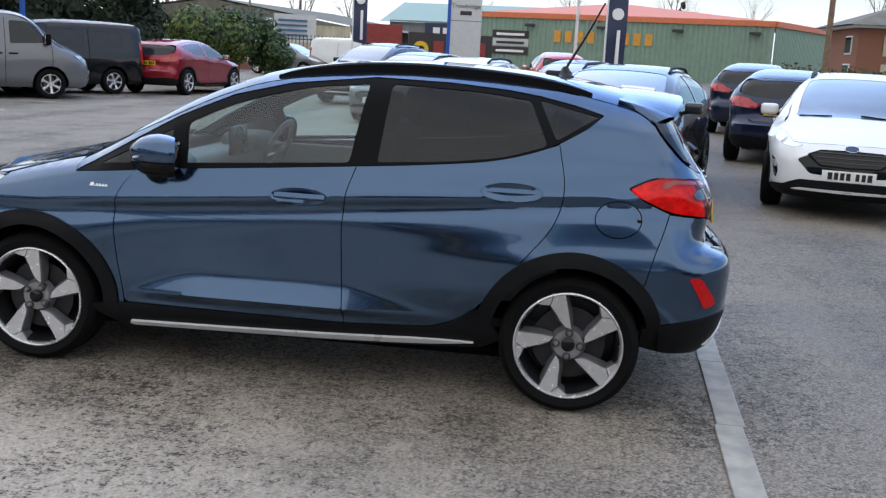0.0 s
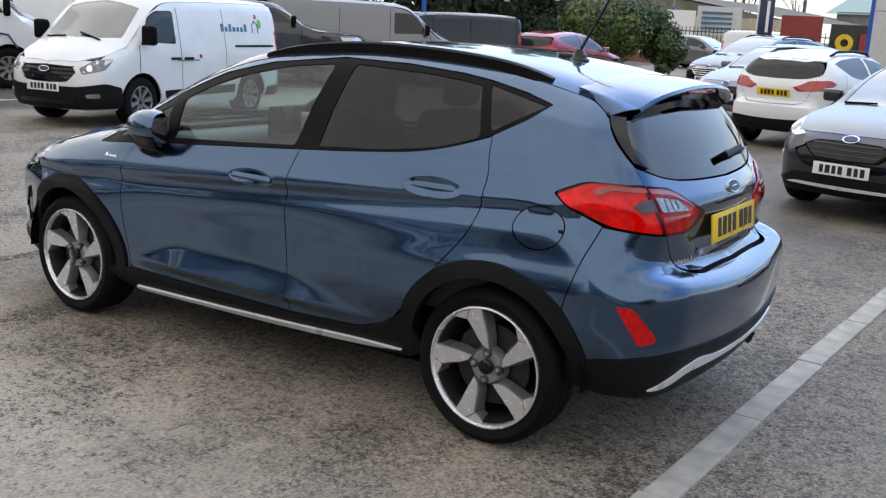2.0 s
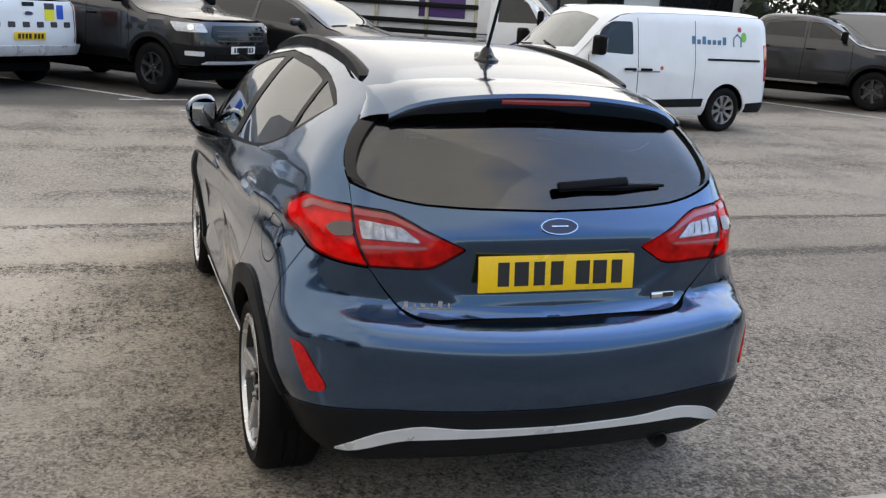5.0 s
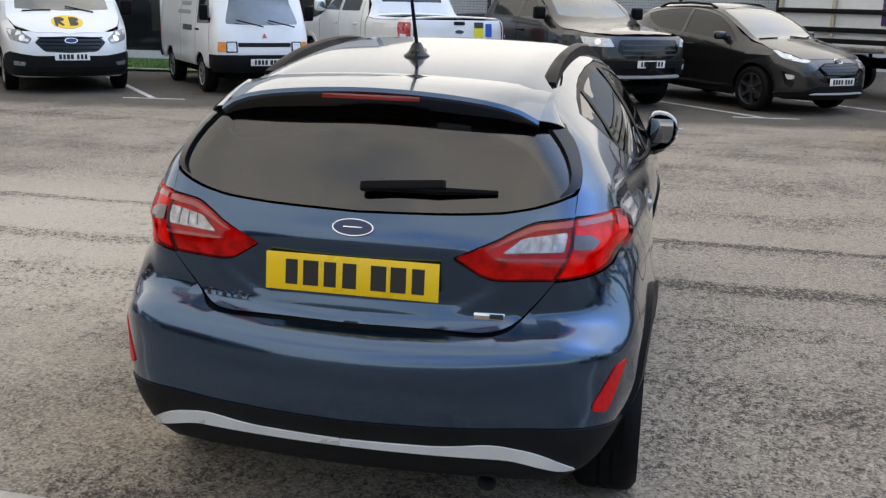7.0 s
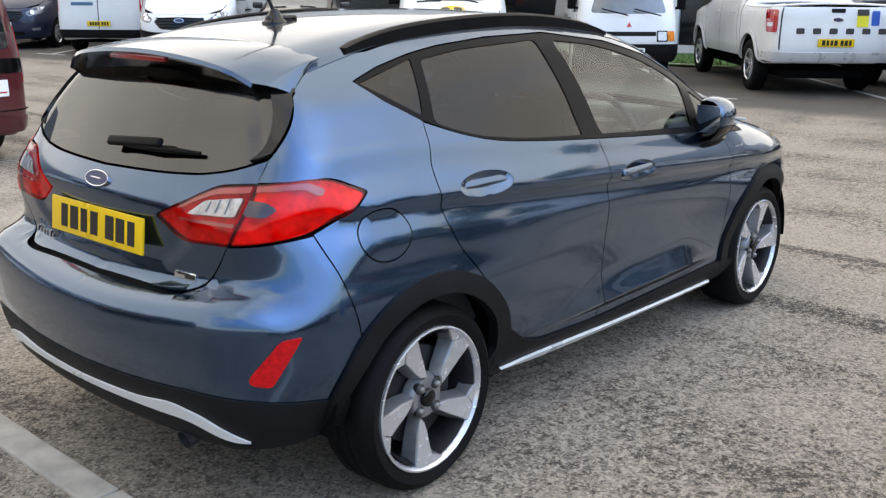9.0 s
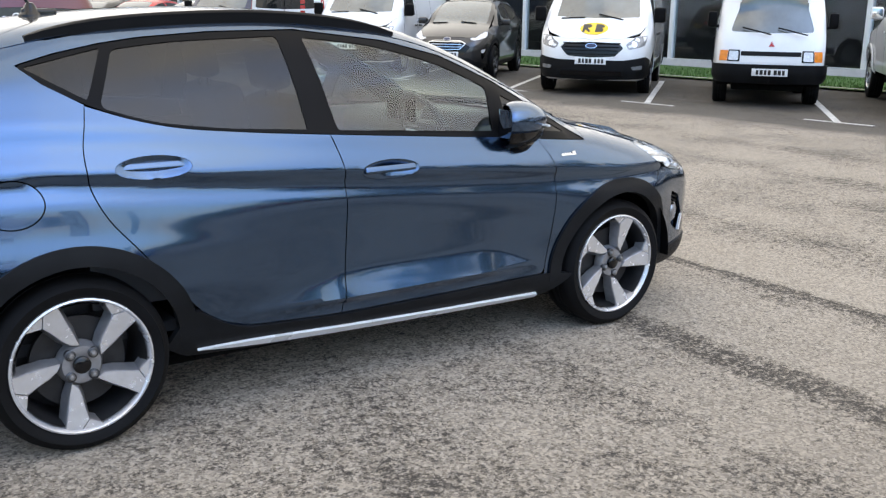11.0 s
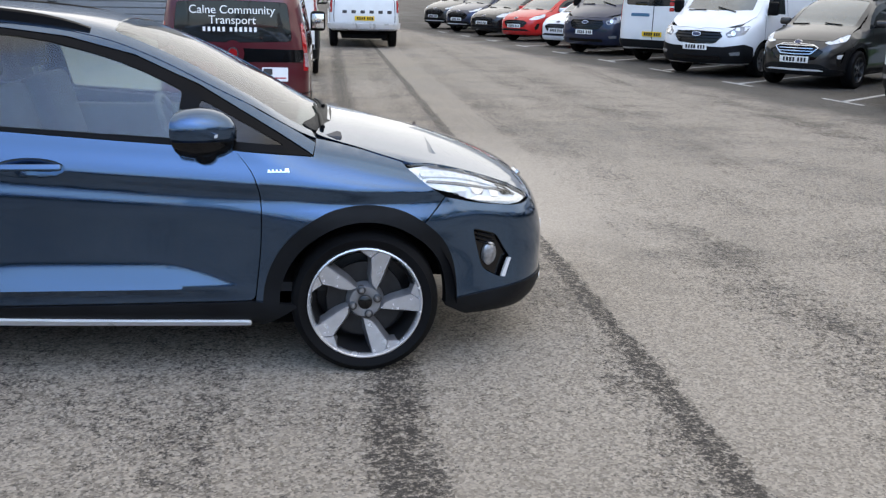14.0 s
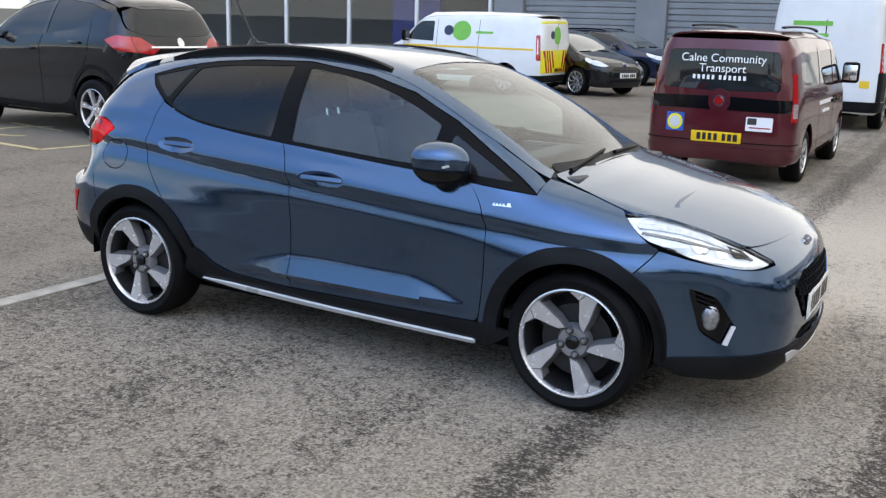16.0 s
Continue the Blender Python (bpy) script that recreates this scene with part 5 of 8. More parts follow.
SECTION = ((0.15, 0.22, 0.30, 0.355, 0.405, 0.425, 0.49, 0.53, 0.64, 0.735, 0.755, 0.80, 0.822, 0.852, 0.866, 0.885, 0.95, 1.00, 1.05, 1.20, 1.37, 1.48),
           (-0.09, -0.06, -0.036, -0.033, -0.0335, -0.034, -0.034, -0.033, -0.026, -0.014, -0.0135, -0.0205, -0.021, -0.003, 0.0, -0.004, -0.026, -0.042, -0.070, -0.145, -0.255, -0.345))


HANDLES = ((-0.033, 0.872), (-0.961, 0.953))


def car_dent(x, y, z):
    """The number plate's hollow in the tailgate and the bowls behind the door handles."""
    reach = 0.31 + 1.5 * np.clip(z - 0.775, 0, 0.07)
    hollow = ramp(-x, 1.60, 1.72) * ramp(z, 0.752, 0.786) * ramp(-z, -0.975, -0.90) * ramp(-y, -reach - 0.04, -reach + 0.04)
    v = 0.012 * hollow
    for hx, hz in HANDLES:
        d = ((x - hx) / 0.128) ** 2 + ((z - hz) / 0.036) ** 2
        v = v + 0.022 * np.clip(1 - d, 0, 1) * (y > 0.6)
    return v


def car_swell(x, z):
    """Haunches over the wheels and the scalloped ledge low on the doors."""
    deep = 0.030 * np.clip((x + 0.82) / 0.56, 0, 1) * ramp(-x, -0.86, -0.42)
    rest = deep - 0.27 * (z - 0.374)
    low = np.minimum(0.5 * (rest + np.sqrt(rest * rest + 1e-5)), deep) * ramp(z, 0.344, 0.382) * ramp(deep, 0.0, 0.006)
    band = ramp(z, 0.34, 0.54)
    rear = band * ramp(-z, -0.865, -0.63) * ramp(-x, 0.0, 1.15) * ramp(x, -1.95, -1.60)
    front = band * ramp(-z, -0.80, -0.58) * ramp(x, 0.60, 1.12) * ramp(-x, -1.80, -1.45)
    tuck = 0.060 * ramp(-x, 0.2, 1.55) * ramp(z + 0.20 * ramp(-x, 1.45, 1.80), 0.83, 1.06)
    return low + 0.052 * rear + 0.030 * front - tuck


CAR = Form(
    outline=OUTLINE,
    half=0.845,
    section=SECTION,
    front=(0.9, 0.28, 2.6), rear=(-0.8, 0.115, 3.0), bow=(0.16, 0.115), crown=0.05, blend=0.14, pivots=((1.55, 0.42), (-1.55, 0.42)), cell=0.012, shear=0.075, dent=car_dent, ledge=0.10, swell=car_swell)



MID = 1.55 + 0.425 * math.pi / 2 + 0.42          # chart place of the middle line
AXLE, HUB, TYRE = 1.2465, 0.305, 0.305
ARCHES = [disc(AXLE, HUB, 0.372, 44), disc(-AXLE, HUB, 0.372, 44)]
BELT = [(1.04, 0.912), (0.31, 0.976), (-0.28, 1.023), (-0.54, 1.044), (-0.84, 1.074), (-1.0, 1.11), (-1.145, 1.165), (-1.26, 1.23)]
CANT = [(-1.326, 1.287), (-1.20, 1.322), (-1.04, 1.354), (-0.9, 1.373), (-0.64, 1.392), (-0.3, 1.398), (0.08, 1.354), (0.34, 1.290), (0.59, 1.180), (0.81, 1.052)]
DLO = L(*[(*p, 0.06) for p in BELT[1:]], *[(*p, 0.05 if i else 0.02) for i, p in enumerate(CANT)], (1.04, 0.914, 0.01))
F_DOOR = L((0.735, 0.944, 0.02), (0.832, 0.82, 0.12), (0.836, 0.60, 0.15), (0.80, 0.322, 0.03), (-0.242, 0.312, 0.01), (-0.228, 0.5, 0.1), (-0.223, 0.76, 0.12), (-0.24, 0.91, 0.1), (-0.279, 1.021), (0.31, 0.974, 0.2))
R_DOOR = L((-0.242, 0.312, 0.01), (-0.69, 0.332, 0.10), (-0.80, 0.395, 0.10), (-0.925, 0.54, 0.1), (-1.039, 0.684, 0.1), (-1.150, 0.815, 0.12), (-1.193, 0.97, 0.12), (-1.147, 1.160), (-1.0, 1.108, 0.08), (-0.84, 1.072, 0.1),
           (-0.54, 1.042, 0.1), (-0.279, 1.021), (-0.24, 0.91, 0.1), (-0.223, 0.76, 0.12), (-0.228, 0.5, 0.1))
FRAME = L(*[(x, z + d) for (x, z), d in zip(CANT[1:], (0.045, 0.040, 0.040, 0.042, 0.044, 0.044, 0.044, 0.044, 0.036))], (1.05, 0.955), (1.04, 0.915),
          *[(x, z) for x, z in reversed(CANT[1:])], *[(x, z) for x, z in reversed(CANT[:1])], (-1.26, 1.23), (-1.145, 1.163), (-1.193, 0.97, 0.12), (-1.150, 0.815, 0.12), (-1.039, 0.684, 0.1), (-0.86, 0.46), (-1.0, 0.30), (-1.5, 0.30), (-1.524, 0.50, 0.05),
          (-1.588, 0.756, 0.1), (-1.66, 0.896), (-1.54, 0.936, 0.03), (-1.452, 0.998, 0.01), (-1.555, 1.046, 0.04), (-1.863, 1.040), (-1.805, 1.100), (-1.66, 1.185), (-1.535, 1.268), (-1.50, 1.330), (-1.43, 1.355))
FENDER = L((0.80, 0.322), (0.836, 0.60, 0.15), (0.832, 0.82, 0.12), (0.735, 0.938), (1.04, 0.911), (1.05, 0.968), (1.24, 0.926, 0.1), (1.40, 0.880), (1.417, 0.862), (1.517, 0.784, 0.03), (1.582, 0.745), (1.487, 0.641), (1.5, 0.30), (0.95, 0.24))
HEADLAMP = L((1.412, 0.866, 0.01), (1.52, 0.870, 0.05), (1.70, 0.853, 0.08), (1.86, 0.829, 0.08), (2.07, 0.752, 0.06), (2.150, 0.696, 0.02), (2.017, 0.680, 0.06), (1.763, 0.712, 0.08), (1.517, 0.782, 0.06))
F_BUMPER = L((1.487, 0.641), (1.582, 0.743), (1.763, 0.709, 0.08), (2.017, 0.677, 0.06), (2.152, 0.690), (2.160, 0.700), (2.088, 0.757), (2.21, 0.765), (2.40, 0.768, 0.05), (MID, 0.766), (MID, 0.335), (2.18, 0.335, 0.1), (1.968, 0.320, 0.1), (1.68, 0.295), (1.5, 0.30))
F_LIP = L((1.60, 0.27), (1.68, 0.299, 0.03), (1.968, 0.324, 0.1), (2.18, 0.339, 0.1), (MID, 0.339), (MID, 0.215), (1.75, 0.215, 0.04))
FOG = L((1.741, 0.600, 0.02), (1.875, 0.566, 0.03), (1.958, 0.450, 0.02), (1.921, 0.367, 0.02), (1.815, 0.420, 0.03))
GRILLE = L((MID, 0.640), (2.36, 0.632, 0.02), (2.22, 0.575, 0.03), (2.33, 0.435, 0.04), (MID, 0.420))
INTAKE = L((MID, 0.395), (2.34, 0.395, 0.02), (2.27, 0.362, 0.02), (2.34, 0.345, 0.02), (MID, 0.345))
TAIL_OUT = L((-1.455, 0.998, 0.015), (-1.555, 1.044, 0.06), (-1.66, 1.050, 0.06), (-1.860, 1.038), (-1.978, 0.871), (-1.69, 0.897, 0.03), (-1.54, 0.937, 0.05))
TAIL_IN = L((-1.868, 1.038), (-2.06, 1.026, 0.05), (-2.20, 0.990, 0.05), (-2.345, 0.922, 0.01), (-2.25, 0.862, 0.03), (-1.988, 0.870))
R_BUMPER = L((-1.524, 0.50, 0.05), (-1.588, 0.756, 0.1), (-1.66, 0.893), (-1.985, 0.867), (-2.045, 0.795, 0.05), (-2.124, 0.735, 0.05), (-2.234, 0.713, 0.06), (-MID, 0.705), (-MID, 0.440), (-2.32, 0.447, 0.1), (-2.02, 0.465, 0.1), (-1.862, 0.452, 0.1), (-1.60, 0.405), (-1.52, 0.38))
R_LIP = L((-1.56, 0.40), (-1.60, 0.409), (-1.862, 0.456, 0.1), (-2.02, 0.469, 0.1), (-2.32, 0.451, 0.1), (-MID, 0.444), (-MID, 0.265), (-2.1, 0.265), (-1.72, 0.275, 0.05), (-1.55, 0.31))
R_GLASS = L((-1.522, 1.276, 0.02), (-1.66, 1.190, 0.05), (-1.80, 1.104, 0.04), (-2.00, 1.066, 0.1), (-2.30, 1.042, 0.1), (-MID, 1.034), (-MID, 1.335), (-1.75, 1.325))
GATE = L((-1.805, 1.099), (-1.863, 1.036), (-1.983, 0.867), (-2.045, 0.797, 0.05), (-2.124, 0.738, 0.05), (-2.234, 0.716, 0.06), (-MID, 0.708), (-MID, 1.031), (-2.30, 1.039, 0.1), (-2.00, 1.063, 0.1))
SILL = L((0.98, 0.30), (0.80, 0.320), (-0.242, 0.310), (-0.69, 0.330, 0.1), (-0.86, 0.45, 0.05), (-0.95, 0.30), (-0.86, 0.245, 0.03), (-0.2, 0.205, 0.1), (0.8, 0.19, 0.03))


SCREEN_HALF = L((1.118, 0), (1.10, 0.30, 0.1), (1.035, 0.575, 0.02), (0.62, 0.562, 0.1), (0.250, 0.510, 0.03), (0.222, 0.25, 0.1), (0.212, 0))
pavement_sign()

# ---------------------------------------------------------------- other vehicles
def sized(pts, fx, fz):
    return np.asarray(pts) * np.array([fx, fz])


def flat_sized(pts, fx):
    return np.asarray(pts) * fx


def mirror_pair(car, form, q, size, body, lift=0.10, arm=M["black_trim"]):
    """Door mirrors: a rounded housing, its glass and an arm."""
    p = on_skin(form, q)
    for s in (1, -1):
        c = Vector((p.x, s * (p.y + lift), p.z + size[2] * 0.45))
        house = part("door_mirror", block(size, c, min(size) * 0.42, 4), body, car, "door mirror")
        part("mirror_glass", block((0.006, size[1] * 0.8, size[2] * 0.72), (c.x - size[0] * 0.5, c.y, c.z), 0.002), M["chrome"], house)
        part("mirror_arm", tube([(p.x + 0.02, s * (p.y - 0.02), p.z), (p.x + 0.01, s * (p.y + lift * 0.7), p.z + 0.02)], 0.022), arm, house)


def underbody(car, half, x0, x1, axles, hub, arch, wheels):
    part("floor_pan", block((x1 - x0, half * 1.3, 0.12), ((x0 + x1) / 2, 0, 0.30), 0.03), M["dark"], car)
    r, rim, style, y = wheels
    for x in axles:
        for s in (1, -1):
            well = arch_well(x, hub + 0.02, arch + 0.005, half - 0.5, half - 0.06)
            part("wheel_well", well if s > 0 else mirrored(well), M["dark"], car)
            wheel(car, (x, s * y, hub), r, rim, 0.21, s, style, 17.0 * x)


def vehicle(name, label, category, m, spec, seed=1, decor=(), words=()):
    """Skin, openings, lamps, plates, wheels from a table of parts."""
    form, fx, fz = spec["form"], spec["fx"], spec["fz"]
    car = thing(name, label, category, m, {"car": "parked cars", "van": "parked vans", "pickup": "parked pickups"}.get(category, ""))
    paint_, h = spec["paint"], spec.get("h", 0.075)
    arches = [disc(x, spec["hub"], spec["arch"], 30) for x in spec["axles"]]
    sides, tops = [], []
    for nm, chart, pts, mat, mode, lift in list(spec["parts"]) + list(decor):
        pts = sized(pts, fx, fz) if chart == "wrap" else flat_sized(pts, fx) if chart == "down" else sized(pts, fx, fz)
        geo = panel(form, pts, chart, h=h * 0.8, lift=lift, depth=0.02 if lift >= 0 else 0.0, gap=0.002, both=mode == "both")
        for q in ((geo, mirrored(geo)) if mode == "pair" else (mirrored(geo),) if mode == "right" else (geo,)):
            part(nm, q, M[mat] if isinstance(mat, str) else mat, car)
        if mode != "on" and lift < 0.0015:
            (sides if chart == "wrap" else tops if chart == "down" else []).append(pts)
    body = spec["body"] if "body" in spec else None
    part("body", panel(form, sized(body, fx, fz), h=h, both=True, holes=arches + sides, depth=0.02), paint_, car)
    part("roof", panel(form, flat_sized(spec["top"], fx), "down", h=h, both=True, holes=tops, lift=0.004, depth=0.02), paint_, car)
    inner = panel(form, sized(body, fx, fz), h=h * 1.6, both=True, lift=-0.05, depth=0, holes=arches)
    part("inner_shell", inner, M["dark"], car)
    for nm, pts in spec.get("seams", ()):
        geo = panel(form, sized(pts, fx, fz), h=h, lift=0.006 if nm == "bonnet_gap" else 0.0015, depth=0)
        part(nm, geo, M["dark"], car)
        part(nm, mirrored(geo), M["dark"], car)
    mq, ms, mm = spec["mirror"]
    mirror_pair(car, form, (mq[0] * fx, mq[1] * fz), ms, mm)
    for x, z in spec.get("handles", ()):
        f = skin_frame(form, (x * fx, z * fz), lift=0.018)
        geo = moved(block((0.20, 0.035, 0.03), bevel=0.014), f)
        part("door_handle", geo, spec.get("handle_mat", paint_), car)
        part("door_handle", mirrored(geo), spec.get("handle_mat", paint_), car)
    for chart, y, z, mat in spec.get("plates", ()):
        f = skin_frame(form, (y, z * fz), chart, spec.get("plate_lift", 0.012))
        number_plate(car, f, 0.52, 0.111, M[mat], seed=seed + int(mat == "plate_white"))
    for geo, nm, mat in spec.get("extra", ()):
        part(nm, geo, mat, car)
    for text, size, chart, q, mat, mode in words:
        f = skin_frame(form, (q[0] * fx, q[1] * fz), chart, 0.006)
        lettering("lettering", text, size, f if mode != "right" else Matrix.Diagonal((1, -1, 1, 1)) @ f @ Matrix.Diagonal((-1, 1, 1, 1)), M[mat], car)
    underbody(car, form.half, form.xmin + 0.35, form.xmax - 0.35, spec["axles"], spec["hub"], spec["arch"], spec["wheels"])
    return car


def seam(line, w=0.007):
    """A thin closed outline along a polyline, for a panel joint."""
    p = np.array(line, float)
    d = np.gradient(p, axis=0)
    n = np.stack([-d[:, 1], d[:, 0]], 1) / np.linalg.norm(d, axis=1)[:, None]
    return np.concatenate([p + n * w / 2, (p - n * w / 2)[::-1]])


def hatch_spec(paint_, fx, fz, hub=0.33, rim=0.24, style="silver", rails=True, suv=False, grille="gloss_black", clad=True, bright=False):
    """A hatchback or crossover of the same family as the blue car, sized by fx (plan) and fz (height)."""
    form = Form([(x * fx, z * fz) for x, z in OUTLINE], 0.845 * fx, (tuple(z * fz for z in SECTION[0]), tuple(d * fx for d in SECTION[1])), (0.9 * fx, 0.26 * fx, 2.6), (-0.7 * fx, 0.15 * fx, 3.0),
                bow=(0.14 * fx, 0.12 * fx), blend=0.16 * fx, pivots=((1.55 * fx, 0.42 * fx), (-1.55 * fx, 0.42 * fx)), cell=0.03, shear=0.075)
    mid = MID
    body = L((mid, 0.23), (mid, 0.76), (2.21, 0.757), (1.44, 0.87), (1.24, 0.92), (1.05, 0.955), (0.84, 1.06), (0.6, 1.20), (0.34, 1.325), (0.08, 1.39), (-0.3, 1.435), (-0.64, 1.43), (-0.9, 1.41), (-1.2, 1.36), (-1.42, 1.32), (-1.47, 1.28),
             (-1.75, 1.11), (-2.0, 1.065), (-2.3, 1.04), (-mid, 1.034), (-mid, 0.28), (-1.6, 0.25), (1.6, 0.22))
    clad_m = "cladding" if clad else paint_
    head = HEADLAMP if not suv else L((1.46, 0.86, 0.02), (1.7, 0.85, 0.05), (2.0, 0.80, 0.05), (2.2, 0.735, 0.02), (2.1, 0.705, 0.03), (1.75, 0.755, 0.05))
    parts = [
        ("windscreen", "down", SCREEN_HALF, "glass_screen", "both", -0.001),
        ("rear_window", "wrap", R_GLASS, "glass_dark", "both", -0.001),
        ("side_window", "wrap", L((0.88, 0.945, 0.02), (-0.26, 1.03, 0.01), (-0.29, 1.375, 0.02), (0.08, 1.335, 0.05), (0.34, 1.275, 0.05), (0.6, 1.16, 0.05)), "glass_dark", "pair", -0.006),
        ("side_window", "wrap", L((-0.33, 1.035, 0.01), (-0.84, 1.08, 0.05), (-1.0, 1.115, 0.05), (-1.26, 1.235, 0.03), (-1.31, 1.285, 0.01), (-1.04, 1.34, 0.05), (-0.64, 1.375, 0.05), (-0.35, 1.38, 0.01)), "glass_dark", "pair", -0.006),
        ("headlamp", "wrap", head, "lens_white", "pair", 0.001),
        ("tail_lamp", "wrap", L((-1.455, 0.998, 0.015), (-1.60, 1.05, 0.06), (-2.06, 1.026, 0.05), (-2.345, 0.922, 0.02), (-2.25, 0.862, 0.03), (-1.69, 0.897, 0.03)), "lens_red", "pair", 0.001),
        ("grille", "wrap", L((mid, 0.68), (2.30, 0.672, 0.03), (2.16, 0.60, 0.03), (2.28, 0.46, 0.04), (mid, 0.44)), grille, "both", -0.02),
        ("lower_intake", "wrap", L((mid, 0.40), (2.2, 0.40, 0.02), (2.05, 0.33, 0.02), (mid, 0.32)), "cladding", "both", 0.003),
        ("fog_recess", "wrap", FOG, "gloss_black", "pair", 0.003),
        ("sill_cladding", "wrap", SILL, clad_m, "pair", 0.006),
        ("front_lip", "wrap", F_LIP, clad_m, "both", 0.006),
        ("rear_lip", "wrap", R_LIP, clad_m, "both", 0.006),
    ]
    if suv:
        hexa = [(mid, 0.712), (2.36, 0.705), (2.24, 0.655), (2.36, 0.545), (mid, 0.535)]
        parts += [("grille_surround", "wrap", L(*[(*p, 0.02) if 0 < i < 4 else p for i, p in enumerate(hexa)]), "chrome" if bright else "black_trim", "both", 0.006), ("grille_field", "wrap", L((mid, 0.700), (2.375, 0.692, 0.02), (2.265, 0.652, 0.02), (2.375, 0.556, 0.02), (mid, 0.547)), "gloss_black", "both", 0.011)]
        parts += [("grille_bar", "wrap", L((mid, 0.585 + 0.042 * k), (2.335, 0.585 + 0.042 * k), (2.335, 0.598 + 0.042 * k), (mid, 0.598 + 0.042 * k)), "chrome" if bright else "alloy_dark", "both", 0.016) for k in range(3)]
        parts += [("fog_lamp", "wrap", L((1.80, 0.56, 0.02), (1.95, 0.545, 0.02), (1.95, 0.49, 0.02), (1.86, 0.48, 0.02)), "lens_white", "pair", 0.010), ("skid_trim", "wrap", L((mid, 0.315), (2.2, 0.315, 0.02), (2.12, 0.29, 0.02), (mid, 0.285)), "silver", "both", 0.016)]
    else:
        parts += [("grille_bar", "wrap", L((mid, 0.50 + 0.055 * k), (2.27, 0.50 + 0.055 * k), (2.27, 0.512 + 0.055 * k), (mid, 0.512 + 0.055 * k)), "alloy_dark", "both", 0.004) for k in range(3)]
    parts += [("lamp_bowl", "wrap", disc(1.86, 0.775, 0.036, 18, 0.8), "reflector", "pair", 0.006), ("oval_badge", "ahead", disc(0, 0.725, 0.075, 24, 0.42), "chrome", "on", 0.012), ("badge_field", "ahead", disc(0, 0.725, 0.063, 24, 0.38), "sign_navy", "on", 0.016)]
    ax = AXLE * fx
    arch = hub + 0.055
    if clad:
        for s in (1, -1):
            parts.append(("arch_cladding", "wrap", np.concatenate([disc(s * AXLE, hub / fz, (arch + 0.05) / fx, 40)[:20], disc(s * AXLE, hub / fz, arch / fx, 40)[19::-1]]), "cladding", "pair", 0.010))
    extra = []
    if rails:
        for s in (1, -1):
            pts = []
            for x in (0.1, -0.05, -0.5, -1.0, -1.2):
                q = on_skin(form, (x * fx, 0.50 * fx), "down")
                pts.append((q.x, s * q.y, q.z + (0.0 if x in (0.1, -1.2) else 0.045)))
            extra.append((tube(pts, 0.02), "roof_rail", M["black_trim"]))
    for s in (0.35, -0.25):
        p = [on_skin(form, (x * fx, y * fx), "down", 0.012) for x, y in ((1.08, s + 0.02), (1.05, s - 0.3))]
        extra.append((tube([tuple(q) for q in p], 0.010, 6), "wiper", M["black_trim"]))
    seams = [("door_gap", seam([(0.735, 0.94), (0.832, 0.82), (0.836, 0.6), (0.80, 0.33)])), ("door_gap", seam([(-0.279, 1.02), (-0.24, 0.91), (-0.223, 0.76), (-0.228, 0.5), (-0.242, 0.33)])),
             ("door_gap", seam([(-1.147, 1.16), (-1.193, 0.97), (-1.15, 0.815), (-1.039, 0.684)])), ("bumper_gap", seam([(-2.05, 0.775), (-2.124, 0.706), (-2.234, 0.68), (-mid, 0.667)])),
             ("bumper_gap", seam([(1.49, 0.64), (1.585, 0.745)])), ("gate_gap", seam([(-1.86, 1.04), (-1.985, 0.868), (-2.05, 0.775)]))]
    return dict(form=form, fx=fx, fz=fz, paint=paint_, axles=(ax, -ax), hub=hub, arch=arch, wheels=(hub, rim, style, 0.825 * fx), parts=parts, body=body,
                top=L((1.95, 0), (1.91, 0.42, 0.1), (1.86, 0.54), (1.43, 0.70), (1.25, 0.67), (1.05, 0.655), (0.62, 0.642, 0.1), (0.2, 0.565, 0.1), (-0.4, 0.515, 0.1), (-1.0, 0.525, 0.1), (-1.47, 0.57), (-1.62, 0.4, 0.1), (-1.64, 0)),
                mirror=((0.62, 0.97), (0.11, 0.20, 0.13), paint_), handles=((-0.03, 0.872), (-0.96, 0.955)), plates=(("ahead", 0.0, 0.46 if suv else 0.49, "plate_white"), ("back", 0.0, 0.83, "plate_yellow")), extra=extra, seams=seams)


VAN_OUT = [(2.2, 0.24), (2.42, 0.30), (2.48, 0.5), (2.47, 0.78), (2.42, 0.91), (2.30, 1.02), (2.05, 1.15), (1.80, 1.265), (1.5, 1.50), (1.18, 1.76), (0.9, 1.90), (0.4, 1.96), (-0.8, 1.98), (-2.2, 1.95), (-2.42, 1.88), (-2.48, 1.6), (-2.5, 1.0), (-2.5, 0.5), (-2.42, 0.3), (-2.0, 0.26)]
VAN_SEC = ((0.2, 0.3, 0.45, 0.8, 1.05, 1.2, 1.6, 1.85, 2.0), (-0.07, -0.03, -0.005, 0.0, -0.01, -0.03, -0.10, -0.16, -0.24))
VF, VR = 2.0 + 0.48 * math.pi / 2 + 0.5, 2.15 + 0.48 * math.pi / 2 + 0.5


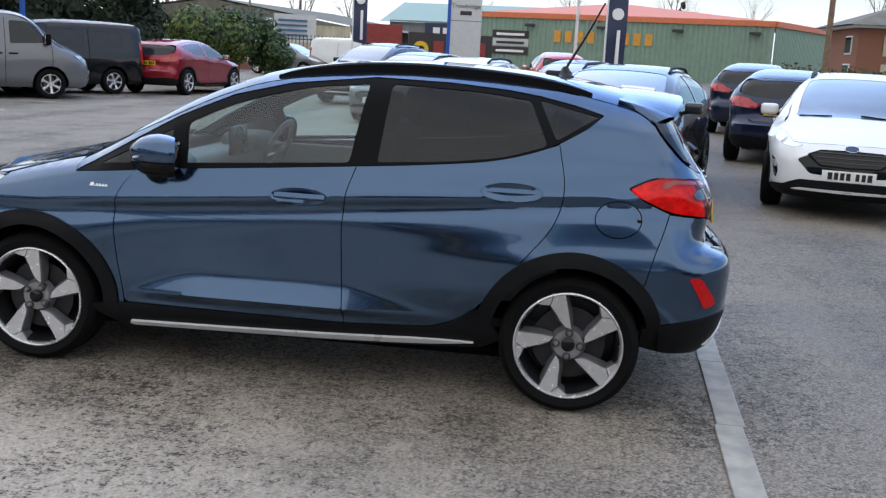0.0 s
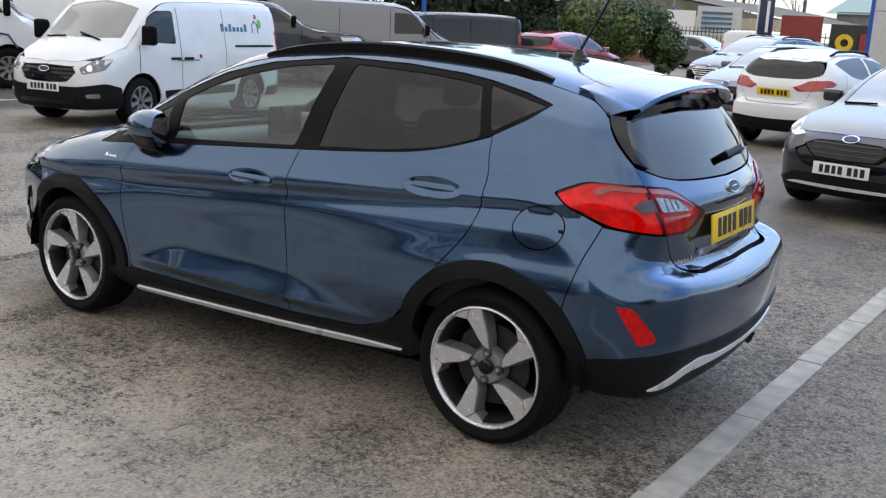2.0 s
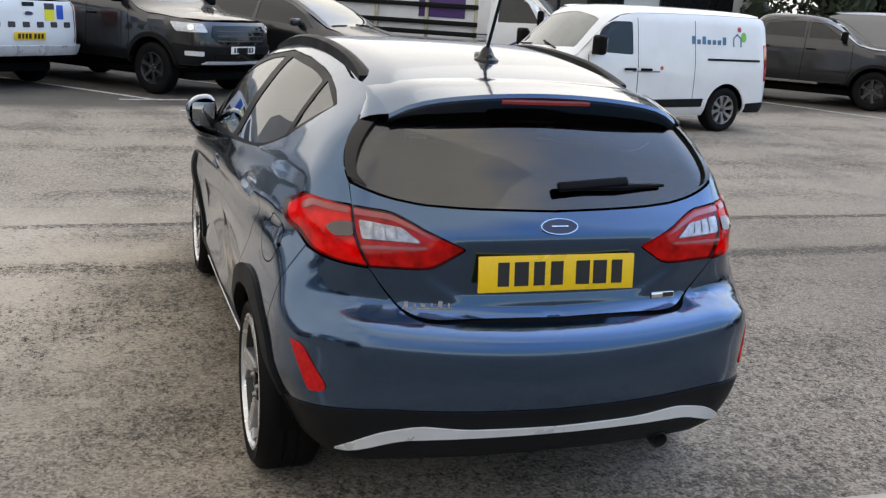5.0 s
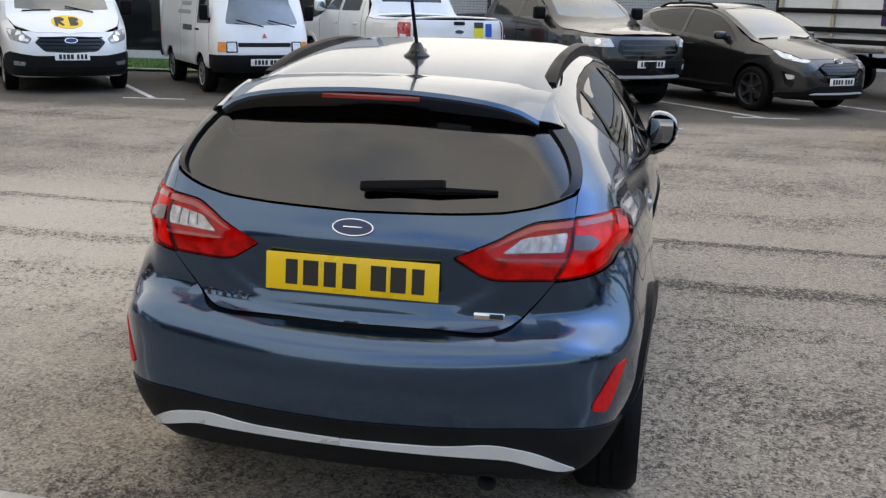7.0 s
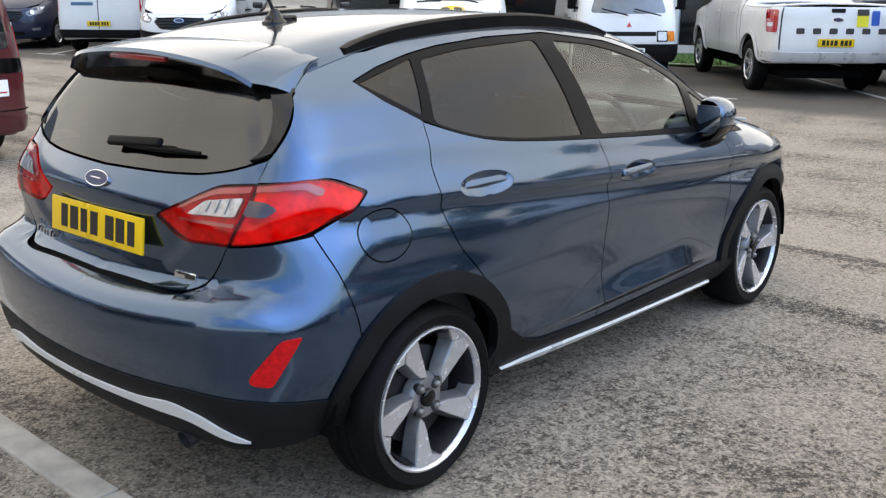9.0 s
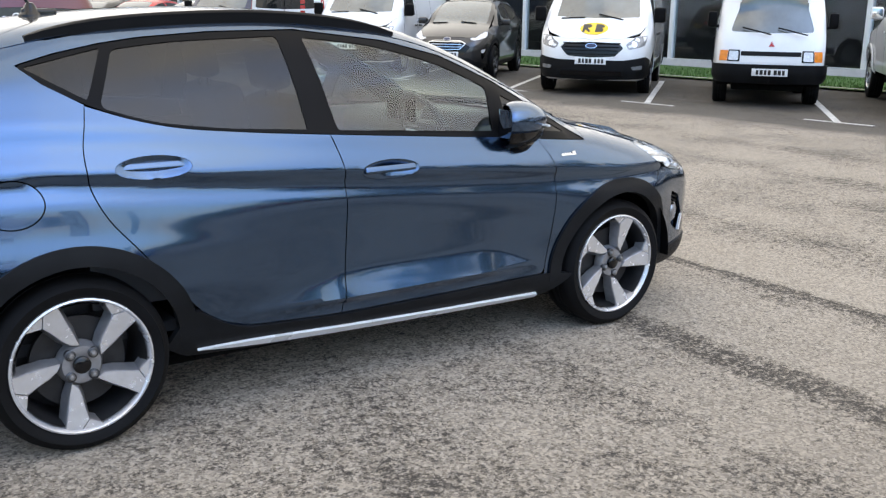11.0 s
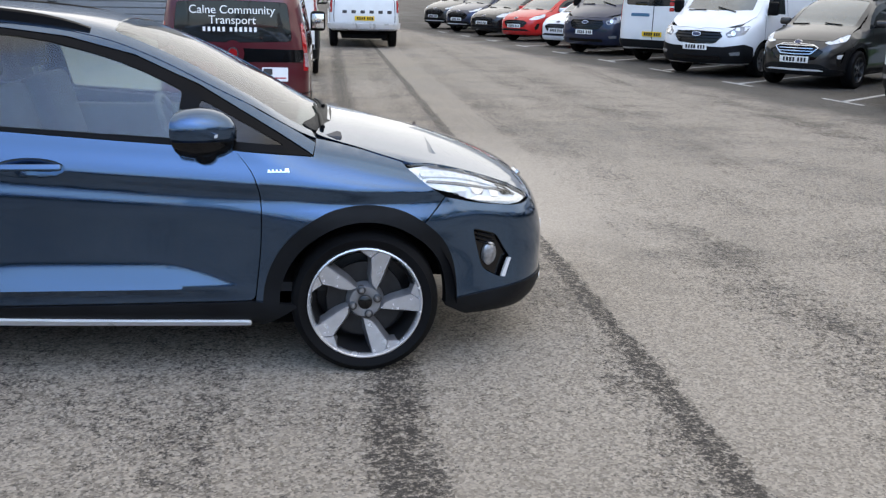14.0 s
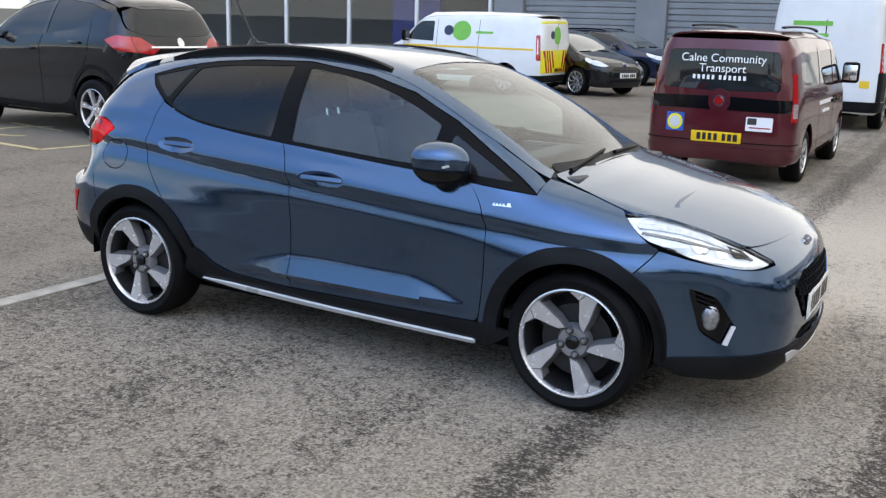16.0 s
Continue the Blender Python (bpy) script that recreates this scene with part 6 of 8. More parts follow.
def van_spec(paint_, fx=1.0, fz=1.0, hub=0.34, style="steel", glazed=False, strip=True, bumper="cladding", grille="gloss_black", rear_glass=False, tall=1.0):
    """A panel van with a short nose, sized by fx and fz."""
    form = Form([(x * fx, z * fz * (tall if z > 1.5 else 1)) for x, z in VAN_OUT], 0.98 * fx, (tuple(z * fz * (tall if z > 1.5 else 1) for z in VAN_SEC[0]), tuple(d * fx for d in VAN_SEC[1])), (1.3 * fx, 0.24 * fx, 2.6), (-2.0 * fx, 0.05 * fx, 2.0),
                bow=(0.26 * fx, 0.04 * fx), crown=0.05, blend=0.14, pivots=((2.0 * fx, 0.5 * fx), (-2.15 * fx, 0.5 * fx)), cell=0.04)
    body = L((VF, 0.26), (VF, 0.99), (2.75, 0.96), (2.3, 0.97), (1.95, 1.08), (1.80, 1.15), (1.45, 1.43), (1.1, 1.68), (0.85, 1.80), (0.3, 1.90 * tall), (-2.1, 1.90 * tall), (-2.5, 1.84 * tall), (-VR, 1.84 * tall), (-VR, 0.32), (-2.3, 0.28), (2.2, 0.25))
    parts = [
        ("windscreen", "down", L((1.80, 0), (1.74, 0.4, 0.1), (1.62, 0.72, 0.03), (1.14, 0.66, 0.03), (1.08, 0)), "glass_screen", "both", -0.001),
        ("side_window", "wrap", L((1.44, 1.25, 0.04), (0.62, 1.22, 0.04), (0.62, 1.72, 0.06), (1.02, 1.71, 0.06), (1.20, 1.60, 0.05)), "glass_dark", "pair", -0.004),
        ("headlamp", "wrap", L((1.98, 1.00, 0.03), (2.35, 0.99, 0.06), (2.68, 0.86, 0.04), (2.60, 0.77, 0.04), (2.2, 0.84, 0.05)), "lens_grey", "pair", 0.003),
        ("grille", "wrap", L((VF, 0.90), (2.80, 0.88, 0.03), (2.72, 0.80, 0.02), (2.86, 0.66, 0.04), (VF, 0.64)), grille, "both", -0.02),
        ("front_bumper", "wrap", L((VF, 0.60), (2.7, 0.60, 0.05), (2.2, 0.66, 0.06), (1.90, 0.60, 0.05), (1.86, 0.30), (VF, 0.27)), bumper, "both", 0.012),
        ("tail_lamp", "wrap", L((-2.30, 1.45, 0.02), (-2.42, 1.45, 0.02), (-2.44, 0.85, 0.02), (-2.32, 0.85, 0.02)), "lens_red", "pair", 0.004),
        ("rear_bumper", "wrap", L((-VR, 0.50), (-2.3, 0.50, 0.03), (-1.95, 0.48, 0.03), (-1.95, 0.33), (-VR, 0.33)), bumper, "both", 0.014),
    ]
    parts += [("lamp_bowl", "wrap", disc(2.47, 0.865, 0.06, 20, 0.8), "reflector", "pair", 0.006), ("indicator", "wrap", L((2.0, 0.985, 0.02), (2.16, 0.985, 0.02), (2.2, 0.90, 0.02)), "lens_white", "pair", 0.007),
              ("fog_lamp", "wrap", L((2.30, 0.52, 0.02), (2.55, 0.50, 0.02), (2.52, 0.44, 0.02), (2.30, 0.45, 0.02)), "lens_grey", "pair", 0.020), ("lower_intake", "wrap", L((VF, 0.42), (2.75, 0.42, 0.02), (2.72, 0.35, 0.02), (VF, 0.35)), "gloss_black", "both", 0.018)]
    parts += [("grille_bar", "wrap", L((VF, 0.69 + 0.06 * k), (2.83 - 0.02 * k, 0.69 + 0.06 * k), (2.83 - 0.02 * k, 0.705 + 0.06 * k), (VF, 0.705 + 0.06 * k)), "cladding", "both", 0.006) for k in range(4)]
    parts += [("oval_badge", "ahead", disc(0, 0.83, 0.10, 24, 0.42), "chrome", "on", 0.012), ("badge_field", "ahead", disc(0, 0.83, 0.085, 24, 0.38), "sign_navy", "on", 0.016)]
    if strip:
        parts.append(("side_strip", "wrap", L((0.95, 0.52, 0.02), (-0.95, 0.56, 0.02), (-0.92, 0.42, 0.02), (0.92, 0.40, 0.02)), "cladding", "pair", 0.010))
    if glazed:
        parts += [("side_window", "wrap", L((0.50, 1.24, 0.04), (-0.55, 1.24, 0.04), (-0.55, 1.70, 0.06), (0.50, 1.72, 0.06)), "glass_dark", "pair", -0.004),
                  ("side_window", "wrap", L((-0.66, 1.24, 0.04), (-1.75, 1.26, 0.06), (-1.70, 1.68, 0.06), (-0.66, 1.70, 0.06)), "glass_dark", "pair", -0.004)]
    if glazed or rear_glass:
        parts.append(("rear_window", "wrap", L((-VR, 1.72), (-2.62, 1.70, 0.06), (-2.58, 1.22, 0.06), (-VR, 1.20)), "glass_dark", "both", -0.002))
    ax = 1.465 * fx
    seams = [("door_gap", seam([(1.50, 1.2), (1.52, 0.9), (1.5, 0.5)], 0.012)), ("door_gap", seam([(0.52, 1.78), (0.52, 1.2), (0.50, 0.35)], 0.012)), ("door_gap", seam([(-0.70, 1.78), (-0.70, 1.2), (-0.70, 0.4)], 0.012))]
    if not glazed:
        seams.append(("rear_door_gap", seam([(-VR + 0.004, 1.80), (-VR + 0.004, 1.2), (-VR + 0.004, 0.52)], 0.012)))
    extra = []
    for s in (0.45, -0.2):
        p = [on_skin(form, (x * fx, y * fx), "down", 0.02) for x, y in ((1.78, s), (1.71, s - 0.42))]
        extra.append((tube([tuple(q) for q in p], 0.012, 6), "wiper", M["black_trim"]))
    return dict(form=form, fx=fx, fz=fz, paint=paint_, axles=(ax, -ax), hub=hub, arch=hub + 0.06, wheels=(hub, hub * 0.64, style, 0.95 * fx), parts=parts, body=body,
                top=L((2.41, 0), (2.32, 0.5, 0.1), (2.06, 0.78, 0.1), (1.72, 0.86), (1.2, 0.82), (0.8, 0.80), (-2.1, 0.77), (-2.30, 0.72, 0.1), (-2.36, 0)),
                mirror=((1.40, 1.22), (0.13, 0.20, 0.26), M["black_trim"]), handles=((0.68, 1.0), (0.35, 1.0)), handle_mat=M["black_trim"],
                plates=(("ahead", 0.0, 0.585, "plate_white"), ("back", 0.0, 0.62, "plate_yellow")), extra=extra, seams=seams, h=0.09)


PICK_OUT = [(2.3, 0.45), (2.52, 0.50), (2.60, 0.68), (2.58, 1.0), (2.50, 1.14), (2.0, 1.22), (1.40, 1.29), (1.2, 1.36), (0.85, 1.60), (0.55, 1.76), (0.2, 1.82), (-0.5, 1.82), (-0.80, 1.77), (-0.98, 1.55), (-1.06, 1.36), (-1.3, 1.32), (-2.2, 1.32), (-2.66, 1.32), (-2.72, 1.1), (-2.70, 0.6), (-2.5, 0.48)]
PF, PR = 2.05 + 0.46 * math.pi / 2 + 0.46, 2.30 + 0.46 * math.pi / 2 + 0.46


def pickup_spec(paint_, style="silver", clad=True, grille="gloss_black"):
    form = Form(PICK_OUT, 0.92, ((0.35, 0.45, 0.7, 1.1, 1.28, 1.36, 1.6, 1.78, 1.86), (-0.06, -0.02, 0.0, 0.0, -0.02, -0.05, -0.15, -0.26, -0.32)), (1.6, 0.22, 2.4), (-2.2, 0.04, 2.0), bow=(0.20, 0.03), crown=0.04, blend=0.12,
                pivots=((2.05, 0.46), (-2.30, 0.46)), cell=0.04)
    body = L((PF, 0.48), (PF, 1.125), (2.5, 1.125), (2.0, 1.175), (1.4, 1.235), (1.18, 1.30), (0.82, 1.53), (0.5, 1.69), (0.2, 1.76), (-0.5, 1.76), (-0.76, 1.70), (-0.93, 1.5), (-1.03, 1.30), (-1.3, 1.28), (-2.5, 1.28), (-PR, 1.28), (-PR, 0.55), (-2.3, 0.50), (2.2, 0.48))
    trim = "cladding" if clad else paint_
    parts = [
        ("windscreen", "down", L((1.20, 0), (1.16, 0.4, 0.1), (1.06, 0.68, 0.03), (0.58, 0.60, 0.03), (0.51, 0)), "glass_screen", "both", -0.001),
        ("side_window", "wrap", L((0.95, 1.36, 0.03), (0.24, 1.36, 0.02), (0.22, 1.69, 0.03), (0.50, 1.64, 0.04)), "glass_dark", "pair", -0.004),
        ("side_window", "wrap", L((0.14, 1.36, 0.02), (-0.70, 1.37, 0.05), (-0.66, 1.62, 0.06), (0.12, 1.69, 0.03)), "glass_dark", "pair", -0.004),
        ("rear_window", "down", L((-0.84, 0), (-0.84, 0.52, 0.02), (-0.98, 0.58, 0.03), (-0.99, 0)), "glass_dark", "both", -0.001),
        ("load_bed", "down", L((-1.14, 0), (-1.14, 0.72, 0.03), (-2.58, 0.72, 0.03), (-2.60, 0)), "dark", "both", -0.03),
        ("headlamp", "wrap", L((1.98, 1.11, 0.03), (2.55, 1.10, 0.04), (2.62, 0.97, 0.03), (2.1, 0.97, 0.04)), "lens_white", "pair", 0.001),
        ("grille", "wrap", L((PF, 1.08), (2.70, 1.07, 0.03), (2.66, 0.92, 0.04), (2.8, 0.80, 0.04), (PF, 0.78)), grille, "both", 0.012),
        ("front_bumper", "wrap", L((PF, 0.76), (2.4, 0.78, 0.05), (2.02, 0.80, 0.04), (2.04, 0.52), (PF, 0.50)), trim, "both", 0.02),
        ("tail_lamp", "wrap", L((-2.34, 1.24, 0.03), (-2.66, 1.24, 0.03), (-2.66, 0.92, 0.03), (-2.40, 0.92, 0.03)), "lens_red", "pair", 0.006),
        ("tail_lens", "wrap", L((-2.45, 1.06, 0.01), (-2.60, 1.06, 0.01), (-2.60, 1.0, 0.01), (-2.45, 1.0, 0.01)), "lens_white", "pair", 0.012),
        ("rear_bumper", "wrap", L((-PR, 0.66), (-2.35, 0.66, 0.03), (-2.3, 0.54), (-PR, 0.54)), "silver" if not clad else "cladding", "both", 0.06),
    ]
    parts += [("grille_bar", "wrap", L((PF, 0.84 + 0.07 * k), (2.74, 0.84 + 0.07 * k), (2.74, 0.865 + 0.07 * k), (PF, 0.865 + 0.07 * k)), "alloy_dark", "both", 0.022) for k in range(3)]
    parts += [("lamp_bowl", "wrap", disc(2.36, 1.04, 0.055, 20, 0.85), "reflector", "pair", 0.006), ("fog_lamp", "wrap", L((2.28, 0.70, 0.02), (2.55, 0.70, 0.02), (2.55, 0.63, 0.02), (2.28, 0.63, 0.02)), "lens_white", "pair", 0.030),
              ("skid_trim", "wrap", L((PF, 0.555), (2.6, 0.56, 0.02), (2.5, 0.52, 0.02), (PF, 0.52)), "silver", "both", 0.030), ("lower_intake", "wrap", L((PF, 0.66), (2.72, 0.66, 0.02), (2.72, 0.58, 0.02), (PF, 0.58)), "gloss_black", "both", 0.028)]
    hub, arch = 0.39, 0.47
    for x in (1.61, -1.61):
        parts.append(("arch_cladding", "wrap", np.concatenate([disc(x, hub, arch + 0.07, 40)[:20], disc(x, hub, arch, 40)[19::-1]]), trim, "pair", 0.03))
    seams = [("door_gap", seam([(1.12, 1.28), (1.14, 0.8), (1.05, 0.5)], 0.012)), ("door_gap", seam([(0.18, 1.72), (0.18, 1.2), (0.15, 0.52)], 0.012)), ("door_gap", seam([(-0.80, 1.6), (-0.88, 1.25), (-0.85, 0.9), (-1.0, 0.6)], 0.012)),
             ("bed_gap", seam([(-1.06, 1.28), (-1.07, 0.55)], 0.02)), ("tailgate_gap", seam([(-2.70, 1.27), (-2.70, 0.68)], 0.014))]
    extra = []
    return dict(form=form, fx=1.0, fz=1.0, paint=paint_, axles=(1.61, -1.61), hub=hub, arch=arch, wheels=(hub, 0.235, style, 0.90), parts=parts, body=body,
                top=L((2.46, 0), (2.40, 0.5, 0.1), (2.15, 0.80, 0.1), (1.5, 0.87), (1.2, 0.83), (0.6, 0.73), (-0.5, 0.72), (-0.98, 0.76), (-1.06, 0.86), (-2.55, 0.86), (-2.62, 0.8), (-2.64, 0)),
                mirror=((0.95, 1.34), (0.12, 0.20, 0.20), M["black_trim"] if clad else paint_), handles=((0.32, 1.14), (-0.62, 1.15)), handle_mat=M["black_trim"] if clad else paint_,
                plates=(("ahead", 0.0, 0.72, "plate_white"), ("back", 0.0, 0.78, "plate_yellow")), extra=extra, seams=seams, h=0.085)


OLD_OUT = [(1.6, 0.40), (1.95, 0.42), (2.02, 0.60), (2.00, 0.85), (1.93, 1.10), (1.78, 1.42), (1.62, 1.72), (1.45, 1.84), (1.0, 1.88), (-1.0, 1.88), (-2.0, 1.84), (-2.12, 1.5), (-2.15, 0.9), (-2.12, 0.5), (-1.8, 0.38)]
OF, OR = 1.72 + 0.33 * math.pi / 2 + 0.5, 1.85 + 0.33 * math.pi / 2 + 0.5


def old_van_spec(paint_):
    """A flat-nosed forward-control van."""
    form = Form(OLD_OUT, 0.83, ((0.3, 0.45, 0.9, 1.05, 1.5, 1.8, 1.9), (-0.05, 0.0, 0.0, -0.01, -0.07, -0.13, -0.18)), (1.3, 0.10, 2.2), (-1.7, 0.05, 2.0), bow=(0.08, 0.03), crown=0.05, blend=0.12, pivots=((1.72, 0.5), (-1.85, 0.5)), cell=0.04)
    body = L((OF, 0.45), (OF, 1.80), (2.0, 1.80), (1.4, 1.80), (-1.8, 1.80), (-OR, 1.80), (-OR, 0.45), (-1.9, 0.42), (1.8, 0.42))
    parts = [
        ("windscreen", "wrap", L((OF, 1.72), (2.10, 1.70, 0.05), (1.98, 1.62, 0.04), (2.03, 1.14, 0.06), (OF, 1.12)), "glass_screen", "both", -0.002),
        ("side_window", "wrap", L((1.66, 1.14, 0.04), (0.86, 1.12, 0.04), (0.86, 1.64, 0.05), (1.42, 1.64, 0.08)), "glass_dark", "pair", -0.004),
        ("headlamp", "wrap", L((2.10, 0.85, 0.02), (2.27, 0.85, 0.02), (2.27, 0.71, 0.02), (2.10, 0.71, 0.02)), "lens_white", "pair", 0.012),
        ("lamp_surround", "wrap", L((2.082, 0.868, 0.01), (2.292, 0.868, 0.01), (2.292, 0.692, 0.01), (2.082, 0.692, 0.01)), "gloss_black", "pair", 0.007),
        ("indicator", "wrap", L((1.93, 0.86, 0.02), (2.08, 0.86, 0.01), (2.08, 0.70, 0.01), (1.93, 0.70, 0.02)), "lens_amber", "pair", 0.006),
        ("grille", "wrap", L((OF, 0.85), (2.30, 0.85, 0.01), (2.30, 0.78, 0.01), (OF, 0.78)), "cladding", "both", 0.004),
        ("front_bumper", "wrap", L((OF, 0.66), (2.1, 0.66, 0.03), (1.72, 0.66, 0.03), (1.72, 0.42), (OF, 0.40)), "cladding", "both", 0.05),
        ("tail_lamp", "wrap", L((-1.98, 1.05), (-2.08, 1.05), (-2.08, 0.8), (-1.98, 0.8)), "lens_red", "pair", 0.006),
        ("rear_bumper", "wrap", L((-OR, 0.56), (-1.8, 0.56), (-1.8, 0.44), (-OR, 0.44)), "cladding", "both", 0.03),
    ]
    seams = [("door_gap", seam([(0.80, 1.72), (0.80, 0.9), (0.72, 0.5)], 0.014)), ("door_gap", seam([(1.62, 1.1), (1.62, 0.7)], 0.012)), ("door_gap", seam([(-0.30, 1.72), (-0.30, 0.5)], 0.014))]
    extra = [(tube([(2.0, s, 1.10), (1.93, s - 0.42, 1.20)], 0.012, 6), "wiper", M["black_trim"]) for s in (0.5, -0.02)]
    return dict(form=form, fx=1.0, fz=1.0, paint=paint_, axles=(1.05, -1.15), hub=0.30, arch=0.36, wheels=(0.30, 0.19, "steel", 0.80), parts=parts, body=body, top=L((1.50, 0), (1.42, 0.6, 0.1), (1.3, 0.68), (-1.8, 0.68), (-1.98, 0)),
                mirror=((1.62, 1.20), (0.09, 0.14, 0.24), M["black_trim"]), handles=((0.95, 1.02),), handle_mat=M["black_trim"], plates=(("ahead", 0.0, 0.55, "plate_white"), ("back", 0.0, 0.70, "plate_yellow")), plate_lift=0.058, extra=extra, seams=seams, h=0.085)

# ---------------------------------------------------------------- parked vehicles
ROW = -140.0          # heading of the slanted bays
def rect(x0, z0, x1, z1, r=0.01):
    return L((x0, z0, r), (x1, z0, r), (x1, z1, r), (x0, z1, r))


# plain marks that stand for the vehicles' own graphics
RB_DECOR = [("round_badge", "down", np.stack([2.13 + 0.19 * np.cos(np.linspace(0, 6.28, 33)[:-1]), 0.24 * np.sin(np.linspace(0, 6.28, 33)[:-1])], 1), "yellow", "on", 0.010),
            ("badge_mark", "down", L((2.01, -0.065, 0.04), (2.10, -0.025, 0.04), (2.14, -0.105, 0.01), (2.24, -0.045, 0.01), (2.26, -0.085, 0.01), (2.18, -0.14, 0.01), (2.26, -0.145, 0.01), (2.26, -0.19, 0.01), (2.01, -0.19, 0.01)), "ink", "on", 0.014), ("badge_mark", "down", L((2.01, 0.025, 0.01), (2.26, 0.025, 0.01), (2.25, 0.15, 0.05), (2.17, 0.17, 0.05), (2.13, 0.13, 0.02), (2.09, 0.19, 0.05), (2.01, 0.15, 0.04)), "ink", "on", 0.014)]
HOUSE_DECOR = [("word_bar", "wrap", rect(-0.62 - 0.115 * k, 1.42, -0.70 - 0.115 * k, 1.50 + (0.05 if k in (0, 2, 6) else 0)), "teal", "pair", 0.004) for k in range(7)]
HOUSE_DECOR += [("house_mark", "wrap", L((-1.55, 1.40), (-1.55, 1.54), (-1.65, 1.62), (-1.75, 1.54), (-1.75, 1.40), (-1.72, 1.40), (-1.72, 1.53), (-1.65, 1.585), (-1.58, 1.53), (-1.58, 1.40)), "teal", "pair", 0.004),
                ("leaf_mark", "wrap", disc(-1.80, 1.56, 0.06, 16, 1.4), "lime", "pair", 0.006), ("bird_mark", "wrap", disc(-1.70, 1.68, 0.045, 12), "lens_red", "pair", 0.006),
                ("word_bar", "wrap", rect(0.62, 0.955, 0.05, 0.985), "clad_grey", "pair", 0.004), ("bird_mark", "wrap", disc(0.02, 1.03, 0.035, 12), "lens_red", "pair", 0.006),
                ("slide_rail", "wrap", rect(-0.98, 1.165, -2.2, 1.205), "cladding", "pair", 0.008)]
MAROON_DECOR = [("gate_strip", "wrap", L((-VR, 1.14), (-2.42, 1.12, 0.02), (-2.44, 0.96, 0.02), (-VR, 0.96)), "gloss_black", "both", 0.006), ("bumper_gap", "wrap", L((-VR, 0.565), (-2.2, 0.575), (-2.2, 0.565), (-VR, 0.553)), "dark", "both", 0.016),
                ("sticker", "back", rect(0.44, 0.66, 0.68, 0.90, 0.01), "sign_blue", "on", 0.006), ("sticker_disc", "back", disc(0.56, 0.78, 0.105, 24), "hi_vis", "on", 0.009), ("sticker_disc", "back", disc(0.56, 0.78, 0.075, 20), "clad_pale", "on", 0.011),
                ("sticker", "back", rect(-0.70, 0.72, -0.36, 0.90, 0.01), "sign_white", "on", 0.006), ("sticker_mark", "back", rect(-0.50, 0.80, -0.38, 0.885), "sign_dark", "on", 0.009), ("sticker_mark", "back", rect(-0.68, 0.755, -0.40, 0.775), "lens_red", "on", 0.009),
                ("gate_emblem", "back", disc(0.0, 1.075, 0.145, 28, 1.1), M["maroon"], "on", 0.012), ("gate_emblem", "back", disc(0.0, 1.075, 0.075, 24), "chrome", "on", 0.022), ("emblem_field", "back", disc(0.0, 1.075, 0.058, 20), "lens_deep", "on", 0.025)]
MAROON_DECOR += [("word_bar", "back", rect(0.34 - 0.062 * k - (0.03 if k > 4 else 0), 1.335, 0.378 - 0.062 * k - (0.03 if k > 4 else 0), 1.395, 0.004), "sign_white", "on", 0.004) for k in range(11)]
MAROON_DECOR += [("word_bar", "wrap", rect(0.42, 0.98, -0.75, 1.04), "sign_white", "right", 0.004), ("word_bar", "wrap", rect(0.15, 0.86, -0.45, 0.91), "sign_white", "right", 0.004)]
MAROON_DECOR += [("roof_bar", "down", L((0.75, s * 0.56, 0.02), (0.75, s * 0.61, 0.02), (-1.9, s * 0.61, 0.02), (-1.9, s * 0.56, 0.02))[::s], "black_trim", "on", 0.055) for s in (1, -1)]
MAROON_DECOR += [("lamp_lens", "wrap", rect(-2.325, 0.90, -2.415, 1.08), "lens_pink", "pair", 0.010)]
MAROON_WORDS = [("Calne Community", 0.118, "back", (0.0, 1.60), "sign_white", "on"), ("Transport", 0.118, "back", (0.0, 1.475), "sign_white", "on")]
CHEVRON_DECOR = [("chevron_panel", "wrap", L((-VR, 1.10), (-2.44, 1.10), (-2.44, 0.55), (-VR, 0.55)), "hi_vis", "both", 0.004), ("rear_marks", "wrap", L((-VR, 1.80), (-2.44, 1.78), (-2.44, 1.72), (-VR, 1.74)), "hi_vis", "both", 0.004)]
CHEVRON_DECOR += [("chevron", "wrap", L((-2.50 - 0.16 * k, 1.09), (-2.58 - 0.16 * k, 1.09), (-2.74 - 0.16 * k, 0.56), (-2.66 - 0.16 * k, 0.56)), "lens_red", "pair", 0.008) for k in range(4)]
CHEVRON_DECOR += [("green_disc", "back", disc(0.05, 1.45, 0.20, 28, 1.1), "lime", "on", 0.006), ("navy_disc", "back", disc(0.34, 1.46, 0.10, 24), "sign_navy", "on", 0.008), ("green_disc", "wrap", disc(-0.20, 1.50, 0.27, 28, 0.9), "lime", "pair", 0.005),
                  ("navy_disc", "wrap", disc(0.18, 1.50, 0.14, 24, 0.9), "sign_navy", "pair", 0.007), ("word_bar", "wrap", rect(-0.60, 1.44, -1.1, 1.50), "lime", "pair", 0.005), ("yellow_stripe", "wrap", rect(1.5, 1.08, -2.25, 1.13), "yellow", "pair", 0.005),
                  ("beacon", "down", rect(0.95, -0.25, 1.10, 0.25, 0.03), "frame_white", "on", 0.06)]
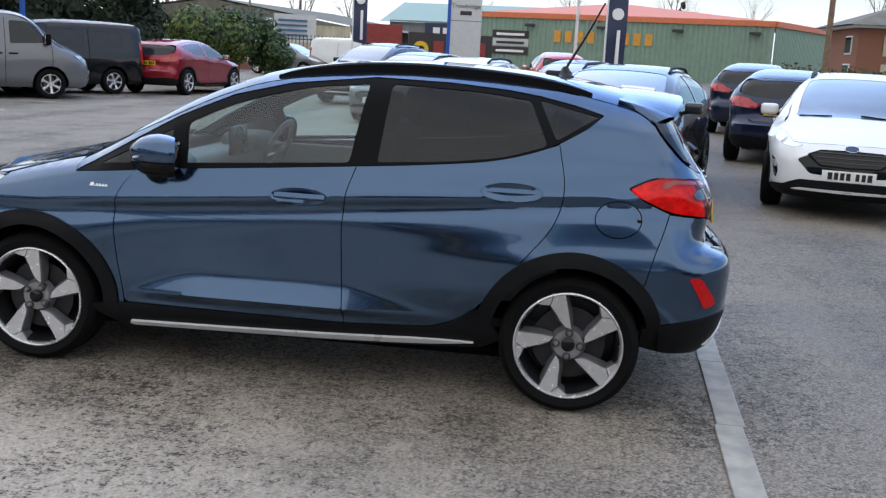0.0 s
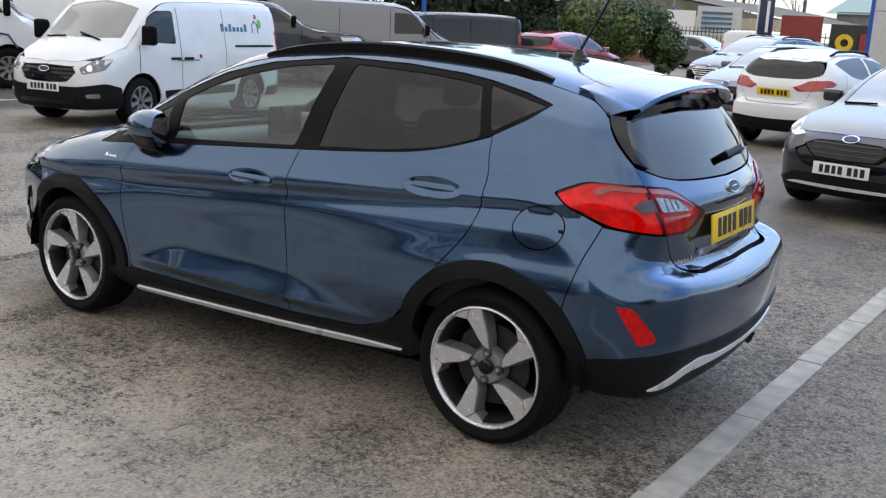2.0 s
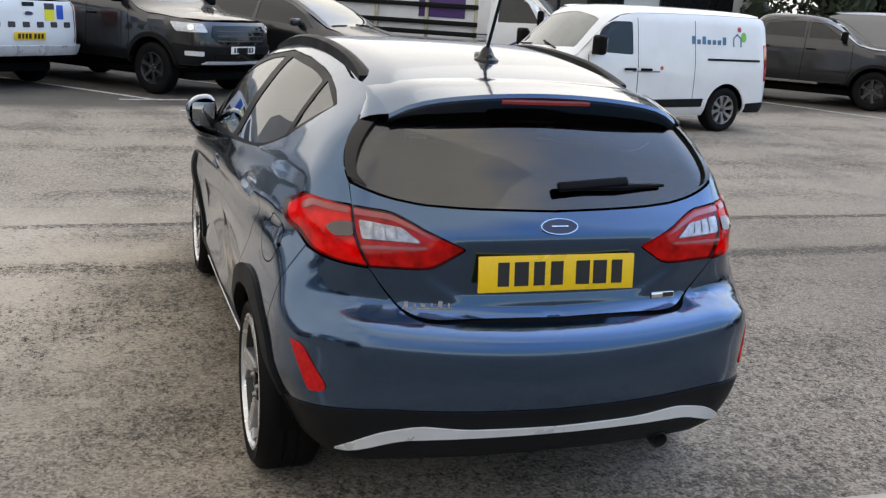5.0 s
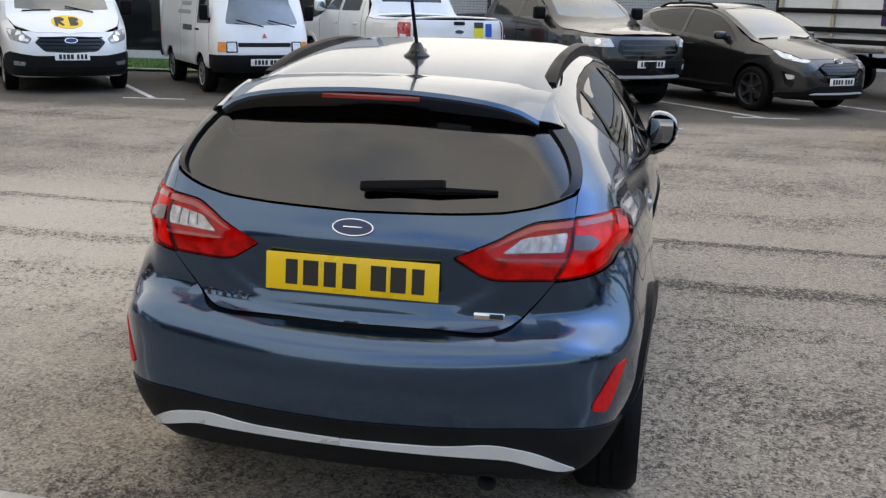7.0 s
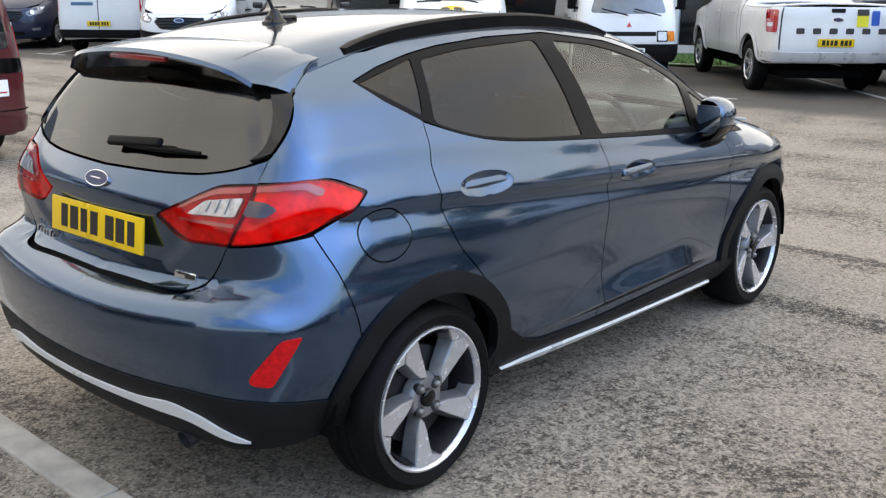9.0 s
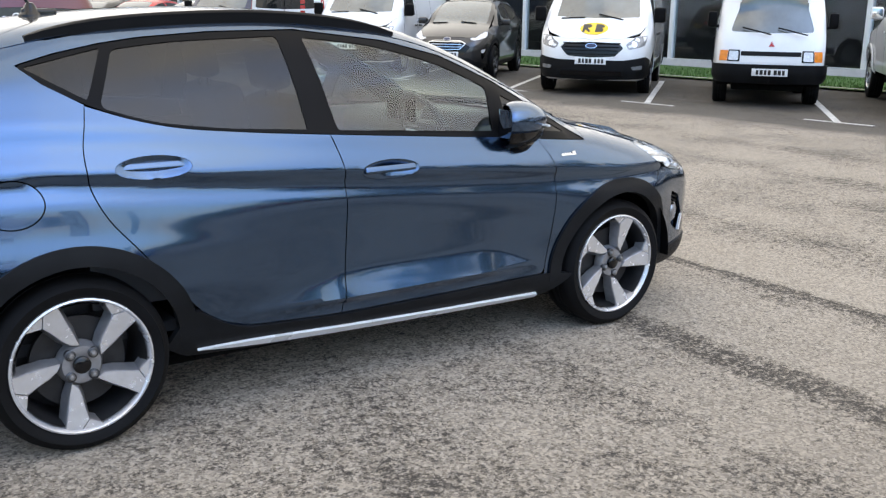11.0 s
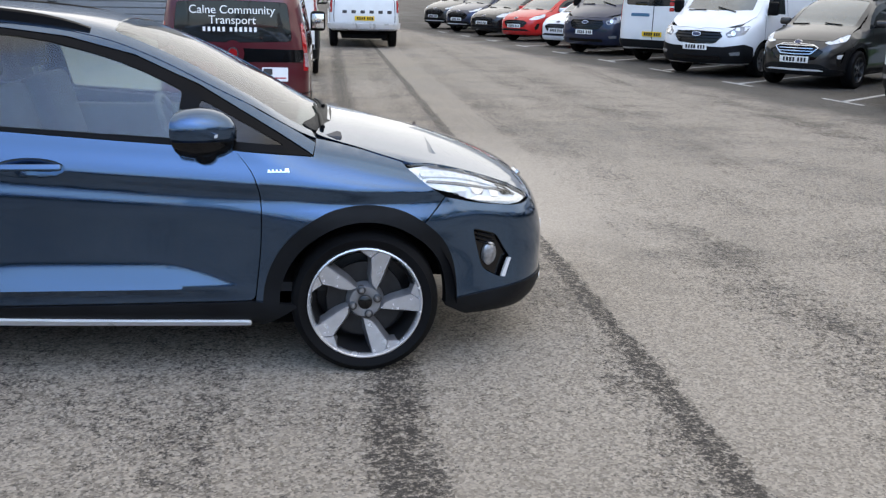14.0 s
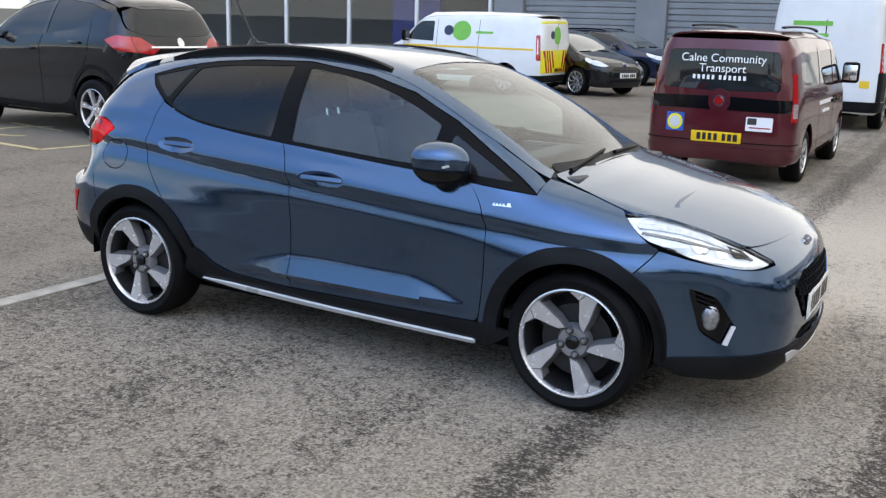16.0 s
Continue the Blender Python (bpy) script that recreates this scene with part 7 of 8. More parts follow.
GREEN_DECOR = [("green_panel", "wrap", L((1.0, 1.05, 0.05), (-1.95, 1.20, 0.05), (-1.95, 0.55), (1.0, 0.55)), "lime", "pair", 0.004), ("word_bar", "back", rect(-0.10, 1.70, 0.55, 1.78), "lime", "on", 0.004), ("word_bar", "back", rect(-0.05, 1.52, 0.50, 1.58), "lime", "on", 0.004),
               ("word_bar", "back", rect(-0.05, 1.40, 0.50, 1.43), "teal", "on", 0.004), ("poster", "back", rect(-0.15, 0.98, 0.30, 1.22), "clad_pale", "on", 0.004), ("rear_corner", "wrap", L((-1.95, 0.98), (-2.45, 0.98, 0.03), (-2.45, 0.50), (-1.95, 0.50)), "cladding", "pair", 0.010),
               ("hazard_sticker", "back", rect(-0.78, 0.72, -0.62, 0.84), "yellow", "on", 0.006)]
PICKUP_DECOR = [("letter_bar", "back", rect(0.58 - 0.235 * k, 0.90, 0.46 - 0.235 * k, 0.985, 0.02), "sign_dark", "on", 0.005) for k in range(6)]
PICKUP_DECOR += [("tail_badge", "back", disc(0.0, 1.10, 0.085, 24, 0.42), "chrome", "on", 0.008), ("badge_field", "back", disc(0.0, 1.10, 0.072, 24, 0.38), "sign_navy", "on", 0.011), ("sticker", "back", rect(-0.27, 1.0, -0.44, 1.25, 0.005), "hi_vis", "on", 0.006),
                 ("sticker_mark", "back", rect(-0.27, 1.16, -0.44, 1.25, 0.005), "sign_dark", "on", 0.009), ("sticker", "back", rect(-0.48, 1.02, -0.60, 1.23, 0.02), "sign_blue", "on", 0.006), ("gate_handle", "back", rect(0.10, 1.20, -0.10, 1.26, 0.01), "cladding", "on", 0.006)]
RENTAL_DECOR = [("word_bar", "back", rect(-0.52, 1.10 + 0.11 * k, -0.40, 1.18 + 0.11 * k), "lens_red", "on", 0.004) for k in range(6)] + [("word_bar", "back", rect(0.1, 0.98, 0.6, 1.05), "teal", "on", 0.004)]
CARD_DECOR = [("price_card", "down", L((0.78, 0.08), (0.78, 0.46), (0.62, 0.45), (0.62, 0.08)), "sign_white", "on", 0.005), ("price_bar", "down", L((0.74, 0.14), (0.74, 0.40), (0.69, 0.39), (0.69, 0.14)), "clad_grey", "on", 0.008)]
OLD_DECOR = [("word_bar", "wrap", rect(0.4, 1.25 + 0.14 * k, -0.5 + 0.2 * k, 1.32 + 0.14 * k), "clad_grey", "pair", 0.004) for k in range(3)] + [("word_bar", "wrap", rect(0.55, 0.98, -0.1, 1.08), "ink", "pair", 0.004)]
OLD_DECOR += [("red_mark", "ahead", np.array([(0.0, 1.0), (0.045, 0.92), (-0.045, 0.92)]), "lens_red", "on", 0.008)]
white, grey, dark = M["white_van"], M["grey_mid"], M["grey_dark"]
vehicle("panel_van", "old white flat-nosed panel van with black bumper and amber indicators", "van", pose(12.2, 6.75, 0, 0, 0, ROW), old_van_spec(white), 3, OLD_DECOR)
vehicle("panel_van", "white panel van with a yellow round badge on its bonnet", "van", pose(11.5, 9.85, 0, 0, 0, ROW), van_spec(white), 5, RB_DECOR)
vehicle("crossover_car", "dark grey compact crossover with a barred chrome grille", "car", pose(10.98, 13.5, 0, 0, 0, ROW), hatch_spec(dark, 1.01, 1.10, 0.335, 0.22, "black", suv=True, bright=True), 7)
vehicle("panel_van", "white panel van with black lower bumper parked in a bay", "van", pose(10.25, 15.92, 0, 0, 0, ROW), van_spec(white), 9)
vehicle("panel_van", "white rental van showing its rear doors and red lettering", "van", pose(10.5, 19.3, 0, 0, 0, ROW + 180), van_spec(white, 1.0, 1.08, rear_glass=True), 11, RENTAL_DECOR)
vehicle("panel_van", "dark blue-grey panel van with a broad grille", "van", pose(9.65, 22.2, 0, 0, 0, ROW), van_spec(M["navy"], grille="gloss_black", style="silver", bumper=M["navy"]), 13)
vehicle("hatchback_car", "white small hatchback between a van and a red car", "car", pose(9.3, 25.0, 0, 0, 0, ROW), hatch_spec(M["white_car"], 0.98, 1.0, 0.31, 0.21, "silver", rails=False, clad=False), 15)
vehicle("hatchback_car", "bright red hatchback with clear headlamps", "car", pose(8.7, 28.2, 0, 0, 0, ROW), hatch_spec(M["red"], 1.0, 1.0, 0.31, 0.21, "silver", rails=False, clad=False), 17)
vehicle("hatchback_car", "black hatchback with a wide dark grille", "car", pose(8.2, 31.2, 0, 0, 0, ROW), hatch_spec(M["black_car"], 1.05, 0.98, 0.32, 0.23, "silver", rails=False, clad=False), 19)
vehicle("crossover_car", "blue crossover parked in the bay row", "car", pose(7.7, 34.2, 0, 0, 0, ROW), hatch_spec(M["blue_car"], 1.05, 1.08, 0.33, 0.23, "silver", suv=True), 21)
vehicle("crossover_car", "dark grey crossover at the end of the bay row", "car", pose(7.2, 37.2, 0, 0, 0, ROW), hatch_spec(dark, 1.08, 1.12, 0.34, 0.23, "silver", suv=True), 23)
vehicle("pickup_truck", "white double-cab pickup with stickers on its tailgate", "pickup", pose(13.28, 4.13, 0, 0, 0, ROW + 180), pickup_spec(white, clad=False), 25, PICKUP_DECOR)
vehicle("pickup_truck", "dark grey double-cab pickup with black wheel-arch flares", "pickup", pose(12.95, 1.03, 0, 0, 0, ROW), pickup_spec(dark, "black"), 27)
vehicle("crossover_car", "dark grey crossover with black five-spoke wheels", "car", pose(13.5, -2.0, 0, 0, 0, ROW), hatch_spec(dark, 1.12, 1.12, 0.35, 0.245, "black", suv=True), 29)
vehicle("small_van", "white small van with black side strips and steel wheels", "van", pose(8.6, -5.9, 0, 0, 0, 101), van_spec(white, 0.865, 0.885, 0.325, "steel"), 31, HOUSE_DECOR)
vehicle("small_van", "white small van parked nose out behind another van", "van", pose(15.0, -10.2, 0, 0, 0, ROW), van_spec(white, 0.90, 0.9, 0.32, "silver"), 33)
vehicle("pickup_truck", "dark grey pickup standing behind a white van", "pickup", pose(13.5, -12.9, 0, 0, 0, ROW), pickup_spec(dark, "black"), 35)
vehicle("panel_van", "mid grey panel van with silver alloy wheels", "van", pose(12.6, -15.9, 0, 0, 0, ROW + 3), van_spec(grey, style="silver", strip=False, bumper=grey), 37)
vehicle("small_van", "black small van with glazed sides", "van", pose(12.3, -18.7, 0, 0, 0, 55), van_spec(M["black_car"], 0.88, 0.93, 0.33, "silver", glazed=True, strip=False, bumper=M["black_car"]), 39)
vehicle("crossover_car", "candy red sloping-roofed crossover beside a shrub", "car", pose(10.15, -22.1, 0, 0, 0, -97), hatch_spec(M["red_dark"], 1.06, 1.0, 0.35, 0.24, "silver", rails=False), 41)
vehicle("crossover_car", "white crossover hatchback with a black honeycomb grille", "car", pose(-4.5, -7.72, 0, 0, 0, 76), hatch_spec(M["white_car"], 1.08, 1.02, 0.335, 0.23, "slim_silver", suv=True), 43)
vehicle("crossover_car", "dark grey crossover hatchback with a price card in its windscreen", "car", pose(-1.71, -7.46, 0, 0, 0, 76), hatch_spec(dark, 1.05, 1.0, 0.335, 0.23, "slim", suv=True), 45, CARD_DECOR)
vehicle("hatchback_car", "blue and black hatchback showing its red tail lamps", "car", pose(-4.7, -12.84, 0, 0, 0, -104), hatch_spec(M["blue_car"], 1.03, 1.02, 0.33, 0.23, "slim", rails=False), 47)
vehicle("crossover_car", "white crossover seen from behind with roof rails", "car", pose(0.6, -12.6, 0, 0, 0, -104), hatch_spec(M["white_car"], 0.95, 0.98, 0.32, 0.23, "slim", rails=True), 49)
vehicle("crossover_car", "dark grey crossover with a chrome studded grille", "car", pose(4.6, -22.6, 0, 0, 0, 70), hatch_spec(dark, 1.12, 1.12, 0.35, 0.24, "slim_silver", suv=True, bright=True), 51)
vehicle("hatchback_car", "silver-blue hatchback behind the white crossover", "car", pose(2.4, -16.5, 0, 0, 0, 76), hatch_spec(M["grey_mid"], 1.05, 1.0, 0.32, 0.22, "silver", rails=False, clad=False), 53)
vehicle("hatchback_car", "dark hatchback parked behind the grey crossover", "car", pose(-1.0, -16.0, 0, 0, 0, 76), hatch_spec(M["navy"], 1.05, 1.0, 0.32, 0.22, "silver", rails=False, clad=False), 55)
vehicle("hatchback_car", "bright red hatchback seen from behind", "car", pose(-0.2, -27.0, 0, 0, 0, -80), hatch_spec(M["red"], 1.05, 1.12, 0.33, 0.22, "silver", rails=False, clad=False), 57)
vehicle("crossover_car", "blue car at the far side of the rank", "car", pose(-5.2, -19.5, 0, 0, 0, -104), hatch_spec(M["blue_car"], 1.08, 1.08, 0.33, 0.22, "silver", rails=False, clad=False), 59)
vehicle("crossover_car", "black crossover with chrome tailgate strip in a yellow-lined bay", "car", pose(-8.5, 5.2, 0, 0, 0, 174), hatch_spec(M["black_car"], 1.07, 1.26, 0.38, 0.26, "silver", rails=True), 61, [("chrome_strip", "back", rect(0.42, 0.925, -0.42, 0.945, 0.004), "chrome", "on", 0.008), ("tail_emblem", "back", disc(0, 0.975, 0.05, 20), "chrome", "on", 0.010)])
vehicle("small_van", "white service van with chevron stripes across its rear doors", "van", pose(-8.5, 16.7, 0, 0, 0, 180), van_spec(white, 0.90, 0.925, 0.33, "steel"), 63, CHEVRON_DECOR)
vehicle("hatchback_car", "black sporty hatchback with machined wheels", "car", pose(-6.7, 18.3, 0, 0, 0, -25), hatch_spec(M["black_car"], 1.0, 1.0, 0.315, 0.24, "slim_silver", rails=False, clad=False), 65)
vehicle("crossover_car", "navy estate car standing before the workshop doors", "car", pose(-7.3, 23.2, 0, 0, 0, -12), hatch_spec(M["navy"], 1.12, 1.02, 0.33, 0.23, "silver", rails=True, clad=False), 67)
vehicle("small_van", "maroon glazed van with white lettering on its tailgate", "van", pose(0.15, 7.85, 0, 0, 0, 90), van_spec(M["maroon"], 0.80, 0.82, 0.29, "slim_silver", glazed=True, strip=False, bumper=M["maroon"]), 69, MAROON_DECOR, MAROON_WORDS)
vehicle("panel_van", "tall white and green van", "van", pose(0.05, 15.4, 0, 0, 0, 90), van_spec(white, 0.97, 1.0, 0.34, "steel", tall=1.22), 71, GREEN_DECOR)
vehicle("small_van", "white van in the far yard behind the paling fence", "van", pose(9.6, -41.5, 0, 0, 0, 160), van_spec(white, 0.95, 0.95, 0.33, "steel"), 75)
vehicle("hatchback_car", "pale silver car in the far yard behind the paling fence", "car", pose(13.2, -42.0, 0, 0, 0, 165), hatch_spec(M["grey_mid"], 1.05, 1.05, 0.32, 0.22, "silver", rails=False, clad=False), 77)
vehicle("pickup_truck", "white double-cab pickup seen from behind", "pickup", pose(2.15, 24.6, 0, 0, 0, 90), pickup_spec(white, clad=False), 73, PICKUP_DECOR[:6])


def dropside_truck(m):
    """A white-cabbed lorry whose dark rails carry boards."""
    ob = thing("dropside_truck", "white-cabbed lorry with dark side rails and a purple board", "truck", m)
    out = [(x + 0.35, z * 1.05) for x, z in VAN_OUT if x > 0.3] + [(0.75, 1.95), (0.62, 1.5), (0.6, 0.7), (0.7, 0.4)]
    form = Form(out, 0.97, (tuple(z * 1.05 for z in VAN_SEC[0]), VAN_SEC[1]), (1.7, 0.22, 2.4), (0.7, 0.02, 2.0), bow=(0.22, 0.0), crown=0.05, blend=0.12, pivots=((2.35, 0.5), (1.0, 0.5)), cell=0.05)
    mid = 2.35 + 0.47 * math.pi / 2 + 0.5
    win = L((1.80, 1.32, 0.04), (0.98, 1.30, 0.04), (0.98, 1.82, 0.06), (1.38, 1.80, 0.06), (1.56, 1.68, 0.05))
    body = panel(form, L((mid, 0.5), (mid, 1.02), (2.9, 1.05), (2.3, 1.17), (2.15, 1.27), (1.8, 1.60), (1.45, 1.85), (1.2, 1.92), (0.9, 1.92), (0.8, 1.6), (0.8, 0.5)), h=0.09, both=True, holes=[win, disc(1.85, 0.36, 0.43, 30)], depth=0.02)
    part("cab", body, M["white_van"], ob)
    screen = L((2.19, 0), (2.12, 0.4, 0.1), (1.98, 0.72, 0.03), (1.50, 0.66, 0.03), (1.44, 0))
    part("cab_roof", panel(form, L((2.7, 0), (2.6, 0.5, 0.1), (2.3, 0.76, 0.1), (2.05, 0.81), (1.55, 0.76), (0.85, 0.74), (0.8, 0)), "down", h=0.09, both=True, holes=[screen], lift=0.003), M["white_van"], ob)
    part("windscreen", panel(form, screen, "down", h=0.09, both=True, depth=0), M["glass_dark"], ob)
    g = panel(form, win, h=0.08, lift=-0.004, depth=0)
    part("side_window", g, M["glass_dark"], ob)
    part("side_window", mirrored(g), M["glass_dark"], ob)
    part("cab_back", block((0.06, 1.7, 1.35), (0.82, 0, 1.2), 0.02), M["white_van"], ob)
    for s in (1, -1):
        part("purple_swirl", tube([(2.0, s * 0.975, 0.72), (1.85, s * 0.98, 0.95), (1.5, s * 0.985, 1.0), (1.2, s * 0.985, 0.85)], 0.02, 6), M["purple"], ob)
        part("cab_strip", block((0.7, 0.02, 0.14), (1.25, s * 0.97, 0.62), 0.008), M["cladding"], ob)
        part("door_mirror", block((0.12, 0.18, 0.30), (1.85, s * 1.10, 1.42), 0.05, 3), M["black_trim"], ob)
    part("chassis", block((4.6, 0.9, 0.16), (-0.9, 0, 0.62), 0.02), M["dark"], ob)
    bed = part("load_bed", block((3.2, 2.0, 0.10), (-1.0, 0, 0.88), 0.02), M["steel"], ob)
    for s in (1, -1):
        for x in (-2.55, -1.5, -0.45, 0.55):
            part("stanchion", block((0.07, 0.05, 1.35), (x, s * 1.0, 1.50), 0.01), M["clad_beige"], bed)
        for z in (1.02, 1.22, 1.55, 2.15):
            part("rail", block((3.2, 0.05, 0.09 if z < 2 else 0.06), (-1.0, s * 1.03, z), 0.01), M["cladding"], bed)
        part("board", block((3.0, 0.02, 1.1), (-1.0, s * 0.95, 1.55)), M["frame_white"], bed)
        part("purple_board", block((0.95, 0.02, 0.80), (-0.15, s * 0.975, 1.72), 0.01), M["purple"], bed)
        lettering("lettering", "Join our team", 0.13, pose(-0.15, s * 0.988, 1.86, 90, 0, 180 if s > 0 else 0), M["sign_white"], bed)
        part("letter_bar", block((0.55, 0.02, 0.14), (-1.6, s * 0.965, 1.9)), M["clad_grey"], bed)
    for x in (1.85, -1.75):
        for s in (1, -1):
            wheel(ob, (x, s * 0.95, 0.36), 0.36, 0.21, 0.22, s, "steel", 10)


dropside_truck(pose(15.1, -5.6, 0, 0, 0, -124))

# ---------------------------------------------------------------- the blue hatchback
def hatchback():
    car = thing("hatchback_car", "metallic dark blue five-door hatchback with black cladding, parked on damp tarmac", "car")
    blue = M["blue"]
    g = 0.0022

    def pair(name, outline, mat, label="", **kw):
        geo = panel(CAR, outline, **kw)
        return part(name, geo, mat, car, label), part(name, mirrored(geo), mat, car, label)

    # painted panels
    pair("body_side", FRAME, blue, gap=g, h=0.018, holes=[ARCHES[1], disc(-1.418, 0.867, 0.098, 32, 0.78)])
    pair("fuel_flap", disc(-1.418, 0.867, 0.098, 32, 0.78), blue, gap=g, h=0.02)
    ovals = [disc(x, z, 0.130, 36, 0.29) for x, z in HANDLES]
    pair("front_door", F_DOOR, blue, gap=g, h=0.015, holes=ovals[:1])
    pair("rear_door", R_DOOR, blue, gap=g, h=0.015, holes=ovals[1:])
    for oval in ovals:
        pair("handle_bowl", oval, blue, h=0.009, gap=-0.001, lift=-0.001)
    pair("front_wing", FENDER, blue, gap=g, h=0.018, holes=[ARCHES[0]])
    part("front_bumper", panel(CAR, F_BUMPER, gap=g, h=0.018, both=True, holes=[ARCHES[0], FOG, GRILLE, INTAKE]), blue, car)
    part("rear_bumper", panel(CAR, R_BUMPER, gap=g, h=0.014, both=True, holes=[ARCHES[1]]), blue, car)
    part("tailgate", panel(CAR, GATE, gap=g, h=0.014, both=True, holes=[TAIL_IN]), blue, car)
    part("roof", panel(CAR, L((1.05, 0.66), (0.62, 0.642, 0.1), (0.2, 0.565, 0.1), (-0.4, 0.502, 0.1), (-1.0, 0.488, 0.1), (-1.44, 0.520), (-1.49, 0.4, 0.1), (-1.53, 0), (0.212, 0), (0.222, 0.25, 0.1), (0.250, 0.510, 0.03), (0.62, 0.562, 0.1), (1.03, 0.575)),
                       "down", h=0.03, both=True, lift=0.002), blue, car)
    part("bonnet", panel(CAR, L((1.10, 0), (1.09, 0.3, 0.1), (1.045, 0.608, 0.03), (1.25, 0.676, 0.1), (1.43, 0.706, 0.04), (1.56, 0.635, 0.05), (1.72, 0.585, 0.05), (1.87, 0.535, 0.04), (1.915, 0.42, 0.1), (1.955, 0.21, 0.1), (1.968, 0)),
                         "down", gap=0.001, h=0.025, both=True, lift=0.004), blue, car)
    # glazing
    glasses = [L((0.505, 0.985, 0.01), (-0.240, 1.034, 0.02), (-0.280, 1.372, 0.02), (-0.03, 1.348, 0.1), (0.20, 1.296, 0.1), (0.375, 1.236, 0.1), (0.53, 1.160, 0.02)),
               L((-0.366, 1.044, 0.01), (-0.382, 1.378, 0.02), (-0.80, 1.362, 0.1), (-1.006, 1.337, 0.02), (-1.098, 1.153, 0.03), (-0.93, 1.098, 0.08), (-0.69, 1.066, 0.08)),
               L((-1.043, 1.342, 0.01), (-1.308, 1.283, 0.015), (-1.132, 1.176, 0.015)),
               L((0.585, 0.985, 0.01), (0.60, 1.13, 0.02), (0.93, 0.955, 0.02))]
    pair("window_trim", DLO, M["black_trim"], "satin black window surround", h=0.03, lift=-0.003, depth=0.01, holes=glasses)
    for name, gl, mat in zip(("front_door_glass", "rear_door_glass", "quarter_glass", "corner_glass"), glasses, ("glass_clear", "glass_tint", "glass_tint", "glass_tint")):
        pair(name, gl, M[mat], h=0.05, lift=-0.006, depth=0)
    part("windscreen", panel(CAR, SCREEN_HALF, "down", h=0.05, both=True, lift=-0.001, depth=0), M["glass_clear"], car, "clear laminated windscreen")
    part("rear_window", panel(CAR, R_GLASS, h=0.04, both=True, gap=g, lift=-0.002, depth=0.01, holes=[]), M["glass_rear"], car, "dark privacy-tinted rear window")
    pair("glass_deflector", L((-1.527, 1.274, 0.004), (-1.66, 1.192, 0.04), (-1.79, 1.112, 0.004), (-1.90, 1.092, 0.004), (-1.81, 1.128, 0.05), (-1.735, 1.215, 0.05), (-1.69, 1.312, 0.004)), M["gloss_black"], "gloss black edge beside the rear window", h=0.03, lift=0.008, depth=0.02)
    # lamps
    reverse = L((-1.915, 1.002, 0.01), (-2.115, 0.984, 0.02), (-2.200, 0.944, 0.012), (-1.950, 0.952, 0.01))
    for name, outline, bowl, holes in (("tail_lamp", TAIL_OUT, "bowl_pale", []), ("gate_lamp", TAIL_IN, "bowl_dim", [reverse])):
        pair(name + "_bowl", outline, M[bowl], gap=g, h=0.025, lift=-0.012, depth=0)
        pair(name, outline, M["lens_ruby"], "red wrap-around tail lamp" if name == "tail_lamp" else "red inner tail lamp with a clear reversing lens", gap=g, h=0.025, lift=0.004, depth=0.018, holes=holes)
    pair("reversing_lens", reverse, M["lens_ribbed"], "clear ribbed reversing lens", h=0.02, lift=0.003)
    for k in range(3):
        x = -1.975 - 0.05 * k
        pair("lens_rib", L((x, 0.996 - 0.006 * k), (x - 0.005, 0.996 - 0.006 * k), (x - 0.022, 0.956), (x - 0.017, 0.956)), M["lens_grey"], h=0.02, lift=0.006)
    pair("lamp_insert", L((-1.790, 0.974, 0.012), (-1.825, 0.992, 0.02), (-1.893, 0.996, 0.01), (-1.914, 0.958, 0.01), (-1.835, 0.953, 0.02)), M["lens_smoke"], h=0.02, lift=0.0055, depth=0.004)
    pair("lamp_band", L((-1.60, 1.018, 0.01), (-1.66, 1.038, 0.02), (-1.858, 1.030), (-1.866, 1.016), (-1.68, 1.022, 0.02), (-1.62, 0.998, 0.02)), M["lens_deep"], h=0.02, lift=0.006, depth=0.004)
    pair("lamp_band", L((-1.876, 1.030), (-2.06, 1.017, 0.04), (-2.19, 0.984, 0.04), (-2.26, 0.950, 0.01), (-2.18, 0.975, 0.04), (-2.06, 1.003, 0.04), (-1.888, 1.014)), M["lens_deep"], h=0.02, lift=0.005, depth=0.004)
    pair("lamp_band", L((-1.945, 0.934), (-2.24, 0.932, 0.01), (-2.23, 0.925, 0.01), (-1.952, 0.925)), M["lens_deep"], h=0.02, lift=0.005, depth=0.004)
    pair("rear_reflector", L((-1.745, 0.636, 0.008), (-1.808, 0.632, 0.02), (-1.900, 0.528, 0.02), (-1.893, 0.508, 0.02), (-1.836, 0.498, 0.015)), M["reflex_red"], "red bumper reflector", h=0.02, lift=0.004)
    pair("lamp_brow", L((1.38, 0.858), (1.412, 0.868), (1.52, 0.872), (1.70, 0.855), (1.86, 0.831), (2.07, 0.756), (2.15, 0.70), (2.19, 0.735), (2.07, 0.80), (1.86, 0.870), (1.70, 0.892), (1.52, 0.908), (1.38, 0.90)), blue, h=0.03, lift=-0.003, depth=0.0)
    pair("headlamp_bowl", HEADLAMP, M["lamp_white"], h=0.03, lift=-0.014, depth=0.0, gap=0.004)
    pair("headlamp", HEADLAMP, M["lens_clear"], "clear headlamp with bright inner bowls", h=0.03, lift=0.003, gap=g, depth=0.04)
    pair("fog_lamp_recess", FOG, M["gloss_black"], h=0.02, lift=-0.022, depth=0.0)
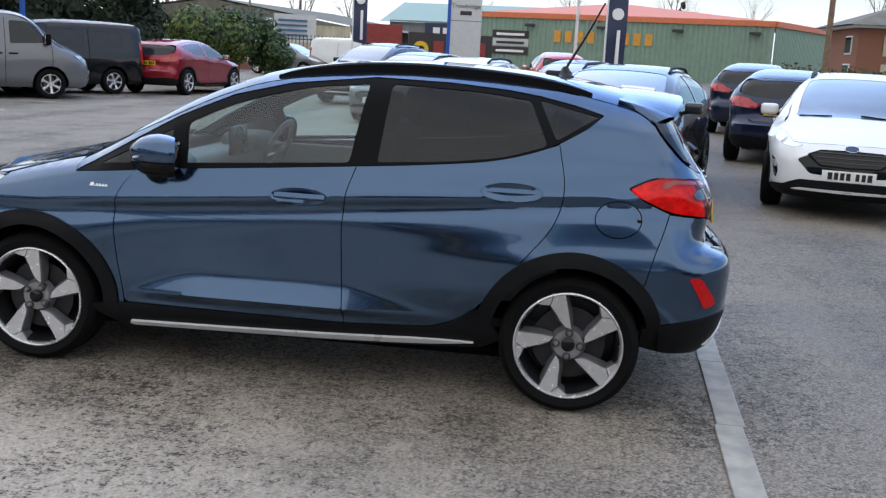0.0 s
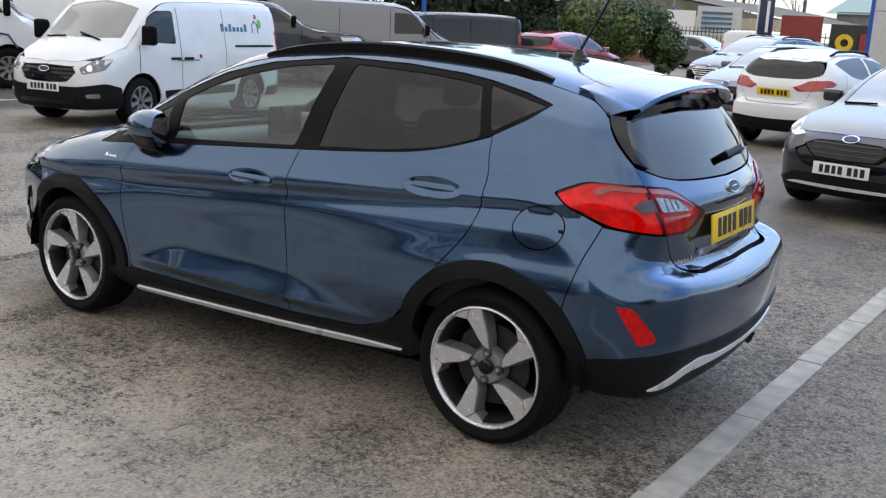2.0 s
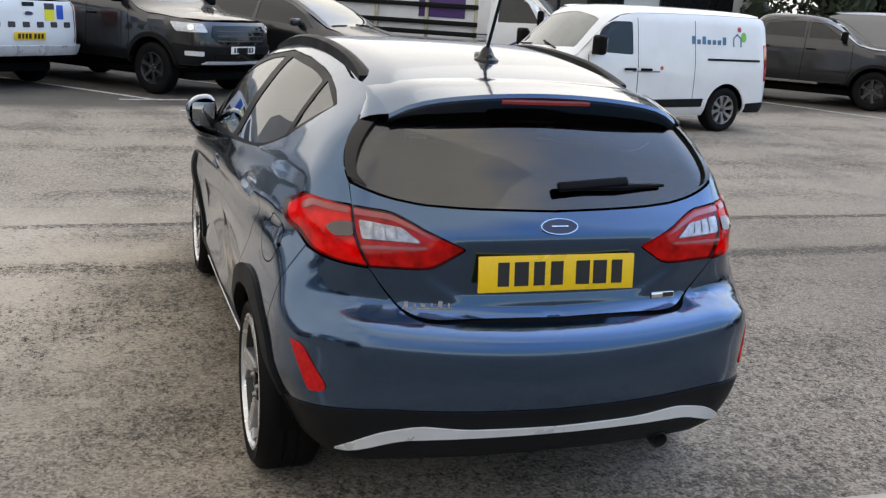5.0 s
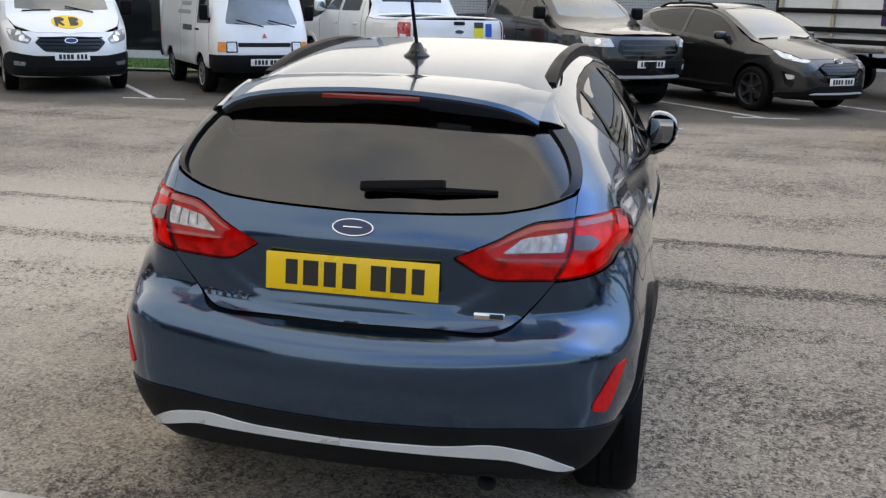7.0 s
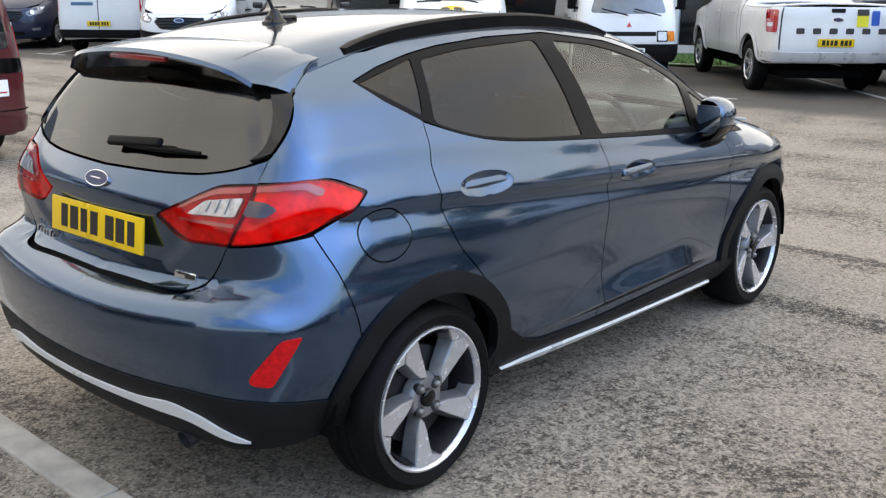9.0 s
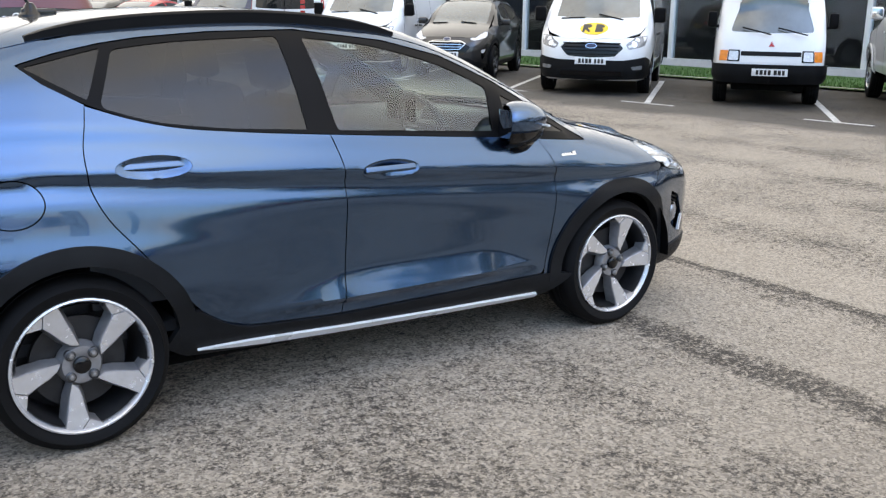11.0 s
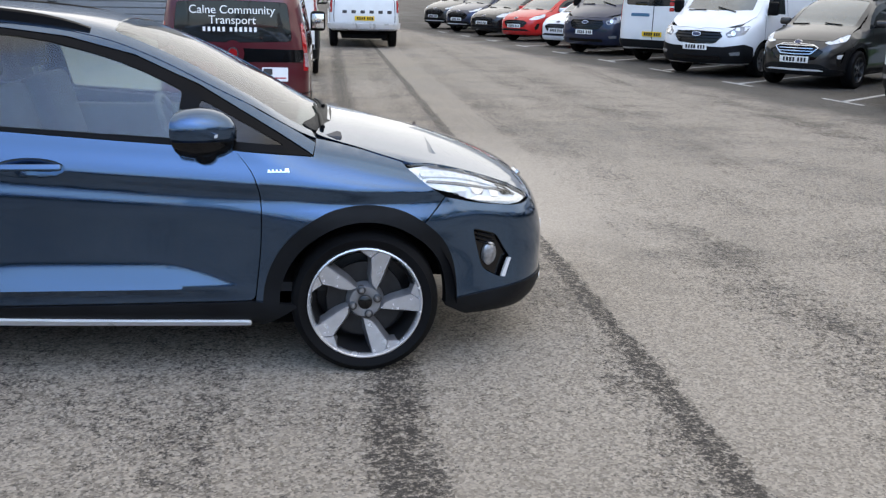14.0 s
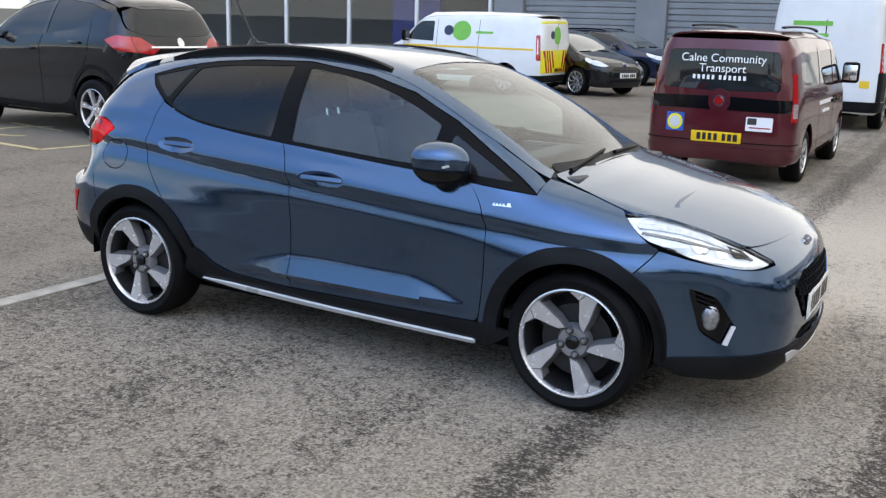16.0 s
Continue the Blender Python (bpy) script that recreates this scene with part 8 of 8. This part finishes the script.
    # black plastic
    for cx in (AXLE, -AXLE):
        ring = panel(CAR, np.concatenate([disc(cx, HUB, 0.416, 64)]), h=0.014, lift=0.012, depth=0.04, holes=[disc(cx, HUB, 0.350, 56), np.array([(cx - 0.6, -0.3), (cx + 0.6, -0.3), (cx + 0.6, 0.275), (cx - 0.1, 0.275), (cx - 0.1, 0.335 if cx < 0 else 0.275), (cx - 0.6, 0.335 if cx < 0 else 0.275)])])
        part("arch_cladding", ring, M["cladding"], car)
        part("arch_cladding", mirrored(ring), M["cladding"], car)
        for s in (1, -1):
            well = arch_well(cx, HUB + 0.005, 0.385, 0.36, 0.80)
            part("wheel_well", well if s > 0 else mirrored(well), M["dark"], car)
    pair("sill_cladding", SILL, M["cladding"], h=0.025, lift=0.011, depth=0.025)
    pair("sill_strip", L((0.78, 0.240, 0.02), (-0.2, 0.262, 0.2), (-0.62, 0.280, 0.1), (-0.84, 0.278, 0.01), (-0.62, 0.255, 0.1), (-0.2, 0.236, 0.2), (0.78, 0.222, 0.02)), M["silver"], "satin silver sill strip", h=0.03, lift=0.022, depth=0.018)
    part("front_lip", panel(CAR, F_LIP, h=0.025, both=True, lift=0.009, depth=0.035), M["cladding"], car)
    part("rear_lip", panel(CAR, R_LIP, h=0.025, both=True, lift=0.006, depth=0.035), M["cladding"], car)
    part("skid_trim", panel(CAR, L((-1.905, 0.318, 0.01), (-2.05, 0.388, 0.05), (-2.20, 0.412, 0.05), (-2.34, 0.392, 0.05), (-MID, 0.385), (-MID, 0.363), (-2.34, 0.362, 0.05), (-2.14, 0.362, 0.05), (-1.96, 0.318, 0.03)), h=0.025, both=True, lift=0.012, depth=0.02), M["silver"], car, "satin silver rear skid trim")
    part("grille_backing", panel(CAR, GRILLE, h=0.04, both=True, lift=-0.03, depth=0), M["gloss_black"], car)
    # inner shell and floor
    shell = panel(CAR, L((MID, 0.24), (MID, 0.70), (1.45, 0.80), (1.0, 0.88), (0.3, 0.90), (-0.84, 0.98), (-1.3, 1.02), (-1.6, 1.02), (-MID, 1.0), (-MID, 0.28)), h=0.08, lift=-0.03, depth=0, both=True, holes=[disc(AXLE, HUB, 0.41), disc(-AXLE, HUB, 0.41)])
    part("inner_shell", shell, M["dark"], car)
    part("floor_pan", block((2.9, 1.15, 0.05), (0.05, 0, 0.165), 0.02), M["dark"], car)
    part("floor_pan", block((1.62, 1.40, 0.05), (0, 0, 0.215), 0.02), M["dark"], car)
    # wheels
    for i, (x, s) in enumerate(((AXLE, 1), (-AXLE, 1), (AXLE, -1), (-AXLE, -1))):
        wheel(car, (x, s * (0.822 if x > 0 else 0.842), HUB), TYRE, 0.235, 0.205, s, "five", (58, 0, 110, 227)[i])
    return car



# ---------------------------------------------------------------- fittings of the blue hatchback
def fittings(car):
    blue = M["blue"]

    def both(name, geo, mat, label="", parent=None):
        a = part(name, geo, mat, parent or car, label)
        b = part(name, mirrored(geo), mat, parent or car, label)
        return a, b

    # roof spoiler with its dark underside and the high brake lamp
    n, rows = 21, []
    for i in range(n):
        y = -0.50 + 1.00 * i / (n - 1)
        u = abs(y) / 0.50
        x1 = -1.690 + 0.060 * u ** 4
        base = on_skin(CAR, (-1.42, min(abs(y), 0.47)), "down")
        zb, zt = base.z + 0.004, 1.376 - 0.045 * u ** 2 - 0.034 * u ** 8
        x0 = -1.39
        rows.append([(x0, y, zb + 0.002)] + [(x0 + (x1 - x0) * k, y, zb + (zt - zb) * k + 0.009 * math.sin(math.pi * k ** 0.8)) for k in (0.25, 0.5, 0.75)] + [(x1, y, zt), (x1 - 0.006, y, zt - 0.012), (x1 + 0.01, y, zt - 0.022)])
        rows[-1] = [(p[0], y * (1 + 0.06 * (p[0] - x0)), p[2]) for p in rows[-1]]
    verts = [p for r in rows for p in r]
    m = len(rows[0])
    faces = [(i * m + k, i * m + k + 1, (i + 1) * m + k + 1, (i + 1) * m + k) for i in range(n - 1) for k in range(m - 1)]
    foot = [on_skin(CAR, q, lift=0.004) for q in ((-1.385, 1.345), (-1.425, 1.330), (-1.465, 1.312), (-1.505, 1.290), (-1.545, 1.262))]
    for r, side in ((rows[0], -1), (rows[-1], 1)):          # cheeks that run down to the window's corner
        k0 = len(verts)
        for top, low in zip(r[:5], foot):
            low = Vector((low.x, side * low.y, low.z))
            for v in (0, 0.25, 0.5, 0.75, 1.0):
                p = Vector(top).lerp(low, v)
                verts.append((p.x, p.y + side * 0.012 * math.sin(math.pi * v), p.z + 0.004 * math.sin(math.pi * v)))
        for i in range(4):
            for v in range(4):
                a = k0 + 5 * i + v
                faces.append((a, a + 1, a + 6, a + 5) if side < 0 else (a, a + 5, a + 6, a + 1))
        tip = [k0 + 20 + v for v in range(5)]
        verts += [(verts[t][0] + 0.03, verts[t][1] - side * 0.05, verts[t][2] - 0.012) for t in tip]
        faces += [(tip[v], tip[v + 1], k0 + 26 + v, k0 + 25 + v) if side < 0 else (tip[v], k0 + 25 + v, k0 + 26 + v, tip[v + 1]) for v in range(4)]
    spoiler = part("roof_spoiler", (verts, faces), blue, car, "body-coloured roof spoiler")
    under = []
    for r in rows:
        y = r[0][1]
        under.append([r[6], (r[6][0] + 0.05, y * 0.985, r[6][2] - 0.030), (r[6][0] + 0.10, y * 0.965, r[6][2] - 0.075)])
    part("spoiler_underside", ([p for r in under for p in r], [(i * 3 + k, (i + 1) * 3 + k, (i + 1) * 3 + k + 1, i * 3 + k + 1) for i in range(n - 1) for k in range(2)]), M["gloss_black"], spoiler, "gloss black underside")
    part("high_brake_lamp", block((0.012, 0.30, 0.016), (-1.680, 0, 1.348), 0.004), M["lens_deep"], spoiler, "thin red high-level brake lamp")
    # roof rails
    for s in (1, -1):
        verts, faces = [], []
        xs = np.linspace(0.16, -1.27, 26)
        for x in xs:
            u = (0.16 - x) / 1.43
            q = on_skin(CAR, (x, 0.520 - 0.045 * u - 0.012 * math.sin(math.pi * u)), "down")
            rise = 0.034 * (1 - abs(2 * u - 1) ** 5) + 0.004
            wdt = 0.019 + 0.008 * abs(2 * u - 1) ** 4
            for dy, dz in ((-wdt, -0.02), (-wdt * 0.8, rise * 0.85), (-wdt * 0.35, rise), (wdt * 0.35, rise * 0.98), (wdt * 0.9, rise * 0.75), (wdt, -0.022)):
                verts.append((x, s * (q.y + dy), q.z + dz))
        for i in range(len(xs) - 1):
            for k in range(5):
                a = i * 6 + k
                faces.append((a, a + 1, a + 7, a + 6) if s > 0 else (a, a + 6, a + 7, a + 1))
        faces += [tuple(range(6)), tuple(range(len(verts) - 1, len(verts) - 7, -1))]
        part("roof_rail", (verts, faces), M["black_trim"], car, "raised satin black roof rail")
    # aerial
    q = on_skin(CAR, (-1.13, 0), "down")
    foot = part("aerial", lathe([(0.0, 0.050), (0.012, 0.048), (0.018, 0.040), (0.030, 0.016), (0.045, 0.004), (0.047, -0.006)], 20, "z", (-1.13, 0, q.z)), M["gloss_black"], car, "black rod aerial on a rubber foot")
    fin = part("aerial_base", block((0.13, 0.03, 0.03), (-1.10, 0, q.z + 0.012), 0.012, 3), M["gloss_black"], foot)
    part("aerial_rod", tube([(-1.13, 0, q.z + 0.035), (-1.22, 0, q.z + 0.20), (-1.30, 0, q.z + 0.36)], [0.007, 0.006, 0.004], 8), M["gloss_black"], foot)
    # handles over oval hollows
    for x, z in HANDLES:
        f = skin_frame(CAR, (x, z + 0.048), lift=0.006)
        f.translation.z = z + 0.003
        bar = moved(block((0.235, 0.028, 0.018), bevel=0.0085, segments=4), f)
        ends = join(bar, moved(block((0.03, 0.026, 0.03), (-0.098, 0, -0.012), 0.008), f), moved(block((0.03, 0.026, 0.03), (0.098, 0, -0.012), 0.008), f))
        both("door_handle", ends, blue, "body-coloured grab handle")
    # mirrors
    for s in (1, -1):
        verts, faces = [], []
        prof = [(0.00, 0.12), (0.04, 0.36), (0.12, 0.58), (0.25, 0.78), (0.42, 0.92), (0.62, 1.0), (0.82, 0.98), (0.96, 0.92), (1.0, 0.86)]
        k = 18
        for u, r in prof:
            for j in range(k):
                a = 2 * math.pi * j / k
                ca, sa = math.cos(a), math.sin(a)
                e = 0.80
                yy = math.copysign(abs(ca) ** e, ca) * 0.080 * r
                zz = math.copysign(abs(sa) ** e, sa) * 0.090 * r * (1 - 0.30 * ca)
                verts.append((0.745 - 0.215 * u - 0.03 * ca * r, s * (0.850 + yy), 1.018 + zz + 0.012 * ca))
        for i in range(len(prof) - 1):
            for j in range(k):
                a, b = i * k + j, i * k + (j + 1) % k
                faces.append((a, b, b + k, a + k) if s < 0 else (a, a + k, b + k, b))
        faces.append(tuple(range(k)) if s > 0 else tuple(range(k - 1, -1, -1)))
        mir = part("door_mirror", (verts, faces), blue, car, "body-coloured mirror on a black foot")
        part("mirror_glass", block((0.008, 0.11, 0.12), (0.534, s * 0.848, 1.016), 0.003), M["mirror"], mir)
        shell = [(x * 0.985 + 0.0095, s * 0.850 + (y - s * 0.850) * 0.96, min(z, 1.002) - 0.016) for x, y, z in verts]
        part("mirror_skirt", (shell, faces), M["gloss_black"], mir, "black lower mirror shell")
        part("mirror_foot", tube([(0.620, s * 0.755, 0.930), (0.620, s * 0.80, 0.932), (0.628, s * 0.835, 0.945), (0.630, s * 0.855, 0.962)], [0.060, 0.056, 0.052, 0.048], 14), M["gloss_black"], mir)
        part("mirror_indicator", block((0.012, 0.07, 0.010), (0.68, s * 0.915, 1.012), 0.004), M["lens_white"], mir)
    # rear wiper
    f = skin_frame(CAR, (-0.10, 1.093), "back", 0.030)
    wip = part("rear_wiper", moved(block((0.25, 0.030, 0.020), (0.03, 0.004, -0.004), 0.0095, 4), f @ pose(0, 0, 0, 0, 0, 4)), M["black_trim"], car, "black rear wiper")
    p0, p1 = on_skin(CAR, (-0.06, 1.090), "back", 0.024), on_skin(CAR, (-0.40, 1.095), "back", 0.012)
    part("wiper_blade", tube([tuple(p0), tuple((p0 + p1) / 2 + Vector((-0.01, 0, 0))), tuple(p1)], [0.010, 0.011, 0.006], 8), M["black_trim"], wip)
    # front wipers and cowl
    cowl = panel(CAR, L((1.06, 0), (1.045, 0.3, 0.1), (0.99, 0.535, 0.03), (1.045, 0.570, 0.03), (1.115, 0.3, 0.1), (1.125, 0)), "down", h=0.03, both=True, lift=0.004, depth=0.01)
    part("cowl", cowl, M["cladding"], car, "black plastic windscreen cowl")
    for y0, y1, dx in ((-0.50, 0.02, 0.10), (0.05, 0.52, 0.08)):
        a, mid_, b = on_skin(CAR, (1.075, y0), "down", 0.012), on_skin(CAR, (1.062, (y0 + y1) / 2), "down", 0.010), on_skin(CAR, (1.035, y1), "down", 0.008)
        part("wiper", tube([tuple(a), tuple(mid_), tuple(b)], [0.010, 0.008, 0.006], 8), M["black_trim"], car)
    # plates and marks
    number_plate(car, Matrix.Translation((-1.869, 0, 0.852)) @ pose(0, 0, 0, 0, 6, 0) @ pose(0, 0, 0, 90, 0, -90), 0.52, 0.111, M["plate_yellow"], "rear_number_plate", 4, "yellow number plate with dark bars")
    fp = on_skin(CAR, (0, 0.475), "ahead", -0.010)
    number_plate(car, Matrix.Translation(fp) @ pose(0, 0, 0, 90, 0, 90), 0.52, 0.111, M["plate_white"], "front_number_plate", 4, "white number plate with dark bars")
    for chart, z, r in (("back", 0.990, 0.062), ("ahead", 0.712, 0.055)):
        fr = skin_frame(CAR, (0.0, z), chart, 0.002)
        oval = [(r * math.cos(a), 0.42 * r * math.sin(a)) for a in np.linspace(0, 2 * math.pi, 36, endpoint=False)]
        em = part("oval_badge", moved(slab(oval, -0.004, 0.006, "xy"), fr), M["chrome"], car, "chrome-rimmed blue oval badge")
        part("badge_field", moved(slab([(x * 0.93, y * 0.88) for x, y in oval], 0.004, 0.0075, "xy"), fr), M["sign_navy"], em)
        part("badge_mark", moved(block((r * 0.9, r * 0.06, 0.003), (0, 0, 0.008), 0.001), fr), M["chrome"], em)
    fr = skin_frame(CAR, (0.400, 0.752), "back", 0.003)
    script = part("script_badge", moved(block((0.150, 0.003, 0.003), (0, -0.010, 0)), fr), M["chrome"], car, "small chrome script badge")
    for k in range(6):
        part("stroke", moved(block((0.006 if k % 2 else 0.013, 0.019 if k in (0, 4) else 0.012, 0.003), (-0.066 + 0.0262 * k, 0.002 if k in (0, 4) else -0.001, 0), m=pose(0, 0, 0, 0, 0, -8)), fr), M["chrome"], script)
    fr = skin_frame(CAR, (-0.40, 0.755), "back", 0.003)
    tag = part("trim_badge", moved(block((0.088, 0.020, 0.004), bevel=0.001), fr), M["chrome"], car, "chrome and black trim badge")
    part("badge_field", moved(block((0.040, 0.014, 0.003), (0.021, 0, 0.002)), fr), M["ink"], tag)
    fr = skin_frame(CAR, (0.905, 0.862), lift=0.003)
    wing = moved(join(block((0.088, 0.004, 0.003), (0, -0.006, 0)), block((0.016, 0.012, 0.003), (-0.032, 0.002, 0)), *[block((0.007, 0.007, 0.003), (-0.008 + 0.015 * k, 0.000, 0)) for k in range(4)]), fr)
    both("wing_badge", wing, M["chrome"], "small chrome wing badge")
    # exhaust, fuel-flap catch, fog lamps, lamp details
    part("exhaust_pipe", tube([(-1.60, -0.42, 0.29), (-1.80, -0.42, 0.285), (-1.885, -0.42, 0.262)], 0.030, 16, False), M["alloy_dark"], car, "steel exhaust tail pipe")
    q = on_skin(CAR, (-1.507, 0.866), "wrap", 0.003)
    part("flap_catch", block((0.022, 0.008, 0.014), tuple(q), 0.004), M["gloss_black"], car)
    fr = skin_frame(CAR, (1.862, 0.475), lift=-0.012)
    both("fog_lamp", moved(lathe([(0.0, 0.018), (0.030, 0.014), (0.043, 0.0), (0.046, -0.02)], 24, "z"), fr @ Matrix.Diagonal((0.80, 1.20, 0.7, 1))), M["lens_ribbed"], "round fog lamp")
    for k in range(3):
        geo = panel(CAR, L((1.775 + 0.008 * k, 0.580 - 0.02 * k), (1.868 + 0.008 * k, 0.556 - 0.022 * k), (1.870 + 0.008 * k, 0.549 - 0.022 * k), (1.777 + 0.008 * k, 0.573 - 0.02 * k)), h=0.03, lift=-0.006, depth=0.01)
        both("fog_slat", geo, M["cladding"])
    both("fog_trim", panel(CAR, L((1.946, 0.452), (1.962, 0.450), (1.938, 0.368), (1.918, 0.372)), h=0.02, lift=0.006, depth=0.01), M["silver"], "bright fog-lamp edge")
    for outline in (L((1.74, 0.800, 0.02), (1.84, 0.785, 0.02), (1.83, 0.735, 0.02), (1.76, 0.742, 0.02)), L((1.875, 0.775, 0.01), (1.94, 0.758, 0.01), (1.935, 0.722, 0.01), (1.88, 0.728, 0.01))):
        both("lamp_bowl", panel(CAR, outline, h=0.02, lift=-0.009, depth=0.01), M["reflector"], "bright headlamp bowl")
    both("lamp_divider", panel(CAR, L((1.50, 0.815, 0.005), (1.70, 0.795, 0.03), (1.95, 0.755, 0.03), (2.06, 0.722, 0.005), (2.055, 0.716, 0.005), (1.945, 0.747, 0.03), (1.695, 0.787, 0.03), (1.50, 0.808, 0.005)), h=0.02, lift=-0.007, depth=0.008), M["lens_grey"])
    both("daytime_strip", panel(CAR, L((1.47, 0.846, 0.01), (1.70, 0.828, 0.05), (1.87, 0.800, 0.05), (2.06, 0.742, 0.02), (2.05, 0.730), (1.86, 0.784, 0.05), (1.69, 0.812, 0.05), (1.48, 0.828, 0.01)), h=0.03, lift=-0.006, depth=0.012), M["lens_white"], "white daytime running strip")
    both("lower_strip", panel(CAR, L((1.72, 0.728), (1.80, 0.716, 0.02), (2.02, 0.692, 0.02), (2.10, 0.700), (2.02, 0.706, 0.02), (1.80, 0.735, 0.02)), h=0.03, lift=-0.007, depth=0.008), M["chrome"])
    both("lamp_cell", panel(CAR, L((1.955, 0.770, 0.01), (2.03, 0.750, 0.01), (2.045, 0.722, 0.01), (1.965, 0.728, 0.01)), h=0.02, lift=-0.005, depth=0.008), M["gloss_black"])
    # honeycomb front grille
    cells = []
    for i in range(-9, 10):
        for j in range(6):
            y, z = 0.042 * i + (0.021 if j % 2 else 0), 0.440 + 0.034 * j
            if abs(y) < 0.36 - abs(z - 0.575) * 0.55 and 0.432 < z < 0.63 and not (abs(y) < 0.27 and z < 0.535):
                fr = skin_frame(CAR, (y, z), "ahead", -0.012)
                cells.append(moved(lathe([(0.021, 0.0), (0.017, 0.008), (0.014, 0.0), (0.014, -0.02)], 6, "z"), fr))
    part("grille_mesh", join(*cells), M["black_trim"], car, "black honeycomb grille", smooth=False)
    part("lower_skid", panel(CAR, L((MID, 0.275), (2.40, 0.275, 0.03), (2.25, 0.318, 0.02), (2.18, 0.318, 0.02), (2.24, 0.262, 0.03), (2.40, 0.238, 0.03), (MID, 0.238)), h=0.03, both=True, lift=0.012, depth=0.02), M["silver"], car, "satin silver front skid trim")


def cabin(car):
    """Seats, dashboard, wheel, pillars' inner trim, rear shelf."""
    def seat(y, x, w):
        base = part("seat", block((0.50, w, 0.16), (x, y, 0.50), 0.05, 3), M["seat"], car, "dark cloth seat")
        back = block((0.13, w, 0.62), bevel=0.05, segments=3)
        part("seat_back", moved(back, Matrix.Translation((x - 0.30, y, 0.83)) @ Matrix.Rotation(radians(-16), 4, "Y")), M["seat"], base)
        hr = block((0.09, w * 0.5 if w < 0.6 else 0.24, 0.17), bevel=0.035, segments=3)
        for yy in ((y,) if w < 0.6 else (y - 0.42, y + 0.42)):
            part("headrest", moved(hr, Matrix.Translation((x - 0.425, yy, 1.245)) @ Matrix.Rotation(radians(-12), 4, "Y")), M["seat"], base)
            for d in (-0.05, 0.05):
                part("headrest_post", tube([(x - 0.40, yy + d, 1.10), (x - 0.42, yy + d, 1.20)], 0.007, 6), M["chrome"], base)
    seat(-0.36, 0.10, 0.48)
    seat(0.36, 0.10, 0.48)
    seat(0.0, -0.72, 1.20)
    part("dashboard", block((0.48, 1.28, 0.26), (0.80, 0, 0.84), 0.08, 4), M["dash"], car, "soft black dashboard")
    part("dash_top", block((0.42, 1.20, 0.05), (0.95, 0, 0.945), 0.02, 2), M["dash"], car)
    part("instrument_hood", block((0.20, 0.34, 0.10), (0.62, -0.36, 0.985), 0.04, 3), M["dash"], car)
    part("touch_screen", block((0.02, 0.24, 0.15), (0.55, 0.0, 1.02), 0.008, 2), M["gloss_black"], car, "upright central screen")
    rim = []
    sw = Matrix.Translation((0.46, -0.36, 0.93)) @ Matrix.Rotation(radians(-24), 4, "Y")
    ring = [(0.0, 0.185 * math.cos(a), 0.185 * math.sin(a)) for a in np.linspace(0, 2 * math.pi, 37)]
    wheel_ = part("steering_wheel", moved(join(tube(ring, 0.015, 8, False), block((0.04, 0.15, 0.12), (0.02, 0, -0.01), 0.02, 2), block((0.02, 0.36, 0.035), (0.01, 0, 0.0), 0.008), block((0.02, 0.035, 0.17), (0.01, 0, -0.09), 0.008)), sw), M["dash"], car, "black steering wheel with silver spokes")
    part("wheel_insert", moved(block((0.008, 0.10, 0.012), (-0.008, 0.11, 0.0), 0.002), sw), M["silver"], wheel_)
    part("interior_mirror", block((0.03, 0.22, 0.06), (0.36, 0, 1.315), 0.02, 2), M["gloss_black"], car)
    part("parcel_shelf", block((0.40, 1.12, 0.03), (-1.36, 0, 1.0), 0.01), M["dash"], car)
    part("cabin_floor", block((2.9, 1.36, 0.04), (-0.25, 0, 0.34)), M["dash"], car)
    part("headlining", panel(CAR, L((0.20, 0), (0.22, 0.47), (-0.4, 0.45), (-1.0, 0.45), (-1.40, 0.45), (-1.45, 0)), "down", h=0.10, both=True, lift=-0.035, depth=0), M["headliner"], car)
    for x, y, d in ((0.2, 0.70, 1), (-0.7, 0.70, 1)):
        geo = block((0.95, 0.05, 0.50), (x, y, 0.70), 0.02)
        part("door_card", geo, M["dash"], car)
        part("door_card", mirrored(geo), M["dash"], car)


blue_car = hatchback()
fittings(blue_car)
cabin(blue_car)
